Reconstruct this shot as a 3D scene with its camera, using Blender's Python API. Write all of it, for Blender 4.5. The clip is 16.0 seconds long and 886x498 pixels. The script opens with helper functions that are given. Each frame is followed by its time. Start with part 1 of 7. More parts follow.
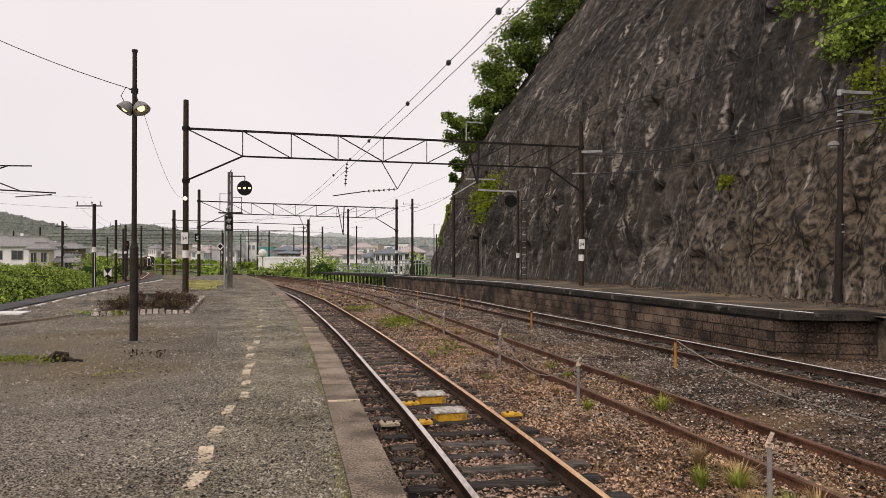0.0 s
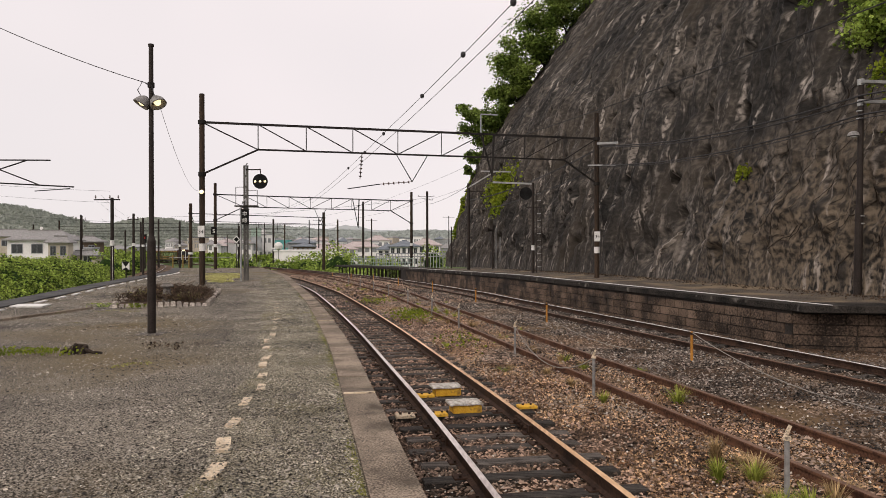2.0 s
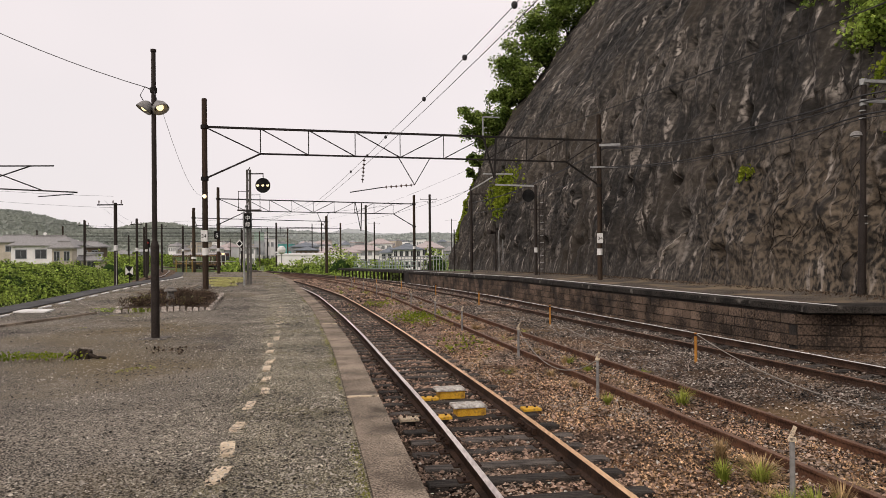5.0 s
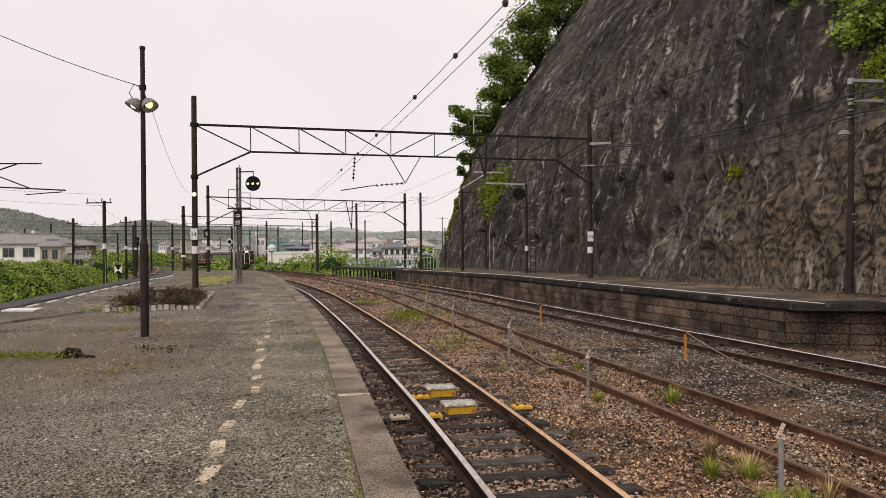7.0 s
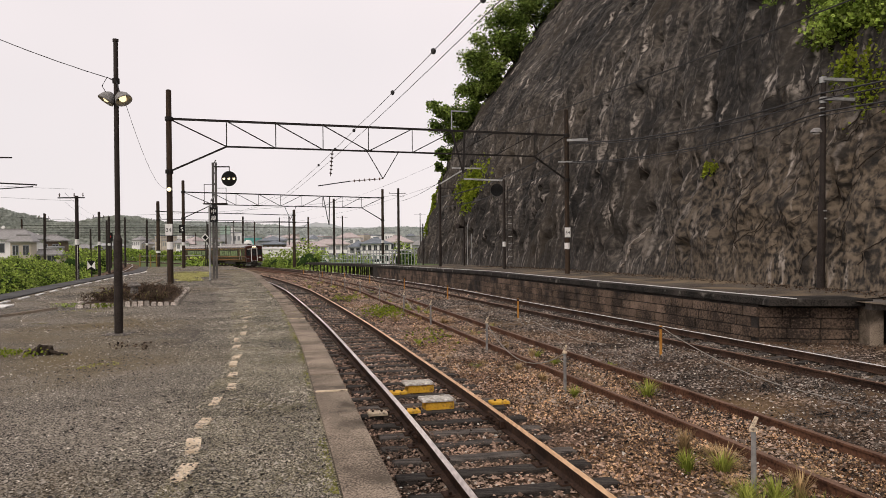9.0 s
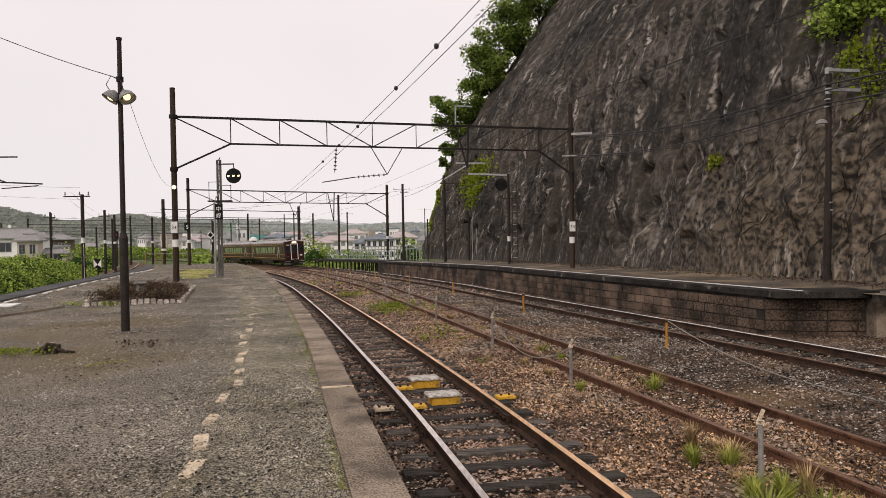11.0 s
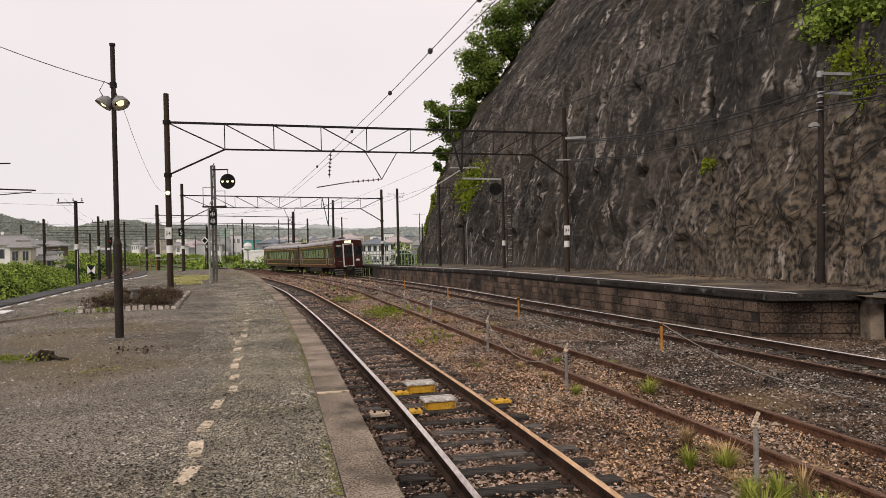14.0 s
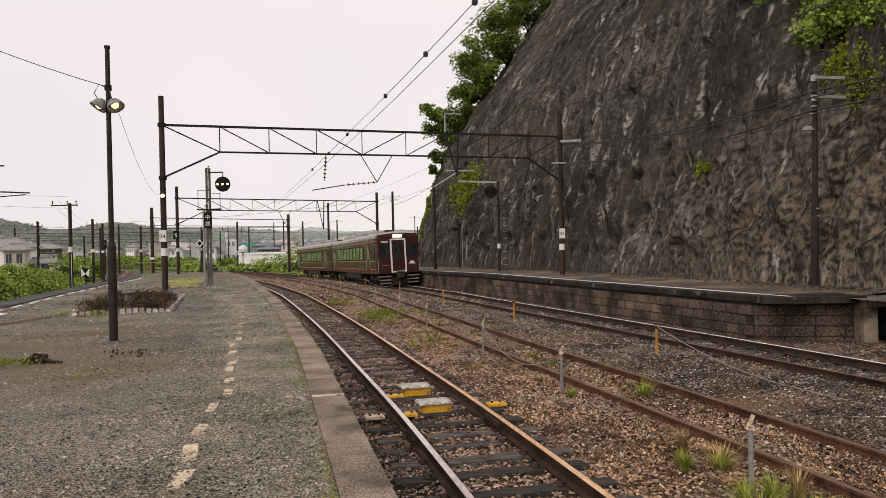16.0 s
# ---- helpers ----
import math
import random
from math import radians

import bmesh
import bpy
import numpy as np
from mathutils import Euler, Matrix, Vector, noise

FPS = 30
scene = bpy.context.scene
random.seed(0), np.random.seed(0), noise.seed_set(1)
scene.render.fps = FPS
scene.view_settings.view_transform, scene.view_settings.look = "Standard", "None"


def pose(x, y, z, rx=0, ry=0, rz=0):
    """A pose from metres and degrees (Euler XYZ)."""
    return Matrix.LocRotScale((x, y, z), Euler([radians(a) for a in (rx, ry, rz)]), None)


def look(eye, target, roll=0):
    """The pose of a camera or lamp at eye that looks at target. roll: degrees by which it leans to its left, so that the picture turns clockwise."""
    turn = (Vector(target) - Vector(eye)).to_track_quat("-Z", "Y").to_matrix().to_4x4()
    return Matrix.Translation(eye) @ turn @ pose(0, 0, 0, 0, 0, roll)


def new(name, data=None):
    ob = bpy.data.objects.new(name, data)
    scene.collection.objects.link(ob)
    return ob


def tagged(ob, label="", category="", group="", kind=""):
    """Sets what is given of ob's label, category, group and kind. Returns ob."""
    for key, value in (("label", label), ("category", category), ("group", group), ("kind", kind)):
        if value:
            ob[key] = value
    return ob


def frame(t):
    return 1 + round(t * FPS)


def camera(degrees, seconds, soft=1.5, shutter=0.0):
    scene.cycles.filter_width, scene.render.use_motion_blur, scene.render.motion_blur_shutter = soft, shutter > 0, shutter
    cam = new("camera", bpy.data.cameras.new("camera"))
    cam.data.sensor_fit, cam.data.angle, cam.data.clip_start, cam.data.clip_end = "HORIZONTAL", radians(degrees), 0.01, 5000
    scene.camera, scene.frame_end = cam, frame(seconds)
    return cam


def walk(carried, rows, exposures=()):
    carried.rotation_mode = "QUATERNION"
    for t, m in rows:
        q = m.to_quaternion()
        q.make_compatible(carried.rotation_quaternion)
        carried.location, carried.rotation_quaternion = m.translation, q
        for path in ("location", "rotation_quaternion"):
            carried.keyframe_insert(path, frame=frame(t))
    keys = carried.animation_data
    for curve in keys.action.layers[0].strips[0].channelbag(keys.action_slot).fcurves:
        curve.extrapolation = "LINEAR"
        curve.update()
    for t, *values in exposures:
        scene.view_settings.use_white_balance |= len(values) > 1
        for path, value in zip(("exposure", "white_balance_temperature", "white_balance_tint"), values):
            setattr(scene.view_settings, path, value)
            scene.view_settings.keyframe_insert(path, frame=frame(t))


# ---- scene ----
cam = camera(62.98, 16.0, soft=0.5)
PATH = [(0.0, 90.492, -0.0, 0.0), (0.5, 90.389, -0.135, 0.319), (1.0, 90.291, -0.104, 0.607), (1.5, 90.142, 0.045, 0.886), (2.0, 89.905, 0.12, 1.178), (2.5, 89.699, 0.181, 1.444), (3.0, 89.623, 0.283, 1.619), (3.5, 89.709, 0.388, 1.638), (4.0, 89.885, 0.448, 1.524), (6.5, 90.221, 0.583, 1.118), (7.0, 89.986, 0.502, 0.676), (7.5, 89.792, 0.489, 0.161), (8.0, 89.668, 0.432, -0.358), (8.5, 89.636, 0.433, -0.82), (9.0, 89.64, 0.479, -1.08), (11.5, 89.19, 1.085, -0.688), (12.0, 89.165, 1.159, -0.99), (12.5, 89.237, 1.202, -1.184), (13.0, 89.357, 1.247, -1.236), (13.5, 89.493, 1.257, -1.203), (14.0, 89.619, 1.285, -1.109), (14.5, 89.738, 1.314, -1.066), (15.0, 89.805, 1.32, -1.106), (15.5, 89.834, 1.272, -1.203), (16.0, 89.843, 1.258, -1.479)]
EYE = (0.0, 0.0, 1.4)
walk(cam, [(t, pose(*EYE, a, b, c)) for t, a, b, c in PATH], exposures=[(0.0, 0.0), (16.0, 0.0)])

# ---- light: an even overcast evening sky, a faint wide sun ----
world = bpy.data.worlds.new("overcast")
scene.world = world
world.use_nodes = True
wn, wl = world.node_tree.nodes, world.node_tree.links
wn.clear()
sky = wn.new("ShaderNodeTexSky")
sky.sky_type, sky.sun_disc = "NISHITA", False
sky.sun_elevation, sky.sun_rotation = radians(40), radians(217)
scl = wn.new("ShaderNodeMixRGB")
scl.blend_type = "MULTIPLY"
scl.inputs[0].default_value = 1.0
scl.inputs[2].default_value = (0.1, 0.1, 0.1, 1)
wl.new(sky.outputs[0], scl.inputs[1])
cloud = wn.new("ShaderNodeTexNoise")
cloud.inputs["Scale"].default_value, cloud.inputs["Detail"].default_value = 1.6, 3.0
ramp = wn.new("ShaderNodeValToRGB")
ramp.color_ramp.elements[0].position, ramp.color_ramp.elements[1].position = 0.3, 0.75
ramp.color_ramp.elements[0].color, ramp.color_ramp.elements[1].color = (0.85, 0.795, 0.80, 1), (1.0, 0.90, 0.905, 1)
wl.new(cloud.outputs[0], ramp.inputs[0])
mixw = wn.new("ShaderNodeMixRGB")
mixw.inputs[0].default_value = 0.95
wl.new(scl.outputs[0], mixw.inputs[1])
wl.new(ramp.outputs[0], mixw.inputs[2])
bg = wn.new("ShaderNodeBackground")
bg.inputs[1].default_value = 1.0
wout = wn.new("ShaderNodeOutputWorld")
wl.new(mixw.outputs[0], bg.inputs[0])
wl.new(bg.outputs[0], wout.inputs[0])
sun = new("sun", bpy.data.lights.new("sun", "SUN"))
sun.data.energy, sun.data.angle, sun.data.color = 1.65, radians(50), (1.0, 0.88, 0.77)
sun.matrix_world = look((-18, -14, 46), (6, 28, 0))


# ---- materials ----
def mat(name, c1, c2, scale=4.0, fine=40.0, rough=0.85, bump=0.3, metal=0.0, dist=0.02, spots=None, stretch=(1, 1, 1), island=0.0, objrand=0.0, glow=None, spec=0.14, trans=0.0, fw=0.5, lo=0.41, hi=0.59, placed=False):
    m = bpy.data.materials.new(name)
    m.use_nodes = True
    n, l = m.node_tree.nodes, m.node_tree.links
    b = n["Principled BSDF"]
    b.inputs["Metallic"].default_value = metal
    b.inputs["Specular IOR Level"].default_value = spec
    tc = n.new("ShaderNodeTexCoord")
    mp = n.new("ShaderNodeMapping")
    mp.inputs["Scale"].default_value = stretch
    l.new(n.new("ShaderNodeNewGeometry").outputs["Position"] if placed else tc.outputs["Object"], mp.inputs[0])
    big = n.new("ShaderNodeTexNoise")
    big.inputs["Scale"].default_value, big.inputs["Detail"].default_value = scale, 5.0
    sm = n.new("ShaderNodeTexNoise")
    sm.inputs["Scale"].default_value, sm.inputs["Detail"].default_value = fine, 4.0
    l.new(mp.outputs[0], big.inputs["Vector"])
    l.new(mp.outputs[0], sm.inputs["Vector"])
    add = n.new("ShaderNodeMath")
    add.operation = "MULTIPLY_ADD"
    add.inputs[1].default_value = fw
    l.new(sm.outputs[0], add.inputs[0])
    half = n.new("ShaderNodeMath")
    half.operation = "MULTIPLY"
    half.inputs[1].default_value = 1 - fw
    l.new(big.outputs[0], half.inputs[0])
    l.new(half.outputs[0], add.inputs[2])
    r = n.new("ShaderNodeValToRGB")
    r.color_ramp.elements[0].position, r.color_ramp.elements[1].position = lo, hi
    r.color_ramp.elements[0].color, r.color_ramp.elements[1].color = (*c1, 1), (*c2, 1)
    l.new(add.outputs[0], r.inputs[0])
    col = r.outputs[0]
    if spots:
        sc, lo, hi, c3 = spots
        sp = n.new("ShaderNodeTexNoise")
        sp.inputs["Scale"].default_value, sp.inputs["Detail"].default_value = sc, 6.0
        l.new(mp.outputs[0], sp.inputs["Vector"])
        rr = n.new("ShaderNodeMapRange")
        rr.inputs["From Min"].default_value, rr.inputs["From Max"].default_value = lo, hi
        l.new(sp.outputs[0], rr.inputs["Value"])
        mx = n.new("ShaderNodeMixRGB")
        mx.inputs[2].default_value = (*c3, 1)
        l.new(rr.outputs[0], mx.inputs[0])
        l.new(col, mx.inputs[1])
        col = mx.outputs[0]
    if island or objrand:
        src = n.new("ShaderNodeNewGeometry").outputs["Random Per Island"] if island else n.new("ShaderNodeObjectInfo").outputs["Random"]
        amp = island or objrand
        mr = n.new("ShaderNodeMapRange")
        mr.inputs["To Min"].default_value, mr.inputs["To Max"].default_value = 1 - amp, 1 + amp
        l.new(src, mr.inputs["Value"])
        hv = n.new("ShaderNodeHueSaturation")
        l.new(mr.outputs[0], hv.inputs["Value"])
        l.new(col, hv.inputs["Color"])
        col = hv.outputs[0]
    l.new(col, b.inputs["Base Color"])
    rm = n.new("ShaderNodeMapRange")
    rm.inputs["To Min"].default_value, rm.inputs["To Max"].default_value = max(0.03, rough - 0.12), min(1.0, rough + 0.12)
    l.new(sm.outputs[0], rm.inputs["Value"])
    l.new(rm.outputs[0], b.inputs["Roughness"])
    if bump:
        bp = n.new("ShaderNodeBump")
        bp.inputs["Strength"].default_value, bp.inputs["Distance"].default_value = bump, dist
        l.new(add.outputs[0], bp.inputs["Height"])
        l.new(bp.outputs[0], b.inputs["Normal"])
    if glow:
        b.inputs["Emission Color"].default_value = (*glow[0], 1)
        b.inputs["Emission Strength"].default_value = glow[1]
    if trans:
        b.inputs["Subsurface Weight"].default_value = 0.0
        tr = n.new("ShaderNodeBsdfTranslucent")
        l.new(col, tr.inputs[0])
        ms = n.new("ShaderNodeMixShader")
        ms.inputs[0].default_value = trans
        l.new(b.outputs[0], ms.inputs[1])
        l.new(tr.outputs[0], ms.inputs[2])
        l.new(ms.outputs[0], n["Material Output"].inputs[0])
    return m


M = {}
M["gravel"] = mat("platform_gravel", (0.010, 0.0092, 0.0082), (0.40, 0.352, 0.285), 0.45, 70, 0.9, 1.0, dist=0.03, spots=(0.28, 0.49, 0.68, (0.155, 0.118, 0.062)), fw=0.78, lo=0.44, hi=0.60)
M["gravel_pale"] = mat("fine_pale_gravel", (0.016, 0.014, 0.010), (0.46, 0.41, 0.30), 0.7, 75, 0.9, 1.0, dist=0.03, spots=(0.9, 0.52, 0.70, (0.15, 0.13, 0.06)), fw=0.80, lo=0.44, hi=0.59)
M["asphalt"] = mat("old_asphalt", (0.045, 0.044, 0.045), (0.10, 0.098, 0.096), 1.0, 60, 0.9, 0.7, dist=0.01)
M["coping"] = mat("weathered_concrete_coping", (0.075, 0.058, 0.044), (0.36, 0.292, 0.225), 1.8, 70, 0.85, 0.8, dist=0.01, spots=(2.2, 0.53, 0.70, (0.075, 0.06, 0.045)), objrand=0.16, fw=0.66)
# brown soil whose near-black end paints the shade between ballast stones
M["soil"] = mat("shaded_trackbed_soil", (0.010, 0.0065, 0.0045), (0.16, 0.10, 0.062), 0.8, 34, 0.95, 1.0, dist=0.04, spots=(0.4, 0.5, 0.64, (0.15, 0.10, 0.055)), fw=0.6)
M["ballast_brown"] = mat("rusty_ballast", (0.04, 0.026, 0.020), (0.33, 0.225, 0.165), 0.9, 14, 0.9, 0.3, island=0.98, spots=(0.5, 0.5, 0.7, (0.25, 0.20, 0.16)))
M["ballast_grey"] = mat("grey_ballast", (0.020, 0.0175, 0.0155), (0.235, 0.195, 0.165), 1.2, 14, 0.9, 0.3, island=0.98, spots=(0.3, 0.54, 0.72, (0.20, 0.135, 0.09)))
M["grit_pale"] = mat("pale_olive_grit", (0.14, 0.128, 0.10), (0.40, 0.365, 0.29), 1.2, 20, 0.9, 0.2, island=0.9)
M["ballast_pale"] = mat("pale_chips", (0.34, 0.31, 0.27), (0.60, 0.56, 0.50), 3, 20, 0.9, 0.2, island=0.35)
M["pebble"] = mat("pebbles", (0.045, 0.042, 0.038), (0.34, 0.305, 0.255), 1.2, 20, 0.9, 0.2, island=0.97)
M["sleeper"] = mat("tarred_sleeper_wood", (0.022, 0.019, 0.017), (0.115, 0.10, 0.088), 2.0, 25, 0.8, 0.7, stretch=(2, 14, 6), dist=0.012, objrand=0.5, placed=True)
M["sleeper_old"] = mat("rotten_sleeper_wood", (0.03, 0.022, 0.017), (0.10, 0.075, 0.055), 2.0, 25, 0.9, 0.6, stretch=(2, 12, 6), dist=0.01, objrand=0.3, placed=True)
M["rust"] = mat("rusty_rail_side", (0.02, 0.012, 0.009), (0.065, 0.037, 0.025), 3, 30, 0.8, 0.3, dist=0.003)
M["rust_red"] = mat("red_rust_rail", (0.055, 0.026, 0.017), (0.15, 0.075, 0.045), 3, 30, 0.85, 0.3, dist=0.003)
M["rust_top"] = mat("rust_orange_rail_top", (0.44, 0.26, 0.13), (0.72, 0.48, 0.28), 2, 30, 0.5, 0.1, dist=0.002, spec=0.4, stretch=(1, 0.2, 1))
# pale bases of the next two rail tops paint in the sky's reflection
M["steel_top"] = mat("polished_rail_sky_sheen", (0.80, 0.77, 0.75), (0.92, 0.89, 0.87), 2, 30, 0.28, 0.05, metal=0.3, dist=0.002, spec=0.6)
M["rail_worn"] = mat("worn_rail_sky_sheen", (0.46, 0.40, 0.38), (0.74, 0.67, 0.64), 2, 30, 0.35, 0.05, metal=0.3, dist=0.002, stretch=(1, 0.2, 1))
M["rail_dull"] = mat("dull_rail_top", (0.10, 0.058, 0.04), (0.20, 0.12, 0.085), 2, 30, 0.6, 0.1, dist=0.002)
M["pole"] = mat("dark_brown_painted_pole", (0.018, 0.0135, 0.0115), (0.036, 0.028, 0.024), 3, 40, 0.65, 0.15, dist=0.004, spec=0.2)
M["pole_rust"] = mat("rust_stained_pole", (0.020, 0.0145, 0.011), (0.058, 0.038, 0.025), 2, 30, 0.8, 0.2, stretch=(1, 1, 0.15), dist=0.004, spec=0.2)
M["truss"] = mat("dark_steel_truss", (0.012, 0.0105, 0.0098), (0.028, 0.024, 0.022), 3, 30, 0.7, 0.1, dist=0.003, spec=0.15)
M["galv"] = mat("galvanised_steel", (0.25, 0.25, 0.25), (0.42, 0.42, 0.41), 4, 40, 0.5, 0.1, metal=0.4, dist=0.002)
M["concrete"] = mat("stained_concrete", (0.09, 0.08, 0.07), (0.19, 0.17, 0.155), 1.2, 30, 0.85, 0.4, dist=0.01, spots=(1.0, 0.5, 0.7, (0.05, 0.045, 0.04)), stretch=(1, 1, 0.4))
M["fascia"] = mat("dark_mossy_platform_edge", (0.008, 0.0072, 0.0065), (0.045, 0.039, 0.034), 1.5, 30, 0.85, 0.6, dist=0.012, spots=(2.2, 0.60, 0.70, (0.16, 0.145, 0.13)))
M["block"] = mat("stone_block", (0.034, 0.026, 0.021), (0.175, 0.125, 0.093), 1.1, 22, 0.9, 0.7, dist=0.015, objrand=0.25, spots=(0.8, 0.50, 0.64, (0.024, 0.021, 0.019)), placed=True)
M["mortar"] = mat("dark_joint", (0.025, 0.022, 0.02), (0.05, 0.043, 0.038), 3, 30, 0.95, 0.3)
M["rp_top"] = mat("worn_platform_surface", (0.035, 0.029, 0.024), (0.15, 0.125, 0.10), 0.8, 50, 0.9, 0.8, dist=0.02, spots=(0.6, 0.5, 0.62, (0.20, 0.155, 0.105)), fw=0.65)
M["paint_worn"] = mat("worn_cream_paint", (0.46, 0.37, 0.26), (0.70, 0.58, 0.43), 9, 60, 0.85, 0.4, dist=0.004, spots=(16, 0.56, 0.66, (0.15, 0.125, 0.10)))
M["white"] = mat("white_paint", (0.62, 0.61, 0.59), (0.78, 0.77, 0.75), 5, 40, 0.7, 0.1, dist=0.003)
M["yellow"] = mat("yellow_paint", (0.55, 0.30, 0.03), (0.72, 0.43, 0.05), 6, 50, 0.6, 0.15, dist=0.003, spots=(8, 0.58, 0.7, (0.20, 0.11, 0.04)))
M["lid"] = mat("scuffed_white_lid", (0.30, 0.28, 0.25), (0.66, 0.63, 0.58), 7, 50, 0.7, 0.2, dist=0.003, spots=(9, 0.52, 0.66, (0.2, 0.16, 0.12)))
M["orange_post"] = mat("faded_orange_paint", (0.34, 0.15, 0.03), (0.50, 0.24, 0.05), 6, 50, 0.7, 0.15, dist=0.003)
M["rope"] = mat("pale_rope", (0.22, 0.20, 0.175), (0.33, 0.31, 0.28), 20, 80, 0.9, 0.2, dist=0.002)
M["wire"] = mat("dark_wire", (0.035, 0.034, 0.036), (0.055, 0.053, 0.055), 5, 40, 0.6, 0.0)


def cliff_material():
    """Weathered sprayed concrete: zones, streaks running down the slope, grit and pale veins."""
    m = bpy.data.materials.new("sprayed_concrete_cliff")
    m.use_nodes = True
    n, l = m.node_tree.nodes, m.node_tree.links
    b = n["Principled BSDF"]
    at = n.new("ShaderNodeAttribute")
    at.attribute_name = "slope_coords"

    def noise_at(scale, stretch, detail=5.0, dist=0.0):
        mp = n.new("ShaderNodeMapping")
        mp.inputs["Scale"].default_value = stretch
        l.new(at.outputs["Vector"], mp.inputs[0])
        t = n.new("ShaderNodeTexNoise")
        t.inputs["Scale"].default_value, t.inputs["Detail"].default_value, t.inputs["Distortion"].default_value = scale, detail, dist
        l.new(mp.outputs[0], t.inputs["Vector"])
        return t.outputs[0]

    def math_(op, a, bb):
        k = n.new("ShaderNodeMath")
        k.operation = op
        for i, v in enumerate((a, bb)):
            if isinstance(v, (int, float)):
                k.inputs[i].default_value = v
            else:
                l.new(v, k.inputs[i])
        return k.outputs[0]

    def span(v, a, bb):
        k = n.new("ShaderNodeMapRange")
        k.inputs["From Min"].default_value, k.inputs["From Max"].default_value = a, bb
        l.new(v, k.inputs["Value"])
        return k.outputs[0]

    def over(fac, under, colour):
        k = n.new("ShaderNodeMixRGB")
        l.new(fac, k.inputs[0])
        l.new(under, k.inputs[1])
        k.inputs[2].default_value = (*colour, 1)
        return k.outputs[0]

    zone = noise_at(0.2, (1, 0.7, 1), 6)
    grit = noise_at(6.0, (1.3, 0.75, 1), 11)
    streak = noise_at(1.0, (3.4, 0.24, 1), 7, 0.35)
    fine = noise_at(1.0, (8.0, 0.7, 1), 6, 0.4)
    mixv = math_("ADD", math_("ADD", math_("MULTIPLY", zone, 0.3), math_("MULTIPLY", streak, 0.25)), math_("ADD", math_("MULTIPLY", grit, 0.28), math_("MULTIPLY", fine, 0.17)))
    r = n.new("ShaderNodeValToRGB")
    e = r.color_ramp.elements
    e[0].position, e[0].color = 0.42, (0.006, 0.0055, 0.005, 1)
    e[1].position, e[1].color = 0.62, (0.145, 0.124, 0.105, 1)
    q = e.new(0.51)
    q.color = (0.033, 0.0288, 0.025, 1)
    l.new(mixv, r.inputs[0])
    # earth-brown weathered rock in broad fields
    col = over(math_("MULTIPLY", span(noise_at(0.16, (1, 1, 1), 5), 0.47, 0.64), 0.5), r.outputs[0], (0.055, 0.043, 0.031))
    # bare brown rock near the corner, kept low to paint the upper face's shade
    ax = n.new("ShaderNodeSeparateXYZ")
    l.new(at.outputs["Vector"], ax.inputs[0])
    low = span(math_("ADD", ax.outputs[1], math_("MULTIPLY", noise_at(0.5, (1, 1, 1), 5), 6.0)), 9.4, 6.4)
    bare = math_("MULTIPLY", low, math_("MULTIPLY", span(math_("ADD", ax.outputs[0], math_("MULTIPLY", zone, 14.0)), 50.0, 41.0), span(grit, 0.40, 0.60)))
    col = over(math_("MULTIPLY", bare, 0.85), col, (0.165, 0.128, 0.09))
    # pale lime runs, broken up by their own patches
    run = math_("MULTIPLY", span(noise_at(1.0, (4.2, 0.36, 1), 8, 0.25), 0.55, 0.65), span(noise_at(0.9, (1, 0.5, 1), 6), 0.48, 0.60))
    col = over(math_("MULTIPLY", math_("MULTIPLY", run, span(grit, 0.38, 0.56)), 0.95), col, (0.40, 0.352, 0.31))
    run2 = math_("MULTIPLY", span(noise_at(1.0, (2.4, 0.13, 1), 5, 0.15), 0.60, 0.70), span(grit, 0.36, 0.58))
    col = over(math_("MULTIPLY", run2, 0.7), col, (0.24, 0.215, 0.195))
    # damp black stains
    stain = span(noise_at(1.0, (1.9, 0.55, 1), 6, 0.2), 0.57, 0.66)
    col = over(math_("MULTIPLY", stain, 0.8), col, (0.014, 0.0125, 0.0115))
    l.new(col, b.inputs["Base Color"])
    b.inputs["Roughness"].default_value = 0.8
    b.inputs["Specular IOR Level"].default_value = 0.25
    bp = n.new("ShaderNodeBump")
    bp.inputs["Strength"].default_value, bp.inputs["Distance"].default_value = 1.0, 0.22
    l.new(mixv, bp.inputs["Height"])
    l.new(bp.outputs[0], b.inputs["Normal"])
    return m


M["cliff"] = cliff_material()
M["cliff_pale"] = mat("pale_lime_streak", (0.20, 0.17, 0.14), (0.36, 0.32, 0.28), 2.0, 14.0, 0.85, 0.6, dist=0.03)
M["leaf"] = mat("vine_leaf", (0.10, 0.16, 0.022), (0.40, 0.50, 0.11), 0.9, 6, 0.5, 0.0, island=0.8, trans=0.45)
M["leaf_tree"] = mat("tree_leaf", (0.075, 0.125, 0.022), (0.29, 0.37, 0.085), 0.5, 6, 0.5, 0.0, island=0.75, trans=0.45)
M["leaf_yellow"] = mat("bright_creeper_leaf", (0.12, 0.17, 0.012), (0.26, 0.30, 0.03), 0.8, 6, 0.6, 0.0, island=0.35, trans=0.35)
M["leaf_dry"] = mat("dry_shrub_leaf", (0.030, 0.021, 0.015), (0.105, 0.072, 0.048), 2, 9, 0.9, 0.0, island=0.7)
M["litter"] = mat("dry_leaf_litter", (0.13, 0.068, 0.036), (0.60, 0.40, 0.235), 2, 9, 0.9, 0.0, island=0.92)
M["weathered_post"] = mat("weathered_yellow_post", (0.16, 0.11, 0.03), (0.28, 0.20, 0.07), 6, 40, 0.8, 0.1)
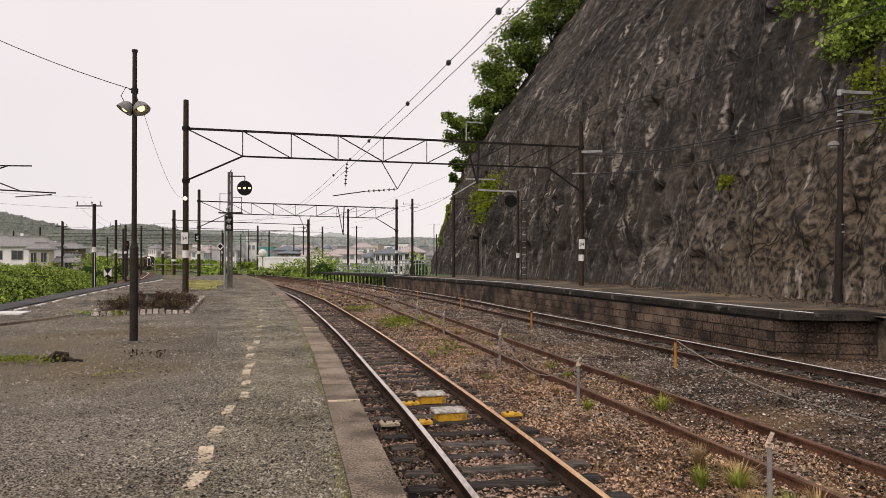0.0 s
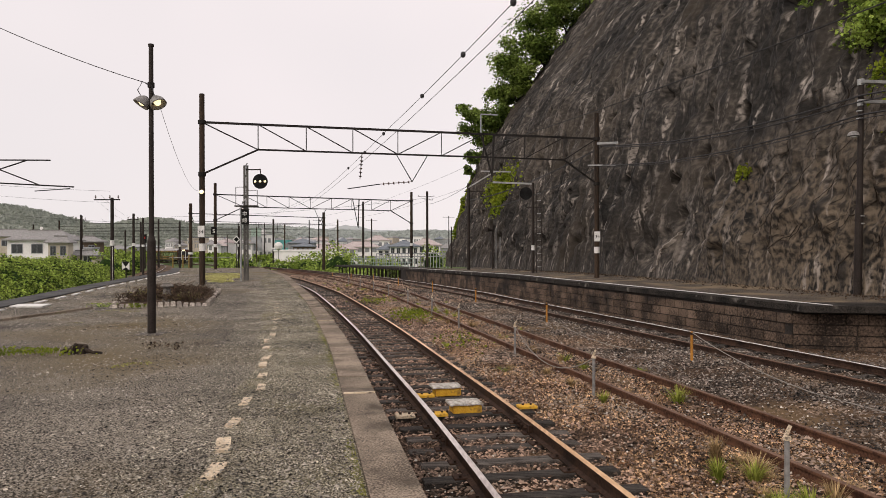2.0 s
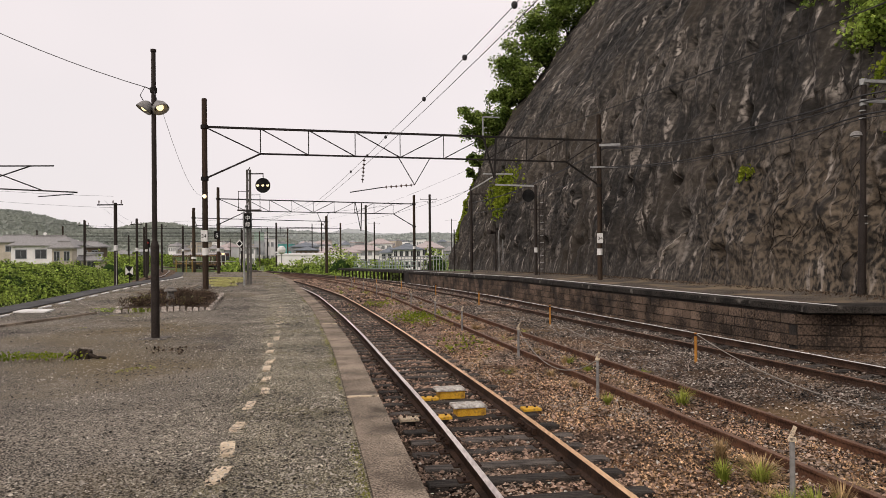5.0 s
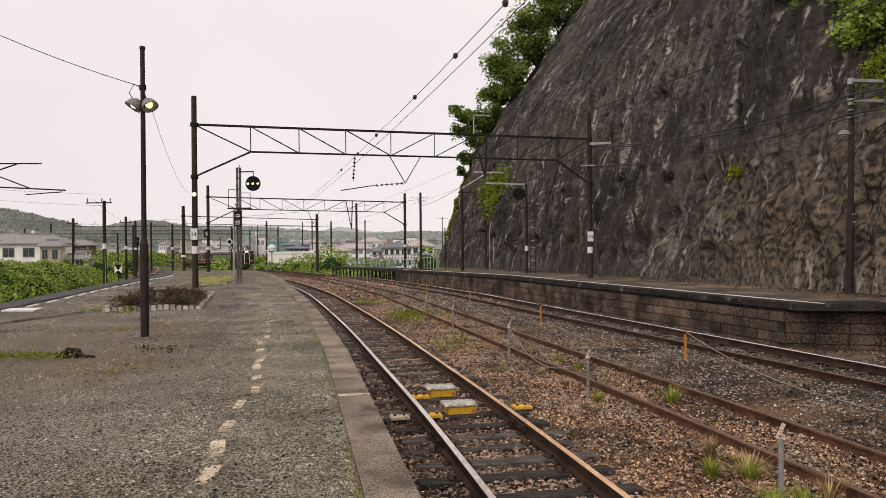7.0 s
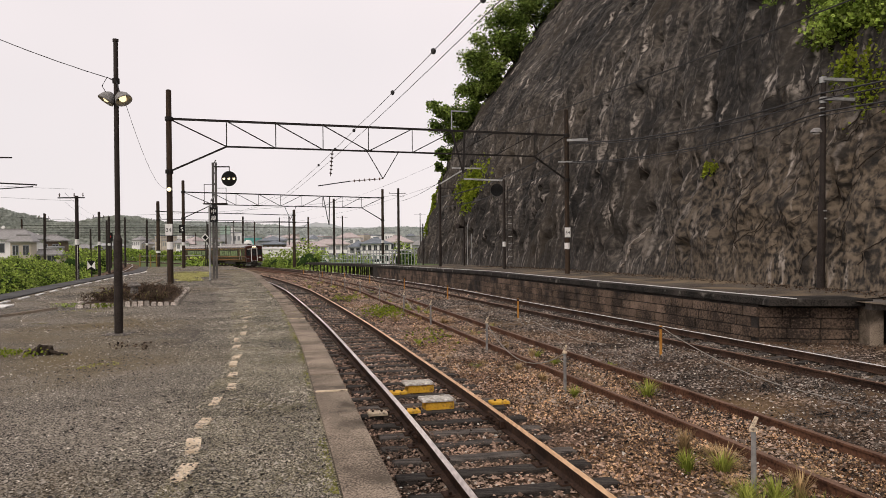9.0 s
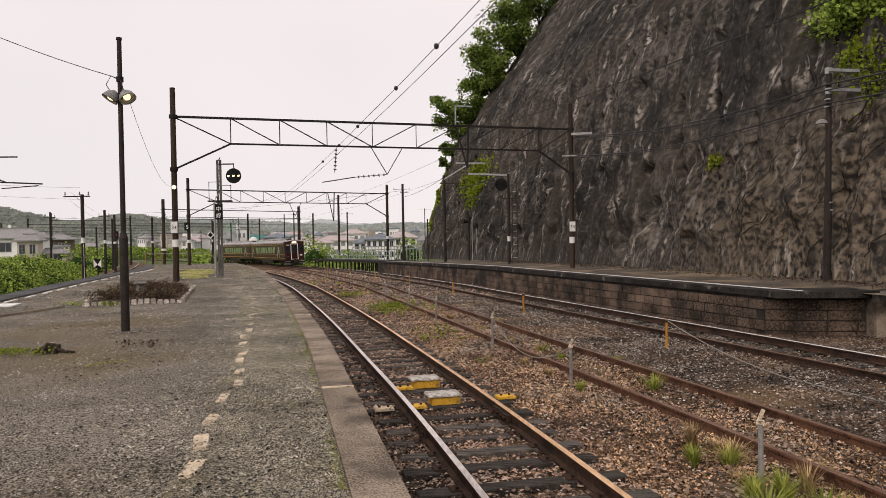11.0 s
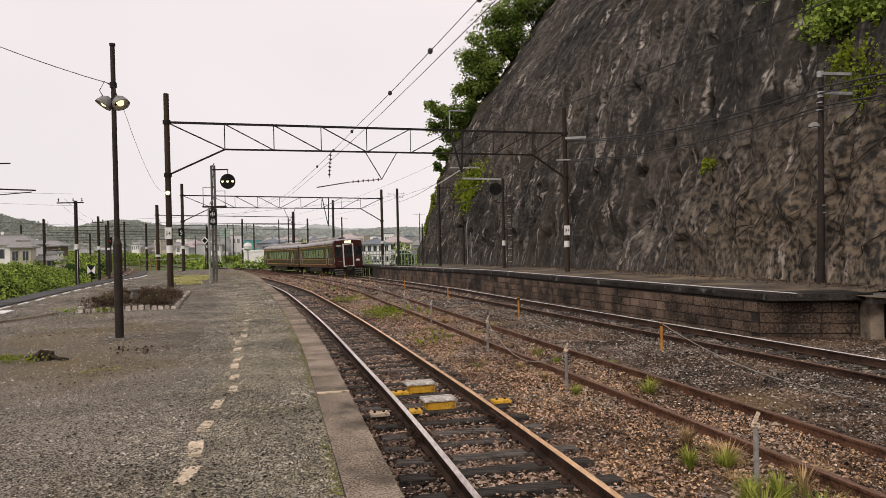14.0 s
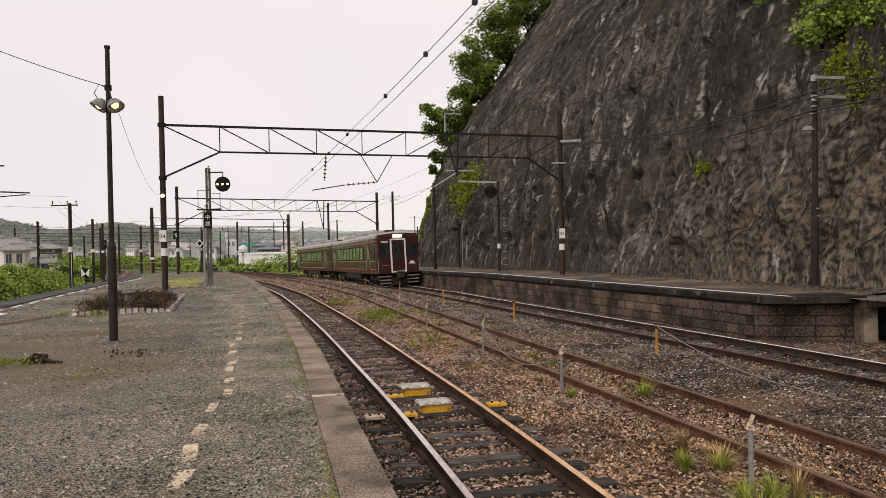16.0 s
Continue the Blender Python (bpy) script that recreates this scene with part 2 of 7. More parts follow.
# dark green that paints the shade deep among leaves
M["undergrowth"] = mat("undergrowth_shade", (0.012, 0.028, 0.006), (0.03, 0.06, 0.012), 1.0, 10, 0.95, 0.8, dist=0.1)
M["meadow"] = mat("rough_meadow", (0.05, 0.085, 0.02), (0.11, 0.14, 0.045), 0.06, 2, 0.95, 0.5, dist=0.2)
M["grass"] = mat("dry_green_grass", (0.17, 0.22, 0.03), (0.42, 0.44, 0.10), 2, 9, 0.8, 0.0, island=0.4, trans=0.3)
M["grass_dry"] = mat("straw_grass", (0.22, 0.145, 0.07), (0.46, 0.33, 0.17), 2, 9, 0.9, 0.0, island=0.5)
M["bark"] = mat("bark", (0.014, 0.011, 0.009), (0.06, 0.046, 0.034), 4, 25, 0.95, 0.8, stretch=(1, 1, 0.2))
# distance haze is painted into these hill and treetop colours
M["hill"] = mat("hazy_wooded_hill", (0.25, 0.27, 0.245), (0.36, 0.38, 0.335), 0.02, 0.35, 0.95, 0.6, dist=2.0)
M["forest"] = mat("hazy_hillside_trees", (0.28, 0.305, 0.27), (0.37, 0.395, 0.34), 0.02, 0.3, 0.95, 0.0, island=0.12, trans=0.4)
M["forest_far"] = mat("hazy_ridge_trees", (0.40, 0.43, 0.41), (0.48, 0.51, 0.48), 0.02, 0.3, 0.95, 0.0, island=0.08, trans=0.4)
# glass for windows past 170 m, paled by painted haze
M["glass_far"] = mat("hazy_far_window", (0.20, 0.205, 0.21), (0.30, 0.305, 0.31), 1, 5, 0.3, 0.0)
M["hill_far"] = mat("hazy_far_ridge", (0.32, 0.345, 0.345), (0.38, 0.40, 0.395), 0.006, 0.1, 0.95, 0.2, dist=2.0)
M["wall_white"] = mat("white_plaster_wall", (0.76, 0.74, 0.73), (0.88, 0.865, 0.855), 0.8, 15, 0.85, 0.1)
M["wall_beige"] = mat("beige_wall", (0.42, 0.37, 0.30), (0.55, 0.49, 0.41), 0.8, 15, 0.85, 0.1)
M["wall_brown"] = mat("brown_timber_wall", (0.10, 0.075, 0.055), (0.18, 0.14, 0.10), 1.5, 20, 0.85, 0.2, stretch=(6, 6, 1))
M["wall_grey"] = mat("grey_cladding", (0.25, 0.26, 0.27), (0.38, 0.39, 0.40), 0.6, 12, 0.7, 0.1)
M["wall_teal"] = mat("teal_cladding", (0.10, 0.30, 0.29), (0.16, 0.40, 0.38), 0.6, 12, 0.7, 0.1)
M["roof_tile"] = mat("grey_roof_tiles", (0.19, 0.185, 0.18), (0.32, 0.31, 0.305), 1.0, 8, 0.6, 0.6, stretch=(4, 4, 4), dist=0.05)
M["roof_red"] = mat("red_brown_roof", (0.36, 0.30, 0.29), (0.48, 0.42, 0.405), 1.0, 8, 0.7, 0.4)
M["roof_blue"] = mat("slate_blue_roof", (0.11, 0.13, 0.15), (0.19, 0.21, 0.235), 1.0, 8, 0.6, 0.4)
M["glass_dark"] = mat("dark_window_glass", (0.02, 0.022, 0.024), (0.04, 0.044, 0.047), 1, 5, 0.12, 0.0, spec=0.6)
M["maroon"] = mat("maroon_car_paint", (0.040, 0.012, 0.010), (0.058, 0.018, 0.014), 0.6, 3, 0.2, 0.02, dist=0.002, spec=0.6)
M["car_roof"] = mat("grey_car_roof", (0.26, 0.245, 0.235), (0.42, 0.40, 0.385), 1, 12, 0.55, 0.1)
M["car_under"] = mat("dusty_underframe", (0.022, 0.019, 0.017), (0.055, 0.048, 0.042), 3, 20, 0.8, 0.3)
# the green base paints hedges reflected in the panes
M["car_glass"] = mat("green_reflection_glass", (0.13, 0.18, 0.09), (0.26, 0.34, 0.18), 1.2, 6, 0.12, 0.0, spec=0.7)
M["cab_glass"] = mat("dark_cab_glass", (0.012, 0.013, 0.014), (0.03, 0.032, 0.034), 1, 6, 0.08, 0.0, spec=0.7)
M["gold"] = mat("orange_gold_stripe", (0.42, 0.20, 0.05), (0.52, 0.28, 0.08), 3, 20, 0.5, 0.0)
M["lit"] = mat("warm_lamp_glow", (0.9, 0.8, 0.6), (0.95, 0.85, 0.65), 3, 20, 0.4, 0.0, glow=((1.0, 0.76, 0.40), 1.6))
M["lit_white"] = mat("signal_lamp_glow", (0.9, 0.85, 0.7), (0.95, 0.9, 0.75), 3, 20, 0.4, 0.0, glow=((1.0, 0.78, 0.42), 1.4))
M["black"] = mat("black_enamel", (0.008, 0.008, 0.008), (0.018, 0.018, 0.018), 3, 20, 0.75, 0.05, spec=0.08)
M["post_grey"] = mat("grey_painted_steel", (0.055, 0.052, 0.048), (0.12, 0.113, 0.105), 3, 30, 0.7, 0.1, spec=0.2)
M["enamel"] = mat("grey_enamel_shade", (0.17, 0.165, 0.16), (0.28, 0.27, 0.26), 3, 20, 0.5, 0.1)
M["red"] = mat("red_enamel", (0.4, 0.02, 0.02), (0.5, 0.04, 0.03), 3, 20, 0.5, 0.0)
M["porcelain"] = mat("brown_porcelain", (0.05, 0.03, 0.025), (0.10, 0.065, 0.05), 3, 20, 0.35, 0.0)
M["fence_green"] = mat("pale_green_fence", (0.25, 0.33, 0.28), (0.36, 0.45, 0.39), 3, 20, 0.6, 0.0)
M["stone"] = mat("edging_stone", (0.24, 0.21, 0.18), (0.50, 0.45, 0.40), 3, 25, 0.9, 0.5, dist=0.01, objrand=0.4)
M["lantern_stone"] = mat("weathered_granite", (0.12, 0.11, 0.10), (0.28, 0.26, 0.235), 4, 30, 0.9, 0.5, dist=0.008)
M["moss_pale"] = mat("pale_yellow_moss", (0.34, 0.33, 0.13), (0.56, 0.53, 0.24), 1.5, 25, 0.95, 0.5, island=0.4)
M["moss"] = mat("mossy_ground", (0.15, 0.155, 0.04), (0.34, 0.33, 0.10), 1.5, 25, 0.95, 0.7, dist=0.02, spots=(1.2, 0.5, 0.66, (0.14, 0.125, 0.095)))


# ---- building helpers ----
class Shape:
    """Collects vertices and faces of one mesh."""

    def __init__(self):
        self.v, self.f, self.mi = [], [], []

    def faces(self, verts, faces, mi=0):
        o = len(self.v)
        self.v += [tuple(p) for p in verts]
        self.f += [tuple(i + o for i in f) for f in faces]
        self.mi += [mi] * len(faces)
        return self

    def hexa(self, p, mi=0):
        return self.faces(p, [(3, 2, 1, 0), (4, 5, 6, 7), (0, 1, 5, 4), (1, 2, 6, 5), (2, 3, 7, 6), (3, 0, 4, 7)], mi)

    def box(self, x0, x1, y0, y1, z0, z1, mi=0):
        return self.hexa([(x0, y0, z0), (x1, y0, z0), (x1, y1, z0), (x0, y1, z0), (x0, y0, z1), (x1, y0, z1), (x1, y1, z1), (x0, y1, z1)], mi)

    def chamfer(self, x0, x1, y0, y1, z0, z1, c=0.02, mi=0):
        """A box with a chamfered upper rim."""
        ring = lambda d, z: [(x0 + d, y0 + d, z), (x1 - d, y0 + d, z), (x1 - d, y1 - d, z), (x0 + d, y1 - d, z)]
        v = ring(0, z0) + ring(0, z1 - c) + ring(c, z1)
        f = [(3, 2, 1, 0), (8, 9, 10, 11)] + [(4 * k + i, 4 * k + (i + 1) % 4, 4 * k + 4 + (i + 1) % 4, 4 * k + 4 + i) for k in (0, 1) for i in range(4)]
        return self.faces(v, f, mi)

    def rod(self, p, q, r, r2=None, n=8, mi=0):
        p, q = Vector(p), Vector(q)
        r2 = r if r2 is None else r2
        d = (q - p).normalized()
        a = d.cross(Vector((0, 0, 1)) if abs(d.z) < 0.9 else Vector((1, 0, 0))).normalized()
        b = d.cross(a)
        v = [p + (a * math.cos(k) + b * math.sin(k)) * r for k in [2 * math.pi * i / n for i in range(n)]]
        v += [q + (a * math.cos(k) + b * math.sin(k)) * r2 for k in [2 * math.pi * i / n for i in range(n)]]
        f = [(i, n + i, n + (i + 1) % n, (i + 1) % n) for i in range(n)] + [tuple(range(n)), tuple(range(2 * n - 1, n - 1, -1))]
        return self.faces(v, f, mi)

    def beam(self, p, q, w, h, mi=0):
        """A square bar from p to q, w wide and h high."""
        p, q = Vector(p), Vector(q)
        d = (q - p).normalized()
        a = d.cross(Vector((0, 0, 1)) if abs(d.z) < 0.95 else Vector((1, 0, 0))).normalized() * (w / 2)
        b = a.cross(d).normalized() * (h / 2)
        return self.hexa([p - a - b, p + a - b, q + a - b, q - a - b, p - a + b, p + a + b, q + a + b, q - a + b], mi)

    def tube(self, pts, r, n=5, mi=0):
        pts = [Vector(p) for p in pts]
        V = []
        for i, p in enumerate(pts):
            d = (pts[min(i + 1, len(pts) - 1)] - pts[max(i - 1, 0)]).normalized()
            a = d.cross(Vector((0, 0, 1)) if abs(d.z) < 0.9 else Vector((1, 0, 0))).normalized()
            b = d.cross(a)
            V += [p + (a * math.cos(k) + b * math.sin(k)) * r for k in [2 * math.pi * j / n for j in range(n)]]
        m = len(pts)
        F = [(i * n + j, (i + 1) * n + j, (i + 1) * n + (j + 1) % n, i * n + (j + 1) % n) for i in range(m - 1) for j in range(n)]
        return self.faces(V, F + [tuple(range(n)), tuple(range(m * n - 1, (m - 1) * n - 1, -1))], mi)

    def lathe(self, cx, cy, prof, n=16, mi=0):
        v = [(cx + r * math.cos(2 * math.pi * i / n), cy + r * math.sin(2 * math.pi * i / n), z) for r, z in prof for i in range(n)]
        f = [(k * n + i, k * n + (i + 1) % n, k * n + n + (i + 1) % n, k * n + n + i) for k in range(len(prof) - 1) for i in range(n)]
        f += [tuple(range(n - 1, -1, -1)), tuple(range((len(prof) - 1) * n, len(prof) * n))]
        return self.faces(v, f, mi)

    def mesh(self, name, mats):
        me = bpy.data.meshes.new(name)
        me.from_pydata(self.v, [], self.f)
        for m in mats if isinstance(mats, (list, tuple)) else [mats]:
            me.materials.append(M[m])
        if any(self.mi):
            me.polygons.foreach_set("material_index", self.mi)
        me.update()
        return me


def part(name, sh, mats, parent=None, label="", smooth=False):
    me = sh.mesh(name, mats) if isinstance(sh, Shape) else sh
    ob = new(name, me)
    if smooth:
        me.shade_smooth()
    if parent:
        ob.parent = parent
    return tagged(ob, label)


def thing(name, label, category, group="", kind="", at=(0, 0, 0), rz=0.0):
    ob = new(name)
    ob.matrix_world = pose(*at, 0, 0, rz)
    return tagged(ob, label, category, group, kind)


def npmesh(name, verts, faces, mats, parent=None, label="", smooth=False):
    me = bpy.data.meshes.new(name)
    verts, faces = np.asarray(verts, np.float32), np.asarray(faces, np.int32)
    me.vertices.add(len(verts))
    me.vertices.foreach_set("co", verts.ravel())
    k = faces.shape[1]
    me.loops.add(faces.size)
    me.loops.foreach_set("vertex_index", faces.ravel())
    me.polygons.add(len(faces))
    me.polygons.foreach_set("loop_start", np.arange(0, faces.size, k, dtype=np.int32))
    me.polygons.foreach_set("loop_total", np.full(len(faces), k, np.int32))
    me.materials.append(M[mats])
    me.update(calc_edges=True)
    return part(name, me, mats, parent, label, smooth)


RNG = np.random.default_rng(7)
LATT = RNG.random((256, 256))


def vnoise(x, y):
    """Smooth value noise on arrays, 0 to 1."""
    xi, yi = np.floor(x).astype(int), np.floor(y).astype(int)
    u, v = x - xi, y - yi
    u, v = u * u * (3 - 2 * u), v * v * (3 - 2 * v)
    g = lambda a, b: LATT[a % 256, b % 256]
    return (g(xi, yi) * (1 - u) + g(xi + 1, yi) * u) * (1 - v) + (g(xi, yi + 1) * (1 - u) + g(xi + 1, yi + 1) * u) * v


def fbm(x, y, n=4):
    t = 0
    for k in range(n):
        t = t + vnoise(x * 2 ** k + 17 * k, y * 2 ** k + 31 * k) / 2 ** k
    return t / (2 - 2 ** (1 - n))


def grid(name, X, Y, Zs, mats, parent=None, label="", smooth=True):
    """A sheet from three arrays of the same shape."""
    a, b = X.shape
    idx = np.arange(a * b).reshape(a, b)
    f = np.stack([idx[:-1, :-1], idx[:-1, 1:], idx[1:, 1:], idx[1:, :-1]], -1).reshape(-1, 4)
    return npmesh(name, np.stack([X, Y, Zs], -1).reshape(-1, 3), f, mats, parent, label, smooth)


def leaves(name, pts, size, mats, parent=None, label="", flat=0.0, droop=None):
    """Small folded leaves at the given points."""
    n = len(pts)
    d = RNG.normal(size=(n, 3))
    d[:, 2] = d[:, 2] * (1 - flat) - 0.25
    d /= np.linalg.norm(d, axis=1)[:, None]
    e = RNG.normal(size=(n, 3))
    e -= (e * d).sum(1)[:, None] * d
    e /= np.linalg.norm(e, axis=1)[:, None]
    nn = np.cross(d, e)
    s = size * (0.6 + 0.8 * RNG.random(n))[:, None]
    base, tip = pts - d * s * 0.5, pts + d * s * 0.5
    l, r = pts + e * s * 0.38 + nn * s * 0.12, pts - e * s * 0.38 + nn * s * 0.12
    v = np.stack([base, l, tip, r], 1).reshape(-1, 3)
    i = np.arange(n)[:, None] * 4
    f = np.concatenate([np.concatenate([i, i + 1, i + 2], 1), np.concatenate([i, i + 2, i + 3], 1)])
    return npmesh(name, v, f, mats, parent, label)


def stones(name, pts, size, mats, parent=None, label=""):
    """Angular stones at the given points."""
    n = len(pts)
    o = np.array([(1, 0, 0), (0, 1, 0), (-1, 0, 0), (0, -1, 0), (0, 0, 1), (0, 0, -1)], float)
    v = o[None] * (0.55 + 0.6 * RNG.random((n, 6, 1))) + RNG.normal(size=(n, 6, 3)) * 0.18
    v[:, :, 2] *= 0.7
    a = RNG.random(n) * 6.283
    c, s = np.cos(a)[:, None], np.sin(a)[:, None]
    v = np.stack([v[:, :, 0] * c - v[:, :, 1] * s, v[:, :, 0] * s + v[:, :, 1] * c, v[:, :, 2]], -1)
    v = v * (size * (0.6 + 0.8 * RNG.random(n)))[:, None, None] * 0.5 + pts[:, None, :]
    t = np.array([(0, 1, 4), (1, 2, 4), (2, 3, 4), (3, 0, 4)])
    v = v[:, :5]
    f = (t[None] + np.arange(n)[:, None, None] * 5).reshape(-1, 3)
    return npmesh(name, v.reshape(-1, 3), f, mats, parent, label)


def blades(name, cx, cy, z, n, h, spread, mats, parent=None, label=""):
    """A tuft of bent grass blades."""
    a = RNG.random(n) * 6.283
    r0, lean = RNG.random(n) * spread * 0.35, (0.2 + 0.8 * RNG.random(n)) * spread
    hh = h * (0.5 + 0.6 * RNG.random(n))
    dx, dy = np.cos(a), np.sin(a)
    w = 0.004 + 0.004 * RNG.random(n)
    P = []
    for k, (q, u) in enumerate(((0, 1.0), (0.5, 0.8), (1.0, 0.1))):
        x, y = cx + dx * (r0 + lean * q * q), cy + dy * (r0 + lean * q * q)
        zz = z + hh * (q - 0.25 * q * q)
        for sg in (-1, 1):
            P.append(np.stack([x - dy * w * u * sg, y + dx * w * u * sg, zz], -1))
    v = np.stack(P, 1).reshape(-1, 3)
    i = np.arange(n)[:, None] * 6
    f = np.concatenate([np.concatenate([i, i + 1, i + 3, i + 2], 1), np.concatenate([i + 2, i + 3, i + 5, i + 4], 1)])
    return npmesh(name, v, f, mats, parent, label)


def curve(P):
    """A smooth line x(y) through a few stations (y, x)."""
    ys, xs = np.array([p[0] for p in P], float), np.array([p[1] for p in P], float)
    m = np.gradient(xs, ys)

    def at(y):
        y = np.asarray(y, float)
        i = np.clip(np.searchsorted(ys, y) - 1, 0, len(ys) - 2)
        h = ys[i + 1] - ys[i]
        u = (y - ys[i]) / h
        return (2 * u ** 3 - 3 * u * u + 1) * xs[i] + (u ** 3 - 2 * u * u + u) * h * m[i] + (3 * u * u - 2 * u ** 3) * xs[i + 1] + (u ** 3 - u * u) * h * m[i + 1]
    return at


def fall(y):
    """The station's gradient: level at first, then gently down."""
    y = np.asarray(y, float)
    return np.where(y < 35, 0.0, np.where(y < 90, -0.016 * (y - 35), -0.88 - 0.006 * (y - 90)))


T1 = curve([(-14, 4.6), (0, 2.15), (6.9, 0.77), (9.2, 0.27), (13.85, -0.83), (18.5, -1.95), (28, -4.42), (42, -8.35), (71, -17.6), (90, -24.5), (110, -32.0)])
T2 = curve([(-14, 8.6), (0, 5.75), (7.87, 3.93), (10.6, 3.27), (15, 2.15), (24, -0.05), (30, -1.55), (37.6, -3.4), (46, -5.65), (63, -10.4), (77, -14.8), (95, -21.4), (110, -27.2)])
T3 = curve([(-14, 13.6), (0, 10.6), (11, 7.75), (18.2, 5.7), (34, 1.15), (48.9, -2.6), (62, -6.2), (77, -11.0), (93, -17.4), (109, -25.2), (121.5, -31.9), (134, -39.5), (154.5, -54.2), (187.5, -76), (215, -94), (300, -150)])
EDGE = curve([(-14, 2.9), (0, 0.68), (4.51, -0.27), (6.85, -0.77), (9.91, -1.43), (13.3, -2.25), (17.76, -3.38), (22.1, -4.56), (27.6, -6.12), (39.1, -9.37), (55, -14.2), (74, -20.3)])
LEFT = curve([(-14, -7.5), (0, -8.6), (10, -10.2), (20, -12.3), (26.8, -14.0), (30.4, -14.8), (42, -17.75), (61, -24.4), (74, -29.5)])
CLIFF = curve([(-14, 16.8), (5, 13.3), (17, 11.0), (21, 10.2), (28.6, 8.3), (36, 6.5), (44, 4.9), (63, 1.2), (76, -1.4)])


# ---- ground, platforms, trackbed ----
def spread(a, b, n, near=1.0):
    return a + (b - a) * np.linspace(0, 1, n) ** near


def build_ground():
    ys = np.concatenate([np.linspace(-60, 120, 91), 120 + 3800 * np.linspace(0.01, 1, 60) ** 2.2])
    xs = np.sign(np.linspace(-1, 1, 121)) * 3000 * np.abs(np.linspace(-1, 1, 121)) ** 2.4
    X, Y = np.meshgrid(xs, ys)
    Zs = fall(np.minimum(Y, 300)) - 1.35 + 0.25 * (fbm(X * 0.05, Y * 0.05) - 0.5) * (np.abs(X) > 40)
    tagged(grid("ground", X, Y, Zs, "meadow"), "rough green ground reaching to the hills", "ground", kind="structure")


def bed(x, y):
    """Height of the trackbed: a little lower between the rails than beside them."""
    z = fall(y) - 0.945 + 0.06 * (fbm(x * 0.35, y * 0.35) - 0.5)
    for T, low in ((T1, -0.955), (T2, -0.955), (T3, -1.0)):
        w = np.clip((1.35 - np.abs(x - T(y))) / 0.4, 0, 1)
        z = z * (1 - w) + (fall(y) + low) * w
    return z


def build_trackbed():
    ys = np.concatenate([np.arange(-12, 30, 0.16), np.arange(30, 112, 0.5)])
    us = np.linspace(0, 1, 90)
    x0 = EDGE(np.minimum(ys, 74)) - 0.05 - np.maximum(0, ys - 74) * 0.33
    x1 = T3(ys) + 2.2 + 5.0 * np.clip((16.6 - ys) / 0.8, 0, 1)
    X = x0[:, None] + (x1 - x0)[:, None] * us[None]
    Y = np.repeat(ys[:, None], len(us), 1)
    Zs = bed(X, Y) + 0.05 * (fbm(X * 1.6, Y * 1.6) - 0.5)
    tagged(grid("trackbed", X, Y, Zs, "soil"), "brown weedy trackbed between the two platforms", "trackbed", kind="structure")
    # loose ballast, denser close by
    def scatter(n, y0, y1, a, b, power=1.6):
        y = y0 + (y1 - y0) * RNG.random(n) ** power
        x = a(y) + (b(y) - a(y)) * RNG.random(n)
        return x, y
    for nm, col, n, a, b, y1, lab in (
            ("ballast", "ballast_brown", 165000, lambda y: EDGE(y) + 0.02, lambda y: T2(y) - 0.2, 34, "rust-brown crushed stone ballast among weeds"),
            ("ballast", "ballast_grey", 110000, lambda y: T2(y) + 0.3, lambda y: T3(y) + 1.4, 46, "grey crushed stone ballast beside the main line"),
            ("ballast", "ballast_grey", 12000, lambda y: T3(y) + 1.2, lambda y: T3(y) + 3.6, 16.2, "grey crushed stone at the foot of the wall"),
            ("ballast", "ballast_brown", 20000, lambda y: T2(y) - 0.5, lambda y: T2(y) + 0.9, 34, "brown crushed stone between rusty rails")):
        x, y = scatter(n, 4.5, y1, a, b)
        keep = vnoise(x * 0.9, y * 0.9) + 0.5 * RNG.random(n) > 0.42
        if col == "ballast_brown":
            dirt = (x > T1(y) + 1.1) & (x < T2(y) - 0.7)
            keep &= ~dirt | (RNG.random(n) > 0.45)
        x, y = x[keep], y[keep]
        z = bed(x, y) - 0.005 + 0.06 * RNG.random(len(x)) ** 1.5
        sz = (0.021 + 0.028 * RNG.random(len(x)) ** 1.6) * (1 + 0.03 * y)
        tagged(stones(nm, np.stack([x, y, z], -1), sz, col), lab, "ballast", kind="stuff")
    n = 75000
    y = 4.5 + 24 * RNG.random(n) ** 1.7
    x = T1(y) + 1.0 + (T2(y) - T1(y) - 0.4) * RNG.random(n)
    keep = vnoise(x * 1.1 + 5, y * 0.8) + 0.35 * RNG.random(n) > 0.58
    P = np.stack([x, y, bed(x, y) + 0.03 + 0.015 * RNG.random(n)], -1)[keep]
    tagged(leaves("straw_litter", P, 0.028, "litter", flat=0.7), "dry straw and dead leaves between the tracks", "leaf litter", kind="stuff")
    n = 7000
    y = 5 + 26 * RNG.random(n) ** 1.6
    x = EDGE(y) + 0.1 + (T3(y) + 1.3 - EDGE(y)) * RNG.random(n)
    tagged(stones("stone_chips", np.stack([x, y, bed(x, y) + 0.03], -1), (0.018 + 0.022 * RNG.random(n)) * (1 + 0.03 * y), "ballast_pale"), "pale stone chips strewn over the ballast", "stone chips", kind="stuff")
    n = 16000
    y = 30 + 50 * RNG.random(n)
    x = EDGE(np.minimum(y, 74)) + (T3(y) + 1.4 - EDGE(np.minimum(y, 74))) * RNG.random(n)
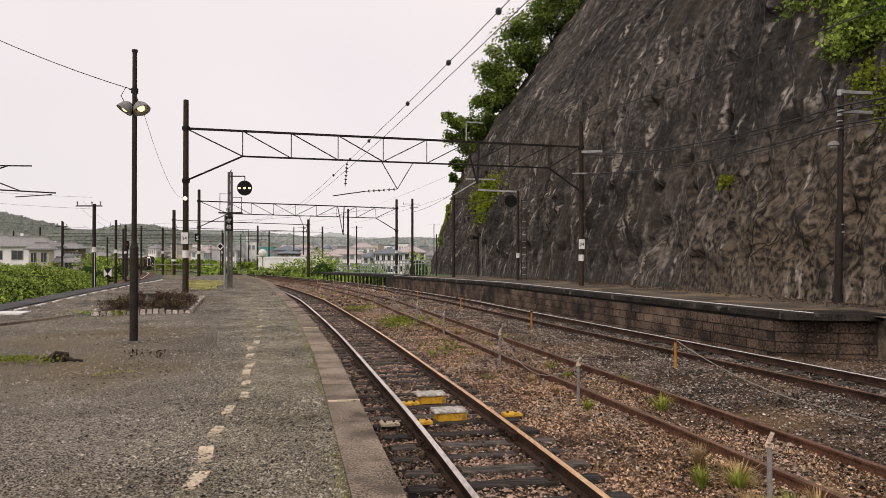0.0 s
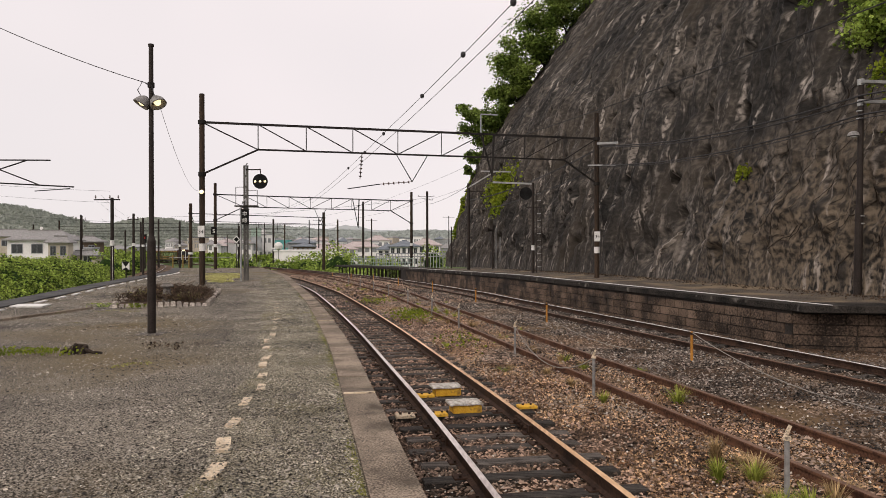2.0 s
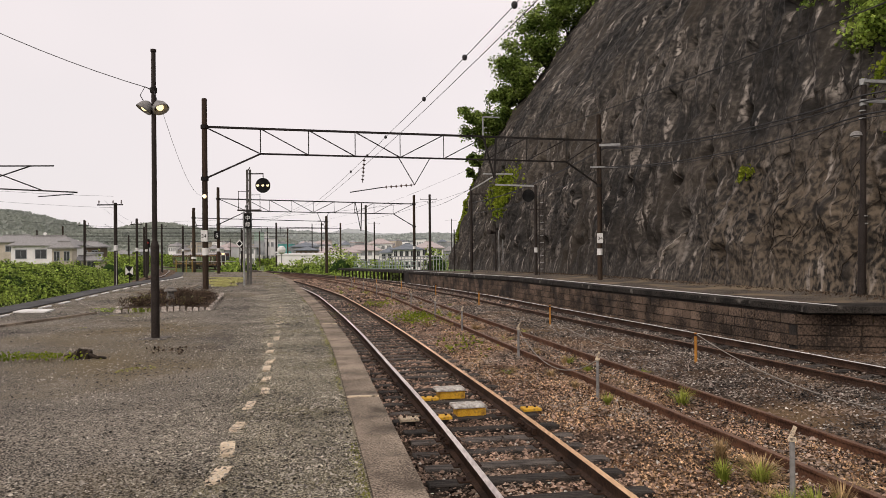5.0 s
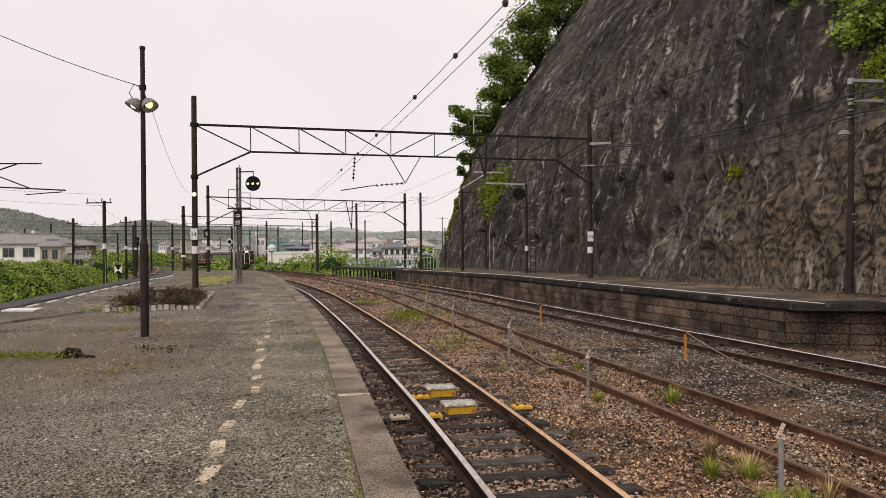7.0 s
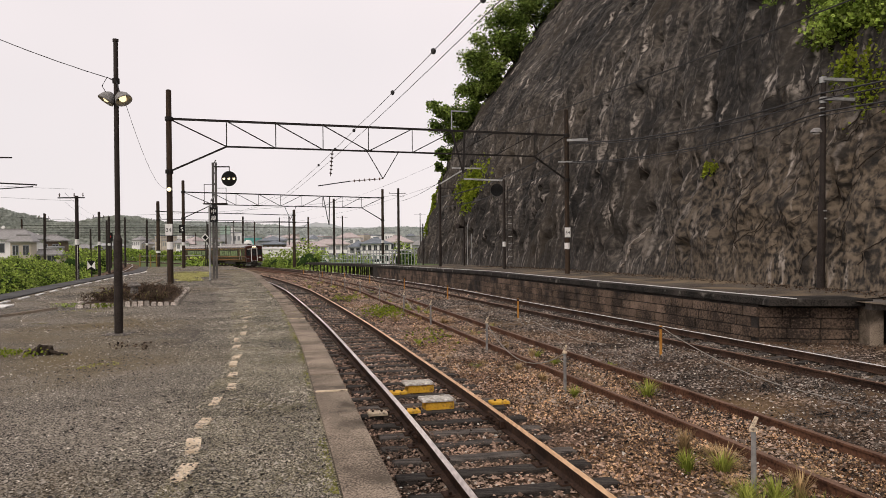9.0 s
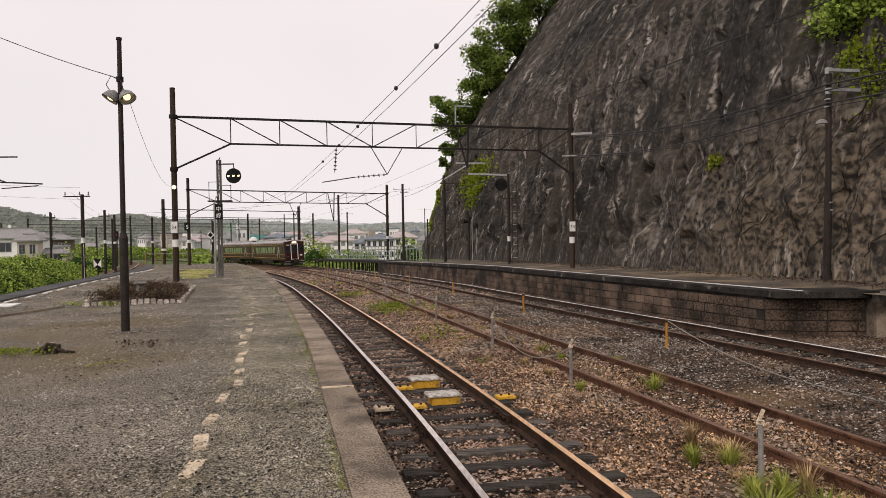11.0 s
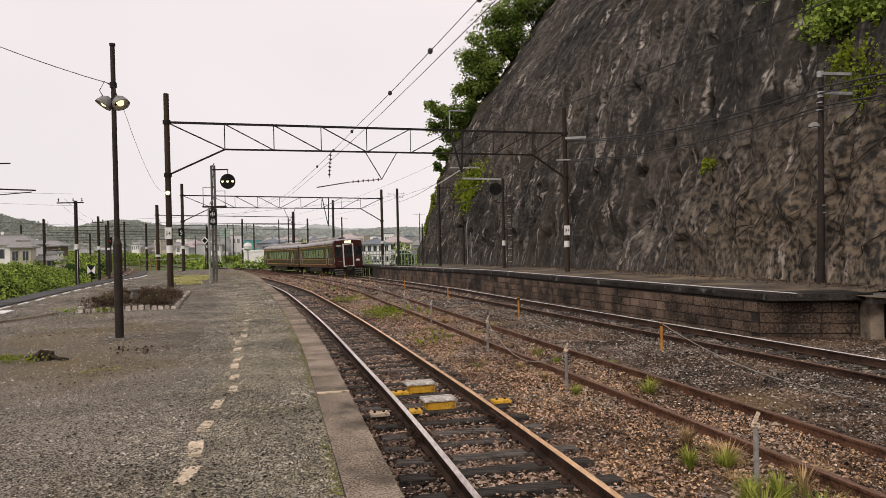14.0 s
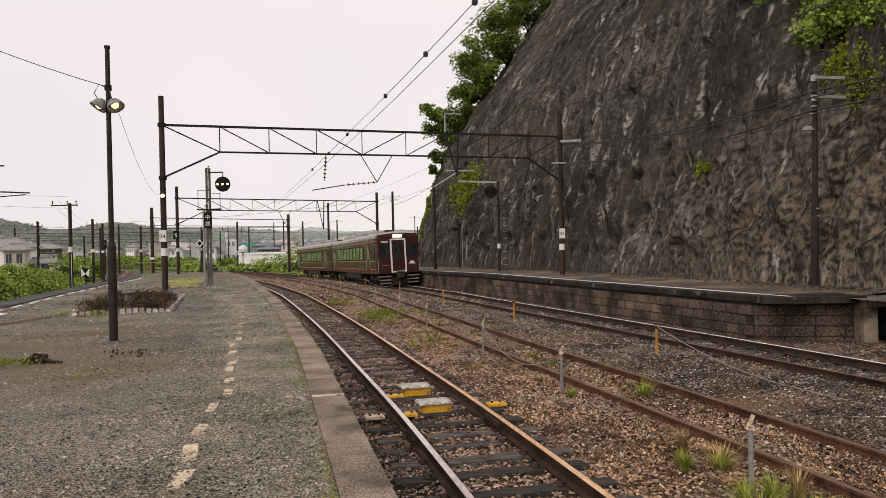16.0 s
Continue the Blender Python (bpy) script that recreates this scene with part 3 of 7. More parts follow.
    tagged(stones("ballast", np.stack([x, y, bed(x, y) + 0.02], -1), 0.11 + 0.08 * RNG.random(n), "ballast_brown"), "brown ballast of the far tracks", "ballast", kind="stuff")


def build_platform():
    base = thing("platform", "old island platform with a worn gravel surface", "platform", kind="structure")
    ys = np.concatenate([np.arange(-12, 24, 0.2), np.arange(24, 74.5, 0.5)])
    us = np.linspace(0, 1, 70)
    x0, x1 = LEFT(ys), EDGE(ys) - 0.33
    X = x0[:, None] + (x1 - x0)[:, None] * us[None]
    Y = np.repeat(ys[:, None], len(us), 1)
    Zs = fall(Y) + 0.03 * (fbm(X * 0.5, Y * 0.5) - 0.5) + 0.012 * (fbm(X * 3, Y * 3) - 0.5)
    Zs[:, 0], Zs[:, -1] = fall(ys), fall(ys) - 0.004
    grid("surface", X, Y, Zs, "gravel", base)
    # paler fine gravel between the coping and the waiting line
    us = np.linspace(0, 1, 14)
    y2 = np.arange(-6, 40, 0.15)
    w = 1.05 + 0.28 * (fbm(y2 * 1.1, y2 * 0 + 3) - 0.5)
    xb = EDGE(y2) - 0.335
    X = xb[:, None] - (w[:, None] * us[None])
    Y = np.repeat(y2[:, None], 14, 1)
    grid("gravel_strip", X, Y, fall(Y) + 0.024 + 0.012 * (fbm(X * 3, Y * 3) - 0.5) - 0.03 * us[None] ** 6, "gravel_pale", base)
    # retaining walls under both edges and at the far end
    for nm, f, off in (("edge_wall", EDGE, -0.06), ("edge_wall", LEFT, 0.06)):
        sh = Shape()
        for a, b in zip(np.arange(-12, 74, 2.0), np.arange(-10, 75, 2.0)):
            xa, xb, za, zb = f(a) + off, f(b) + off, float(fall(a)), float(fall(b))
            s = 0.25 if off > 0 else -0.25
            sh.hexa([(xa, a, za - 1.4), (xa + s, a, za - 1.4), (xb + s, b, zb - 1.4), (xb, b, zb - 1.4), (xa, a, za - 0.1), (xa + s, a, za - 0.1), (xb + s, b, zb - 0.1), (xb, b, zb - 0.1)])
        part(nm, sh, "concrete", base)
    sh = Shape().box(float(LEFT(74)), float(EDGE(74)), 73.9, 74.3, -2.2, float(fall(74)))
    part("end_wall", sh, "concrete", base)
    # left edge: dark asphalt strip with a slightly raised rim
    sh = Shape()
    for a, b in zip(np.arange(-12, 74, 1.0), np.arange(-11, 75, 1.0)):
        xa, xb, za, zb = float(LEFT(a)), float(LEFT(b)), float(fall(a)), float(fall(b))
        sh.hexa([(xa, a, za - 0.2), (xa + 0.8, a, za - 0.2), (xb + 0.8, b, zb - 0.2), (xb, b, zb - 0.2), (xa, a, za + 0.03), (xa + 0.8, a, za + 0.03), (xb + 0.8, b, zb + 0.03), (xb, b, zb + 0.03)])
    part("edge_strip", sh, "asphalt", base, "dark asphalt strip along the edge")
    # concrete coping stones along the near edge
    y = -6.0
    while y < 73:
        L = 2.28 if y < 40 else 4.0
        a, b = y + 0.006, min(y + L, 74) - 0.006
        j = lambda: random.uniform(-0.006, 0.006)
        sh = Shape()
        n = 3
        for k in range(n):
            p, q = a + (b - a) * k / n, a + (b - a) * (k + 1) / n
            xa, xb, za, zb = float(EDGE(p)), float(EDGE(q)), float(fall(p)), float(fall(q))
            e = 0.02
            sh.hexa([(xa - 0.34, p, za - 0.18), (xa, p, za - 0.18), (xb, q, zb - 0.18), (xb - 0.34, q, zb - 0.18), (xa - 0.33, p, za + 0.03), (xa - e, p, za + 0.03), (xb - e, q, zb + 0.03), (xb - 0.33, q, zb + 0.03)])
            sh.faces([(xa, p, za - 0.02), (xb, q, zb - 0.02), (xb - e, q, zb + 0.0302), (xa - e, p, za + 0.0302)], [(0, 1, 2, 3)])
        ob = part("coping_stone", sh, "coping", base)
        ob.location.z = j()
        y += L
    # two pale painted joints across the coping
    for q in (6.78, 13.6):
        x = float(EDGE(q))
        sh = Shape().hexa([(x - 0.32, q - 0.02, 0.02), (x - 0.03, q + 0.03, 0.02), (x - 0.03, q + 0.06, 0.02), (x - 0.32, q + 0.015, 0.02), (x - 0.32, q - 0.02, 0.041), (x - 0.03, q + 0.03, 0.041), (x - 0.03, q + 0.06, 0.041), (x - 0.32, q + 0.015, 0.041)])
        part("painted_line", sh, "paint_worn", base)
    # worn dashes of the waiting line, squarish and uneven
    k = 0
    for y, x in ((4.45, -1.51), (5.04, -1.65), (5.69, -1.774), (6.45, -1.91), (7.13, -1.95), (7.79, -2.12), (8.51, -2.31), (9.04, -2.41), (10.0, -2.66), (10.7, -2.85), (11.5, -2.96), (12.35, -3.155), (13.4, -3.40), (14.0, -3.53), (15.4, -3.87), (16.6, -4.2), (17.9, -4.5)):
        w, L = 0.046 + random.uniform(-0.010, 0.006), 0.165 + random.uniform(-0.06, 0.02)
        s = -0.028 + random.uniform(-0.02, 0.02)
        z = 0.03
        pts = [(-w - s, -L), (w - s, -L + random.uniform(-.03, .03)), (w + s, L + random.uniform(-.03, .03)), (-w + s, L)]
        sh = Shape().hexa([(x + a, y + b, -0.02) for a, b in pts] + [(x + a, y + b, z + random.uniform(-0.002, 0.002)) for a, b in pts])
        part("painted_dash", sh, "paint_worn", base)
    for y in list(np.arange(13.9, 17, 1.6)) + list(np.arange(18.3, 47, 1.6)):
        x = float(LEFT(y)) + 1.05
        dx = float(LEFT(y + 0.9)) - float(LEFT(y))
        z = float(fall(y)) + 0.028
        dx *= 0.9
        pts = [(0, 0), (0.09, 0), (0.09 + dx, 0.8), (dx, 0.8)]
        sh = Shape().hexa([(x + a, y + b, z - 0.03) for a, b in pts] + [(x + a, y + b, z) for a, b in pts])
        part("white_dash", sh, "white", base)
    x = float(LEFT(17.3)) + 1.0
    sh = Shape().hexa([(x, 17.0, 0.0), (x + 0.8, 17.0, 0.0), (x + 0.62, 17.7, 0.0), (x - 0.18, 17.7, 0.0), (x, 17.0, 0.036), (x + 0.8, 17.0, 0.036), (x + 0.62, 17.7, 0.036), (x - 0.18, 17.7, 0.036)])
    part("white_mark", sh, "white", base)
    # blotches of yellow-green moss on the far gravel and thin traces closer by
    n = 26000
    d = 29 + 15 * RNG.random(n)
    x = d * (-0.352 + 0.05 * RNG.random(n))
    d2 = 8.0 + 9 * RNG.random(n) ** 1.2
    x2 = -1.9 - d2 * (0.02 + 0.42 * RNG.random(n))
    Xm, Ym = np.concatenate([x, x2]), np.concatenate([d, d2])
    w = vnoise(Xm * 1.1, Ym * 0.7) * 0.65 + vnoise(Xm * 4.0, Ym * 3.0) * 0.35
    e = np.abs(Xm / Ym + 0.33) / 0.028 + np.abs(Ym - 36.5) / 8.0
    keep = (w > np.where(Ym > 25, 0.30 + 0.24 * e, 0.74)) & (Xm > LEFT(Ym) + 1.2)
    Xm, Ym = Xm[keep], Ym[keep]
    for far in (True, False):
        q = (Ym > 25) == far
        P = np.stack([Xm[q], Ym[q], fall(Ym[q]) + 0.012 + 0.02 * RNG.random(q.sum())], -1)
        tagged(leaves("moss_cover", P, 0.07 if far else 0.022, "moss_pale" if far else "moss", flat=0.9), "thin yellow-green moss spreading over the gravel", "moss", kind="stuff")
    n = 12000
    y = 2.6 + 18 * RNG.random(n) ** 1.6
    x = (EDGE(y) - 0.36) - (8.5 * RNG.random(n))
    tagged(stones("platform_chips", np.stack([x, y, np.where(x > EDGE(y) - 1.3, 0.032, 0.018)], -1), (0.007 + 0.010 * RNG.random(n) ** 2) * (1 + 0.02 * y), "ballast_pale"), "pale stone chips on the platform", "gravel", kind="stuff")
    n = 70000
    y = 2.6 + 22 * RNG.random(n) ** 1.9
    x = EDGE(y) - 0.36 - 1.5 * RNG.random(n) ** 1.2
    tagged(stones("platform_grit", np.stack([x, y, np.where(x > EDGE(y) - 1.25, 0.027, 0.012)], -1), (0.007 + 0.008 * RNG.random(n)) * (1 + 0.025 * y), "grit_pale"), "pale olive grit between waiting line and coping", "gravel", kind="stuff")
    # a thin line of moss inside the coping
    n = 7000
    y = 4 + 18 * RNG.random(n) ** 1.4
    P = np.stack([EDGE(y) - 0.35 - np.abs(RNG.normal(size=n)) * 0.035, y, 0.020 + 0.012 * RNG.random(n)], -1)
    tagged(leaves("moss_line", P[vnoise(y * 0.9, y * 0) + 0.3 * RNG.random(n) > 0.62], 0.013, "moss", flat=0.3), "thin line of moss inside the coping", "moss", kind="stuff")
    # pebbles on the surface close by
    n = 110000
    y = 2.6 + 30 * RNG.random(n) ** 1.9
    x = (EDGE(y) - 0.36) - ((8.0 + 0.12 * y) * RNG.random(n) ** 1.15)
    keep = (vnoise(x * 0.8, y * 0.8) + 0.6 * RNG.random(n) > 0.62) & (x > LEFT(y) + 0.9)
    x, y = x[keep], y[keep]
    tagged(stones("platform_grit", np.stack([x, y, np.where(x > EDGE(y) - 1.3, 0.03, 0.014)], -1), (0.010 + 0.015 * RNG.random(len(x)) ** 2) * (1 + 0.035 * y), "pebble"), "loose grey grit on the platform", "gravel", kind="stuff")


def sweep_rail(T, side, off, cant, ys):
    """One rail as a swept section with a separate running surface."""
    sec = [(-0.062, 0), (0.062, 0), (0.062, 0.012), (0.012, 0.03), (0.01, 0.11), (0.033, 0.118), (0.033, 0.145), (0.027, 0.15), (-0.027, 0.15), (-0.033, 0.145), (-0.033, 0.118), (-0.01, 0.11), (-0.012, 0.03), (-0.062, 0.012)]
    x = T(ys)
    dx = (T(ys + 0.1) - T(ys - 0.1)) / 0.2
    nx, ny = 1 / np.sqrt(1 + dx * dx), -dx / np.sqrt(1 + dx * dx)
    z = fall(ys) + off - 0.15 + (cant if side > 0 else 0)
    V = np.stack([np.stack([x + nx * (side * 0.567 + a), ys + ny * (side * 0.567 + a), z + b], -1) for a, b in sec], 1)
    n, k = len(ys), len(sec)
    sh = Shape()
    f, mi = [], []
    for i in range(n - 1):
        for j in range(k):
            f.append((i * k + j, i * k + (j + 1) % k, (i + 1) * k + (j + 1) % k, (i + 1) * k + j))
            mi.append(1 if j in (6, 7, 8) else 0)
    sh.v, sh.f, sh.mi = [tuple(p) for p in V.reshape(-1, 3)], f, mi
    return sh


def build_track(name, T, off, cant, tops, wood, spacing, label, y0, y1, ysl):
    tr = thing("railway_track", label, "railway track", kind="structure")
    ys = np.concatenate([np.arange(y0, min(y1, 60), 0.6), np.arange(min(y1, 60), y1, 2.0)])
    for side, top in zip((-1, 1), tops):
        part("rail", sweep_rail(T, side, off, cant, ys), ["rust_red" if wood == "sleeper_old" else "rust", top], tr, "steel rail with a worn running surface")
    me = Shape().chamfer(-1.02, 1.02, -0.095, 0.095, -0.1, 0.0, 0.012).mesh("sleeper", wood)
    y = max(y0, 3.0)
    while y < ysl:
        dx = float(T(y + 0.1) - T(y - 0.1)) / 0.2
        ob = part("sleeper", me, wood, tr)
        ob.matrix_world = Matrix.Translation((float(T(y)) + random.uniform(-0.05, 0.05), y, float(fall(y)) + off - 0.152 + cant / 2 + random.uniform(-0.012, 0.006))) @ pose(0, 0, 0, 0, -math.degrees(math.atan2(cant, 1.07)), -math.degrees(math.atan(dx)) + random.uniform(-1.5, 1.5))
        if off == -0.74 and y < 16:
            for sd in (-0.567, 0.567):
                pl = part("tie_plate", PLATE, "rust", tr)
                pl.matrix_world = ob.matrix_world @ Matrix.Translation((sd, 0, 0))
        y += spacing * random.uniform(0.88, 1.1) / math.hypot(1, dx)
    return tr


PLATE = Shape().chamfer(-0.15, 0.15, -0.075, 0.075, -0.01, 0.018, 0.006).box(-0.1, -0.075, -0.05, -0.02, 0.0, 0.04).box(0.075, 0.1, 0.02, 0.05, 0.0, 0.04).mesh("tie_plate", "rust")


def build_tracks():
    build_track("near", T1, -0.74, 0.0, ("rail_worn", "rust_top"), "sleeper", 0.56, "siding track with dark timber sleepers beside the platform", -8, 108, 62)
    build_track("mid", T2, -0.80, 0.0, ("rail_dull", "rail_dull"), "sleeper_old", 0.64, "rusty disused siding track among weeds", -8, 108, 48)
    build_track("main", T3, -0.84, 0.05, ("rail_dull", "steel_top"), "sleeper", 0.6, "main line track with polished rail in grey ballast", -8, 298, 80)


def edge3(y):
    return T3(y) + 1.62


def build_right_platform():
    base = thing("platform", "opposite side platform with stone block wall below the cliff", "platform", kind="structure")
    ys = np.concatenate([np.arange(16.6, 40, 0.4), np.arange(40, 62.5, 0.75)])
    us = np.linspace(0, 1, 16)
    x0, x1 = edge3(ys) + 0.05, np.maximum(CLIFF(ys), edge3(ys) + 2.2) + 1.0
    X = x0[:, None] + (x1 - x0)[:, None] * us[None]
    Y = np.repeat(ys[:, None], 16, 1)
    Zs = fall(Y) + 0.06 + 0.03 * (fbm(X, Y) - 0.5) + 0.10 * np.clip((X - CLIFF(Y) + 0.9), 0, 1)
    grid("surface", X, Y, Zs, "rp_top", base)
    # dark edge slab with a white line
    sh, ln = Shape(), Shape()
    st = list(np.arange(16.4, 62, 1.2)) + [62.5]
    for a, b in zip(st, st[1:]):
        b = b - 0.008
        xa, xb, za, zb = float(edge3(a)), float(edge3(b)), float(fall(a)), float(fall(b))
        sh.hexa([(xa - 0.06, a, za - 0.06), (xa + 0.5, a, za - 0.06), (xb + 0.5, b, zb - 0.06), (xb - 0.06, b, zb - 0.06), (xa - 0.05, a, za + 0.085), (xa + 0.5, a, za + 0.085), (xb + 0.5, b, zb + 0.085), (xb - 0.05, b, zb + 0.085)])
        ln.hexa([(xa + 0.5, a, za + 0.06), (xa + 0.57, a, za + 0.06), (xb + 0.57, b, zb + 0.06), (xb + 0.5, b, zb + 0.06), (xa + 0.5, a, za + 0.1), (xa + 0.57, a, za + 0.1), (xb + 0.57, b, zb + 0.1), (xb + 0.5, b, zb + 0.1)])
    part("edge_slab", sh, "fascia", base, "dark mossy concrete edge slab")
    part("white_line", ln, "white", base, "thin white painted line")
    # backing and blocks of the wall
    sh = Shape()
    for a, b in zip(np.arange(16.9, 62, 1.5), np.arange(18.4, 63.5, 1.5)):
        xa, xb, za, zb = float(edge3(a)) + 0.03, float(edge3(b)) + 0.03, float(fall(a)), float(fall(b))
        sh.hexa([(xa, a, za - 1.25), (xa + 0.4, a, za - 1.25), (xb + 0.4, b, zb - 1.25), (xb, b, zb - 1.25), (xa, a, za - 0.062), (xa + 0.4, a, za - 0.062), (xb + 0.4, b, zb - 0.062), (xb, b, zb - 0.062)])
    P0, P1 = (float(edge3(16.9)) + 0.06, 16.9), (9.8, 16.35)
    sh.hexa([(P0[0], P0[1], -1.2), (P1[0], P1[1], -1.2), (P1[0], P1[1] + 0.5, -1.2), (P0[0], P0[1] + 0.5, -1.2), (P0[0], P0[1], -0.1), (P1[0], P1[1], -0.1), (P1[0], P1[1] + 0.5, -0.1), (P0[0], P0[1] + 0.5, -0.1)])
    part("wall_core", sh, "mortar", base)
    # lighter end wall cap and slab beyond the corner
    x = float(edge3(16.5))
    sh = Shape().hexa([(x - 0.1, 16.3, -0.06), (9.9, 15.95, -0.06), (9.9, 17.2, -0.06), (x - 0.1, 17.4, -0.06), (x - 0.08, 16.32, 0.09), (9.9, 15.97, 0.09), (9.9, 17.2, 0.09), (x - 0.08, 17.4, 0.09)])
    part("corner_slab", sh, "fascia", base)
    sh = Shape().hexa([(9.7, 15.7, -0.12), (14.5, 13.4, -0.12), (16, 16, -0.12), (9.9, 17.4, -0.12), (9.7, 15.7, 0.05), (14.5, 13.4, 0.05), (16, 16, 0.05), (9.9, 17.4, 0.05)])
    part("end_slab", sh, "concrete", base, "grey broken concrete slab")
    sh = Shape().hexa([(9.75, 15.85, -1.2), (10.0, 15.75, -1.2), (10.15, 16.4, -1.2), (9.85, 16.5, -1.2), (9.75, 15.85, -0.12), (10.0, 15.75, -0.12), (10.15, 16.4, -0.12), (9.85, 16.5, -0.12)])
    sh.hexa([(10.75, 15.5, -1.2), (15, 13.6, -1.2), (15, 14.2, -1.2), (10.9, 16.0, -1.2), (10.75, 15.5, -0.12), (15, 13.6, -0.12), (15, 14.2, -0.12), (10.9, 16.0, -0.12)])
    part("pier", sh, "coping", base)
    sh = Shape().box(9.9, 14, 16.6, 16.9, -1.2, -0.12)
    part("recess_wall", sh, "mortar", base)
    # walk beyond the corner, under the cliff
    X, Y = np.meshgrid(np.linspace(9.5, 19, 30), np.linspace(-12, 17.2, 40))
    X = X + np.maximum(0, 16 - Y) * 0.16
    grid("back_walk", X, Y, 0.05 + 0.05 * (fbm(X, Y) - 0.5), "rp_top", base)
    # dry litter along the cliff foot
    n = 5200
    y = 14 + 34 * RNG.random(n) ** 1.2
    x = CLIFF(y) - np.abs(RNG.normal(size=n)) * 0.55 + 0.25
    P = np.stack([x, y, fall(y) + 0.12 + 0.05 * RNG.random(n)], -1)
    tagged(leaves("leaf_litter", P, 0.05, "leaf_dry", flat=0.8), "dry brown leaf litter at the cliff foot", "leaf litter", kind="stuff")
    # far part on posts
    sh = Shape()
    st = list(np.arange(62.5, 96, 2.0))
    e = lambda y: float(T3(y)) + 2.2
    for a, b in zip(st, st[1:]):
        za, zb = float(fall(a)), float(fall(b))
        sh.hexa([(e(a) - 0.3, a, za - 0.12), (e(a) + 2.6, a, za - 0.12), (e(b) + 2.6, b, zb - 0.12), (e(b) - 0.3, b, zb - 0.12), (e(a) - 0.3, a, za + 0.1), (e(a) + 2.6, a, za + 0.1), (e(b) + 2.6, b, zb + 0.1), (e(b) - 0.3, b, zb + 0.1)])
    part("deck", sh, "fascia", base, "dark deck carried on posts")
    for a in np.arange(63, 95, 1.6):
        for q in (0.0, 2.2):
            part("deck_post", Shape().beam((e(a) + q, a, float(fall(a)) - 1.4), (e(a) + q, a, float(fall(a)) - 0.1), 0.14, 0.14), "fascia", base)
    # stone blocks, nearest stretch as single pieces
    protos = []
    for k in range(5):
        u = random.uniform(-0.008, 0.008)
        sh = Shape()
        v0 = [(0, -0.5, -0.5), (0, 0.5, -0.5), (0, 0.5, 0.5), (0, -0.5, 0.5)]
        v1 = [(-0.1 + u, -0.475, -0.465), (-0.1 + u, 0.475, -0.465), (-0.1 + u, 0.475, 0.465), (-0.1 + u, -0.475, 0.465)]
        sh.faces(v0 + v1, [(0, 1, 5, 4), (1, 2, 6, 5), (2, 3, 7, 6), (3, 0, 4, 7), (4, 5, 6, 7)])
        protos.append(sh.mesh("block", "block"))
    rest = Shape()
    for row in range(4):
        y = 16.9 + (row % 2) * 0.22
        while y < 61.5:
            L = random.uniform(0.42, 0.5)
            yc = y + L / 2
            dx = float(T3(yc + 0.1) - T3(yc - 0.1)) / 0.2
            z = float(fall(yc)) - 0.13 - 0.245 * (row + 0.5)
            m = Matrix.Translation((float(edge3(yc)) + 0.1, yc, z)) @ pose(0, 0, 0, 0, 0, -math.degrees(math.atan(dx))) @ Matrix.Diagonal((1, L * math.hypot(1, dx) - 0.012, 0.233, 1))
            if yc < 46:
                ob = part("block", random.choice(protos), "block", base)
                ob.matrix_world = m
            else:
                me = random.choice(protos)
                rest.faces([m @ v.co for v in me.vertices], [tuple(p.vertices) for p in me.polygons])
            y += L
    ang = math.degrees(math.atan2(P1[1] - P0[1], P1[0] - P0[0]))
    span = math.hypot(P1[0] - P0[0], P1[1] - P0[1])
    for row in range(4):
        q = 0.0
        while q < span - 0.12:
            L = min(random.uniform(0.45, 0.75), span - q)
            c = (q + L / 2) / span
            m = Matrix.Translation((P0[0] + (P1[0] - P0[0]) * c, P0[1] + (P1[1] - P0[1]) * c, -0.13 - 0.245 * (row + 0.5))) @ pose(0, 0, 0, 0, 0, ang + 90) @ Matrix.Diagonal((0.35, L - 0.012, 0.233, 1))
            ob = part("block", random.choice(protos), "block", base)
            ob.matrix_world = m
            q += L
    tagged(part("far_blocks", rest, "block", base), kind="stuff")


def rise(h):
    """How far the cliff leans back at height h."""
    return np.interp(h, [0, 4.4, 7.75, 11.5, 16.2, 19.4, 28, 34], [0, 1.3, 2.4, 3.7, 6.8, 9.4, 15.4, 21])


def cliff_top(y):
    return np.interp(y, [-14, 14, 19, 22, 25, 30, 36, 76], [7.0, 7.6, 8.2, 9.2, 11, 18, 24, 30])


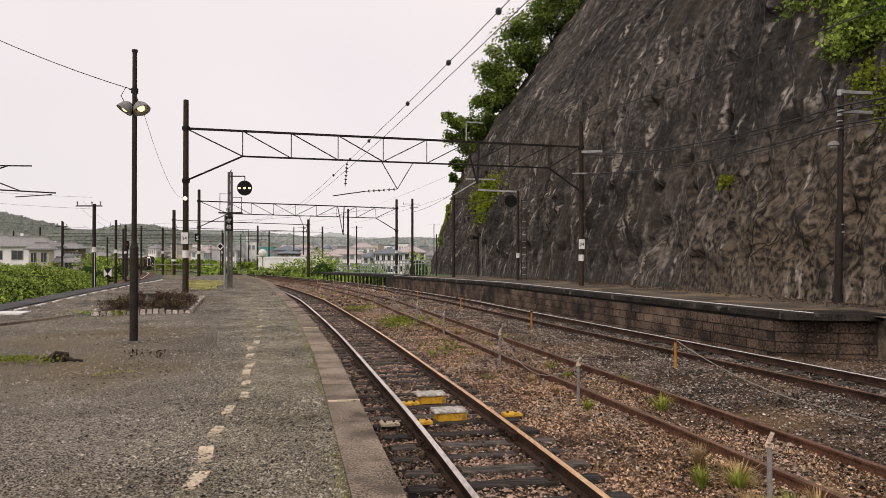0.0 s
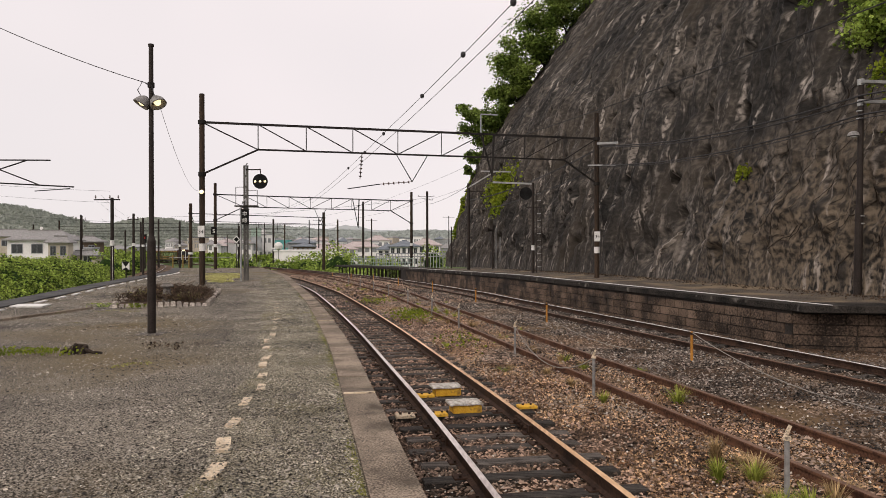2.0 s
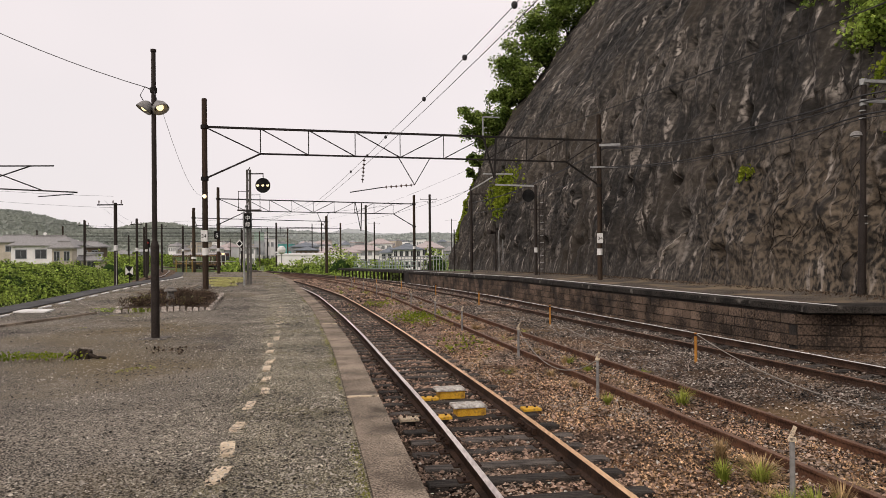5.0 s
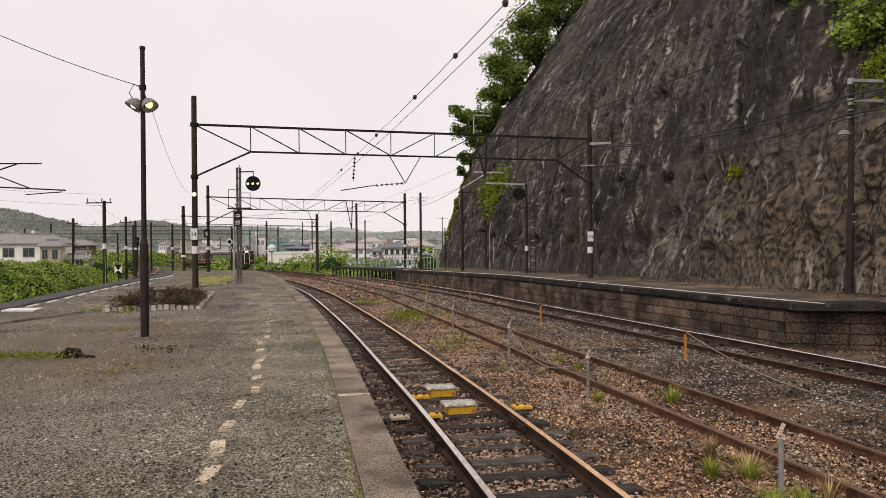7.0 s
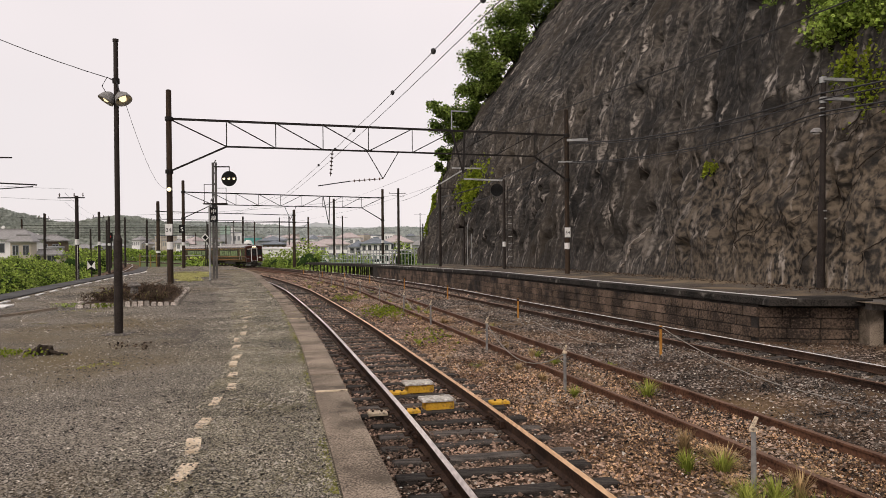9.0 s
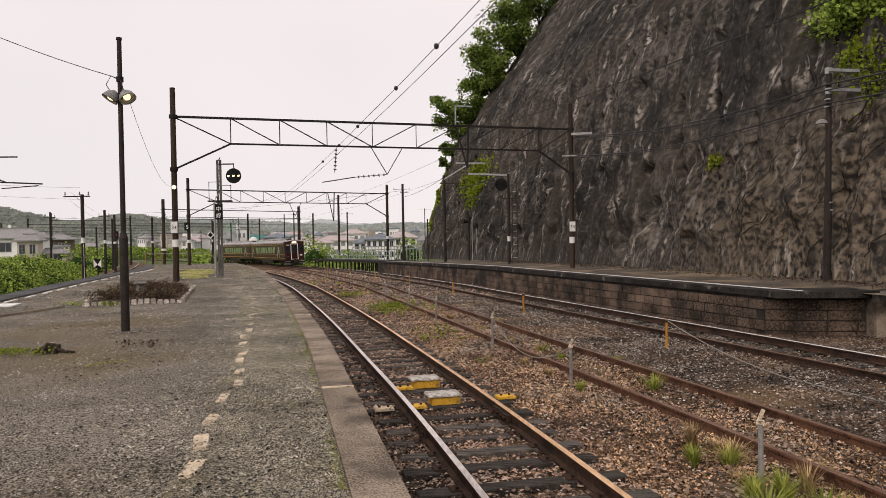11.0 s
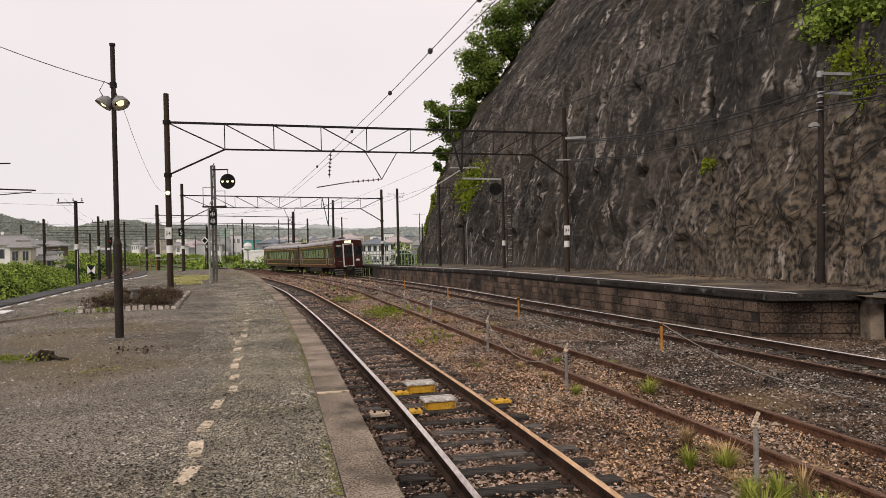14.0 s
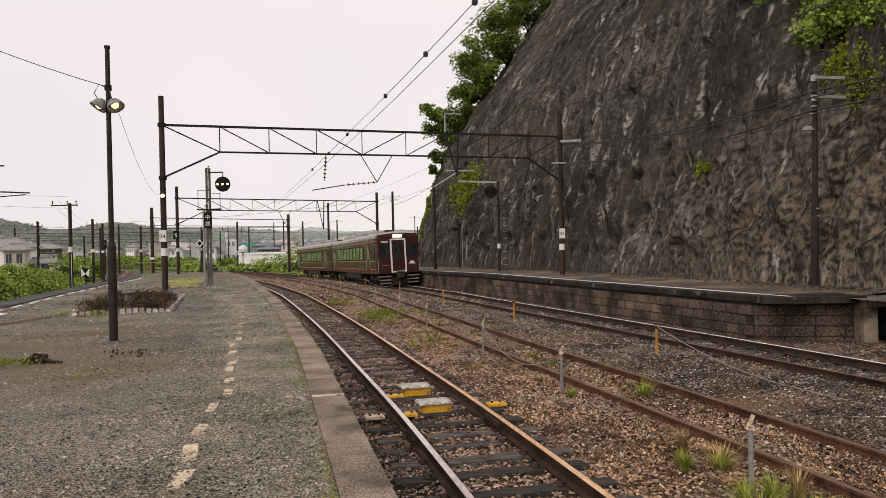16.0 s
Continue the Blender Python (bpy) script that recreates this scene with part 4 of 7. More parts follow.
def build_cliff():
    ys = np.concatenate([np.arange(-12, 12, 0.5), np.arange(12, 76, 0.13)])
    end = np.linspace(0, 1, 26)[1:]
    xb, yb = CLIFF(ys), ys.copy()
    # the far end turns away behind
    xb = np.concatenate([xb, CLIFF(76) + 22 * end ** 1.2])
    yb = np.concatenate([yb, 76 + 6 * np.sin(end * 1.5)])
    s = np.concatenate([[0], np.cumsum(np.hypot(np.diff(xb), np.diff(yb)))])
    hs = np.linspace(0, 1, 190)
    H = np.interp(np.minimum(yb, 76), ys, cliff_top(ys))[:, None] * hs[None]
    S = np.repeat(s[:, None], len(hs), 1)
    tx, ty = np.gradient(xb, s), np.gradient(yb, s)
    nx, ny = ty, -tx
    L = np.hypot(nx, ny)
    nx, ny = nx / L, ny / L
    k = len(ys) - 1
    nx[k - 4:], ny[k - 4:] = nx[k - 6], ny[k - 6]
    nx, ny = nx[:, None], ny[:, None]
    # ribs, hollows and drips: long down the slope, short along it
    q = S - 0.13 * H
    rib = (fbm(q * 0.45, H * 0.10) - 0.5) * 0.9 + (fbm(q * 1.5 + 9, H * 0.22 + 5) - 0.5) * 0.6 + (fbm(q * 3.0, H * 0.85, 4) - 0.5) * 0.75
    ridge = 1 - np.abs(2 * vnoise(q * 1.1 + 40, H * 0.22 + 11) - 1)
    rib -= 0.24 * ridge ** 6
    # craggy unlined rock towards the corner
    crag = np.clip((34 - yb) / 8, 0, 1)[:, None] * np.clip((8.5 - H) / 3, 0.15, 1)
    rib = rib + crag * ((fbm(q * 1.6 + H * 0.5, H * 1.5 - q * 0.4, 5) - 0.5) * 0.35 - 0.05 * (1 - np.abs(2 * vnoise(q * 1.8 + 3 * H, H * 2.6) - 1)) ** 4)
    hol = np.clip(fbm(S * 0.75 + 70, H * 0.62 + 30, 3) - 0.62, 0, 1) * 0.9
    # round hollows, mostly low on the face
    for k in range(260):
        yc, hc, rc = RNG.uniform(25, 70), 0.8 + 17 * RNG.random() ** 1.4, RNG.uniform(0.12, 0.34)
        sc = float(np.interp(yc, yb[:len(ys)], s[:len(ys)]))
        hol = hol + RNG.uniform(0.35, 0.8) * np.exp(-(((S - sc) / rc) ** 2 + ((H - hc) / (rc * 1.35)) ** 2) ** 1.3)
    fade = np.clip(H / 1.5, 0.15, 1)
    d = rise(H) + (rib + hol) * fade
    X = xb[:, None] + nx * d
    Y = yb[:, None] + ny * d
    Zs = np.interp(np.minimum(yb, 76), ys, fall(ys))[:, None] + 0.1 + H
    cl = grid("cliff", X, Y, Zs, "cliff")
    co = cl.data.attributes.new("slope_coords", "FLOAT_VECTOR", "POINT")
    co.data.foreach_set("vector", np.stack([q, H * 1.15, 0.3 * rib], -1).astype(np.float32).ravel())
    tagged(cl, "tall dark rock face sprayed with weathered concrete", "cliff", kind="structure")
    # the wooded crown above, leaning further back
    U = np.linspace(0, 1, 12)
    X2 = X[:, -1:] + nx * 30 * U[None]
    Y2 = Y[:, -1:] + ny * 30 * U[None]
    Z2 = Zs[:, -1:] + 9 * U[None] + 1.5 * (fbm(X2 * 0.3, Y2 * 0.3) - 0.5) * U[None]
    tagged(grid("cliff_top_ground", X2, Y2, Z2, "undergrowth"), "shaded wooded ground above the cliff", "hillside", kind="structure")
    return X, Y, Zs


GX, GY, GZ = None, None, None


def on_cliff(y, h):
    """A place on the cliff face near station y at height h, and the way out of it."""
    i = int(np.argmin(np.abs(GY[:, 0] - y)))
    j = int(np.argmin(np.abs(GZ[i] - h)))
    return np.array((GX[i, j], GY[i, j], GZ[i, j]))


build_ground()
build_trackbed()
build_platform()
build_tracks()
build_right_platform()
GX, GY, GZ = build_cliff()


# ---- poles, portals, wires ----
def pole_mesh(sh, x, y, z0, z1, r, r2=None):
    sh.rod((x, y, z0 - 0.3), (x, y, z1), r, r2 or r * 0.85, 12)
    sh.rod((x, y, z1), (x, y, z1 + 0.02), (r2 or r * 0.85) * 0.98, (r2 or r * 0.85) * 0.7, 12)


def bands(th, x, y, z, r, number=False):
    sh = Shape().rod((x, y, z), (x, y, z + 0.28), r * 1.06, r * 1.05, 14)
    part("white_band", sh, "white", th, "white painted band")
    if number:
        sh = Shape()
        sh.hexa([(x - r * 1.05, y - r * 1.25, z + 0.52), (x + r * 1.05, y - r * 1.25, z + 0.52), (x + r * 1.05, y - r * 0.6, z + 0.52), (x - r * 1.05, y - r * 0.6, z + 0.52), (x - r * 1.05, y - r * 1.25, z + 0.95), (x + r * 1.05, y - r * 1.25, z + 0.95), (x + r * 1.05, y - r * 0.6, z + 0.95), (x - r * 1.05, y - r * 0.6, z + 0.95)])
        part("number_plate", sh, "white", th, "white number plate")
        text("34", 0.2, th, "black", (x, y - r * 1.3, z + 0.66), 0)


def text(body, size, parent, m, at, turn=0):
    cu = bpy.data.curves.new("writing", "FONT")
    cu.body, cu.size, cu.align_x, cu.extrude = body, size, "CENTER", 0.003
    tmp = new("writing_source", cu)
    dg = bpy.context.evaluated_depsgraph_get()
    me = bpy.data.meshes.new_from_object(tmp.evaluated_get(dg))
    bpy.data.objects.remove(tmp)
    me.materials.clear()
    me.materials.append(M[m])
    ob = new("writing", me)
    ob.parent = parent
    ob.matrix_basis = pose(*at, 90, 0, turn)
    return ob


def wire(th, p, q, r=0.012, sag=0.15, n=10):
    pts = [Vector(p).lerp(Vector(q), k / n) - Vector((0, 0, sag * 4 * (k / n) * (1 - k / n))) for k in range(n + 1)]
    part("wire", Shape().tube(pts, r, 5), "wire", th)


def portal(label, L, R, zt, zb, knee, kneez, r, panels, bw=0.09, flip=0.5, number=True):
    """A catenary portal: two poles, a flat truss and knee braces. L and R are (x, y, base z, top z)."""
    th = thing("catenary_portal", label, "catenary portal", "catenary portals")
    for p in (L, R):
        sh = Shape()
        pole_mesh(sh, p[0], p[1], p[2], p[3], r)
        part("pole", sh, "pole_rust", th)
        for z in (zt, kneez):
            part("clamp", Shape().rod((p[0], p[1], z - 0.07), (p[0], p[1], z + 0.07), r * 1.25, n=12), "truss", th)
    A, B = Vector((L[0], L[1], 0)), Vector((R[0], R[1], 0))
    at = lambda u, z: (A.lerp(B, u).x, A.lerp(B, u).y, z)
    u0, u1 = knee
    part("top_chord", Shape().beam(at(0, zt), at(1, zt), bw, bw * 1.3), "truss", th)
    part("bottom_chord", Shape().beam(at(u0, zb), at(u1, zb), bw, bw), "truss", th)
    for u, e in ((u0, 0), (u1, 1)):
        part("knee_brace", Shape().beam(at(e, kneez), at(u, zb), bw, bw), "truss", th)
        part("end_diagonal", Shape().beam(at(e, zt), at(u, zb), bw * 0.7, bw * 0.7), "truss", th)
    us = [u0 + (u1 - u0) * k / panels for k in range(panels + 1)] if panels > 1 else []
    for k, u in enumerate(us):
        part("truss_post", Shape().beam(at(u, zb), at(u, zt), bw * 0.5, bw * 0.5), "truss", th)
        if k < panels:
            a, b = (zt, zb) if (k + 0.5) / panels < flip else (zb, zt)
            part("diagonal", Shape().beam(at(u, a), at(us[k + 1], b), bw * 0.6, bw * 0.6), "truss", th)
    return th, at


def insulator(th, p, q, n=6, r=0.07):
    p, q = Vector(p), Vector(q)
    sh = Shape().rod(p, q, 0.015, n=6)
    for k in range(n):
        a = p.lerp(q, (k + 0.6) / (n + 0.5))
        sh.rod(a, a + (q - p).normalized() * 0.05, r, r * 0.4, 10)
    part("insulator", sh, "porcelain", th, "ribbed brown porcelain insulator")


def drop_arm(th, at, u, zt, z):
    """A hanging frame below the truss, narrowing to its foot."""
    a, b, c = at(u, zt), at(u + 0.035, zt), at(u + 0.03, z)
    part("drop_arm", Shape().beam(a, c, 0.07, 0.07).beam(b, c, 0.09, 0.09), "truss", th)


def crossarm_pole(label, x, y, z0, z1, r, arms, mats="pole", cat="utility pole"):
    th = thing("utility_pole", label, cat, "line poles")
    sh = Shape()
    pole_mesh(sh, x, y, z0, z1, r)
    part("pole", sh, mats, th)
    for z, a, b in arms:
        part("crossarm", Shape().beam((x + a, y - r, z), (x + b, y - r, z), 0.06, 0.06), "truss", th)
        for q in (a + 0.08, (a + b) / 2 + 0.15, b - 0.08):
            insulator(th, (x + q, y - r, z + 0.04), (x + q, y - r, z + 0.24), 2, 0.05)
    return th


def build_portals():
    p1, at = portal("dark steel catenary portal spanning the tracks, rusty poles", (-9.67, 27.17, 0, 7.23), (6.1, 31.9, 0.06, 7.3), 6.17, 5.2, (0.125, 0.905), 4.2, 0.115, 7, 0.064, 0.42)
    bands(p1, -9.67, 27.17, 1.3, 0.115, True)
    bands(p1, 6.1, 31.9, 1.15, 0.115, True)
    sh = Shape().rod((-9.62, 26.98, 3.52), (-9.62, 26.9, 3.52), 0.075, 0.06, 14)
    part("lamp", sh, "lit", p1, "small round warm lamp")
    part("lamp_hood", Shape().rod((-9.62, 27.05, 3.52), (-9.62, 26.985, 3.52), 0.085, 0.085, 14), "enamel", p1)
    insulator(p1, at(0.37, 5.15), at(0.365, 4.15), 6)
    a, b, c = at(0.455, 5.2), at(0.535, 5.2), at(0.495, 4.1)
    part("hanger", Shape().beam(a, c, 0.03, 0.03).beam(b, c, 0.03, 0.03), "truss", p1)
    insulator(p1, c, (c[0] - 1.3, c[1] - 0.3, c[2] - 0.12), 6)
    part("steady_arm", Shape().rod((c[0] - 1.3, c[1] - 0.3, c[2] - 0.12), (c[0] - 2.5, c[1] - 0.9, c[2] - 0.35), 0.02), "truss", p1)
    drop_arm(p1, at, 0.675, 6.17, 4.4)
    part("strut", Shape().beam(at(0.675, 6.17), at(0.675, 7.0), 0.05, 0.05).beam(at(0.675, 7.0), at(0.72, 7.0), 0.05, 0.05), "galv", p1)
    part("bracket", Shape().beam((6.1, 31.8, 5.95), (7.0, 31.75, 5.97), 0.08, 0.1), "galv", p1)
    part("bracket", Shape().beam((5.7, 31.8, 5.0), (6.9, 31.8, 5.0), 0.05, 0.06), "galv", p1)
    p2, at2 = portal("far catenary portal of dark steel across the tracks", (-21.6, 64.0, -0.9, 7.2), (-4.75, 74.0, -0.7, 7.1), 6.2, 5.15, (0.13, 0.88), 3.9, 0.15, 7, 0.075, 0.5)
    bands(p2, -21.6, 64, 1.5, 0.15)
    bands(p2, -4.75, 74, 1.6, 0.15)
    part("sign_plate", Shape().box(-21.85, -21.35, 63.6, 63.68, 2.6, 3.3), "black", p2, "black plate with a white letter")
    text("S", 0.5, p2, "white", (-21.6, 63.58, 2.75))
    drop_arm(p2, at2, 0.67, 6.2, 3.4)
    part("hanger", Shape().beam(at2(0.47, 5.15), at2(0.5, 3.9), 0.04, 0.04).beam(at2(0.53, 5.15), at2(0.5, 3.9), 0.04, 0.04), "truss", p2)
    # a lattice portal behind
    p3, at3 = portal("distant lattice catenary portal", (-35.2, 94.6, -1.6, 7.3), (-20.4, 109.6, -1.6, 6.8), 6.0, 5.0, (0.02, 0.98), 4.9, 0.24, 0, 0.075, 0.5)
    bands(p3, -35.2, 94.6, 0.6, 0.3)
    part("insulator", Shape().beam(at3(0.62, 5.0), at3(0.62, 3.9), 0.05, 0.05), "truss", p3)
    # rows of distant portals over the yard to the north-west
    for k, (xl, yl, xr, yr, zt) in enumerate(((-62, 118, -22, 132, 7.0), (-78, 140, -38, 158, 7.1), (-98, 165, -52, 186, 7.2), (-120, 196, -66, 222, 7.0), (-150, 232, -86, 268, 7.0))):
        zb = float(fall(yl)) - 0.9
        pq, _ = portal("distant grey catenary portal over the yard", (xl, yl, zb, zt - 0.2), (xr, yr, zb, zt - 0.4), zt - 1.4, zt - 2.3, (0.02, 0.98), zt - 2.4, 0.17, 0, 0.06, 0.5)
        bands(pq, xl, yl, 1.0, 0.2)
    return at, at2


def build_wires():
    th = thing("overhead_wires", "overhead contact wires with small weights", "overhead wire")
    xs = curve([(-2, 5.3), (13.6, 1.2), (29.4, -2.72), (46, -7.0), (68.5, -14.0), (103, -28)])
    for off, z in ((0.0, 6.35), (0.24, 6.15)):
        for a, b in ((-2, 29.4), (29.4, 69), (69, 103)):
            wire(th, (float(xs(a)) + off, a, z + 0.25 * (a < 0)), (float(xs(b)) + off, b, z - (0.4 if b > 60 else 0)), 0.010, 0.12 if off else 0.2)
    for y in (14.4, 18.2, 23.2, 31, 36, 42):
        a, b, za, zb = (-2, 29.4, 6.6, 6.35) if y < 29.4 else (29.4, 69, 6.35, 5.95)
        u = (y - a) / (b - a)
        x, z = float(xs(a)) * (1 - u) + float(xs(b)) * u, za + (zb - za) * u - 0.8 * u * (1 - u)
        part("droplet", Shape().lathe(x, y, [(0.02, z - 0.075), (0.05, z - 0.055), (0.066, z - 0.005), (0.058, z + 0.045), (0.03, z + 0.07)], 10), "wire", th, "small dark weight on the wire")
    x3 = curve([(-2, 11), (20, 5.2), (34, 1.2), (50, -2.9), (72, -9.3), (100, -21)])
    for z in (5.6, 4.55):
        for a, b in ((32, 72), (72, 100)):
            wire(th, (float(x3(a)), a, z), (float(x3(b)), b, z), 0.006, 0.2)
    # lines from the lamp post
    wire(th, (-5.01, 11.73, 4.08), (-9.6, 11.5, 6.1), 0.0065, 0.16)
    wire(th, (-4.85, 11.7, 3.7), (-9.7, 27.1, 3.6), 0.0035, 0.45)
    # cables between the poles under the cliff
    for (z1, z2), r in (((5.35, 5.85), 0.026), ((5.2, 5.8), 0.02), ((4.85, 5.0), 0.024), ((4.75, 4.95), 0.014)):
        wire(th, (10.5, 19.15, z1), (6.35, 31.7, z2), r, 0.35)
        wire(th, (10.5, 19.15, z1), (15.5, 6.0, z1 + 0.5), r, 0.25)
        wire(th, (6.35, 31.7, z2), (0.8, 58.5, z2 - 0.6), r * 0.8, 0.4)
    wire(th, (12.3, 17.0, 8.0), (0.95, 46.0, 7.6), 0.022, 0.25)
    # far left lines
    for z, k in ((5.0, 0), (5.6, 0.4), (4.0, 0.2)):
        wire(th, (-40 - k, 44, z + 1.2), (-18.2, 37.5, z - 1.2), 0.006, 0.3)
        wire(th, (-24, 48.2, z - 0.6), (-43, 94, z), 0.007, 0.3)
    wire(th, (-4.7, 109, 7.9), (2.0, 60, 7.3), 0.02, 0.4)
    wire(th, (-4.7, 109, 8.9), (-60, 150, 8.0), 0.02, 0.6)


def build_lamp_post():
    x, y = -5.01, 11.73
    th = thing("platform_lamp", "dark steel lamp post with two lit enamel shades", "lamp post")
    part("pole", Shape().rod((x, y, 1.55), (x, y, 4.72), 0.042, 0.036, 14).rod((x, y, 4.70), (x, y, 4.74), 0.046, 0.046, 14), "pole", th)
    part("lower_pole", Shape().rod((x, y, -0.2), (x, y, 1.52), 0.066, 0.066, 16).rod((x, y, 1.52), (x, y, 1.6), 0.066, 0.045, 16), "pole", th)
    part("footing", Shape().chamfer(x - 0.2, x + 0.2, y - 0.2, y + 0.2, -0.1, 0.015, 0.01), "concrete", th)
    for z in (4.03, 3.76):
        part("clamp", Shape().rod((x, y, z), (x, y, z + 0.08), 0.055, n=12), "truss", th)
    for s in (-1, 1):
        part("arm", Shape().beam((x, y, 3.8), (x + s * 0.1, y - 0.02, 3.8), 0.035, 0.035), "truss", th)
        sh = Shape()
        n = 18
        a0, ax = Vector((x + s * 0.075, y - 0.02, 3.86)), Vector((s * 0.45, -0.25, -0.75)).normalized()
        u = ax.cross(Vector((0, 1, 0))).normalized()
        w = ax.cross(u)
        V = []
        for r, q in ((0.03, -0.02), (0.06, 0.0), (0.105, 0.05), (0.13, 0.12), (0.135, 0.15), (0.125, 0.15), (0.1, 0.06), (0.03, 0.02)):
            V += [a0 + ax * q + (u * math.cos(k) * 1.0 + w * math.sin(k)) * r for k in [2 * math.pi * i / n for i in range(n)]]
        sh.faces(V, [(k * n + i, k * n + (i + 1) % n, k * n + n + (i + 1) % n, k * n + n + i) for k in range(7) for i in range(n)])
        shade = part("shade", sh, "enamel", th, "grey enamel dish shade", smooth=True)
        b = a0 + ax * 0.09
        bl = Shape()
        prof = [(0.0, -0.07), (0.04, -0.05), (0.06, 0.0), (0.045, 0.045), (0.0, 0.065)]
        V = []
        for r, q in prof:
            V += [b + ax * q + (u * math.cos(k) + w * math.sin(k)) * max(r, 0.001) for k in [2 * math.pi * i / 12 for i in range(12)]]
        bl.faces(V, [(k * 12 + i, k * 12 + (i + 1) % 12, k * 12 + 12 + (i + 1) % 12, k * 12 + 12 + i) for k in range(4) for i in range(12)])
        part("bulb", bl, "lit", th, "lit warm bulb", smooth=True)
    pts = [(x - 0.02, y - 0.05, 4.06), (x - 0.12, y - 0.05, 4.12), (x - 0.2, y - 0.05, 3.98), (x - 0.13, y - 0.05, 3.86), (x - 0.04, y - 0.05, 3.84)]
    part("cable", Shape().tube(pts, 0.008, 5).tube([(x + 0.03, y - 0.05, 4.05), (x + 0.07, y - 0.05, 3.9), (x + 0.09, y - 0.03, 3.86)], 0.01, 5), "wire", th)


def build_signals():
    x, y = -8.95, 30.39
    th = thing("railway_signal", "signal post with a round black board of lit lamps", "railway signal")
    sh = Shape()
    for dx in (-0.06, 0.06):
        sh.beam((x + dx, y, -0.1), (x + dx, y, 4.9), 0.04, 0.09)
    for z in np.arange(0.3, 4.9, 0.45):
        sh.beam((x - 0.06, y, z), (x + 0.06, y, z + 0.2), 0.03, 0.03)
    part("post", sh, "post_grey", th)
    part("cable_pipe", Shape().rod((x - 0.2, y - 0.05, 0), (x - 0.2, y - 0.05, 3.1), 0.045, n=10).tube([(x - 0.2, y - 0.05, 3.1), (x - 0.12, y - 0.05, 3.35), (x, y, 3.5)], 0.03, 8), "galv", th, "grey conduit pipe")
    cx, cz = x + 0.62, 4.22
    part("bracket", Shape().beam((x, y, 4.72), (cx, y, 4.72), 0.04, 0.05).beam((cx, y, 4.74), (cx, y, 4.4), 0.03, 0.03), "pole", th)
    part("work_step", Shape().beam((x - 0.45, y, 3.18), (x + 0.5, y, 3.18), 0.3, 0.05), "pole", th)
    part("step_rail", Shape().rod((x - 0.43, y, 3.18), (x - 0.43, y, 4.0), 0.014, n=6).rod((x - 0.43, y, 3.98), (x, y, 3.98), 0.012, n=6).rod((x + 0.48, y, 3.18), (x + 0.48, y, 3.85), 0.014, n=6).rod((x, y, 3.83), (x + 0.48, y, 3.83), 0.012, n=6), "pole", th)
    brd = part("signal_board", Shape().rod((cx, y, cz), (cx, y - 0.05, cz), 0.30, 0.30, 28), "black", th, "round black signal board")
    part("rim", Shape().rod((cx, y - 0.02, cz), (cx, y - 0.07, cz), 0.315, 0.315, 28), "black", brd)
    for q in (-0.21, 0.0, 0.21):
        part("signal_lamp", Shape().rod((cx + q, y - 0.065, cz), (cx + q, y - 0.11, cz), 0.052, 0.045, 14), "lit_white", brd, "lit warm white lamp")
        part("lamp_hood", Shape().rod((cx + q, y - 0.06, cz + 0.058), (cx + q, y - 0.17, cz + 0.05), 0.03, 0.03, 10), "black", brd)
    part("sign_board", Shape().box(x - 0.155, x + 0.155, y - 0.16, y - 0.10, 2.42, 3.02), "black", th, "black board with two white characters")
    part("sign_board", Shape().box(x - 0.17, x + 0.17, y - 0.15, y - 0.09, 3.025, 3.06), "pole", th)
    text("中", 0.22, th, "white", (x, y - 0.166, 2.77))
    text("線", 0.22, th, "white", (x, y - 0.166, 2.50))
    part("plate", Shape().box(x - 0.11, x + 0.11, y - 0.05, y + 0.05, 0, 0.06), "concrete", th)
    # second signal under the cliff, its lamps dark
    x, y, b = 4.3, 41.5, -0.05
    th = thing("railway_signal", "unlit round black signal board on a dark post with ladder", "railway signal")
    part("post", Shape().rod((x, y, b - 0.2), (x, y, 5.1), 0.09, 0.08, 12), "pole", th)
    bands(th, x, y, 1.25, 0.09)
    part("bracket", Shape().beam((x, y, 5.05), (x - 2.3, y, 5.15), 0.08, 0.1), "galv", th)
    part("signal_board", Shape().rod((x - 0.4, y, 4.5), (x - 0.4, y - 0.06, 4.5), 0.36, 0.36, 28), "black", th)
    part("bracket", Shape().beam((x - 0.4, y, 3.7), (x + 0.5, y, 3.7), 0.1, 0.06), "pole", th)
    sh = Shape().beam((x + 0.2, y, b), (x + 0.22, y, 4.7), 0.04, 0.04).beam((x + 0.5, y, b), (x + 0.46, y, 4.7), 0.04, 0.04)
    part("ladder_rail", sh, "pole", th)
    for z in np.arange(0.3, 4.6, 0.38):
        part("rung", Shape().rod((x + 0.2, y, z), (x + 0.48, y, z), 0.015, n=6), "galv", th)


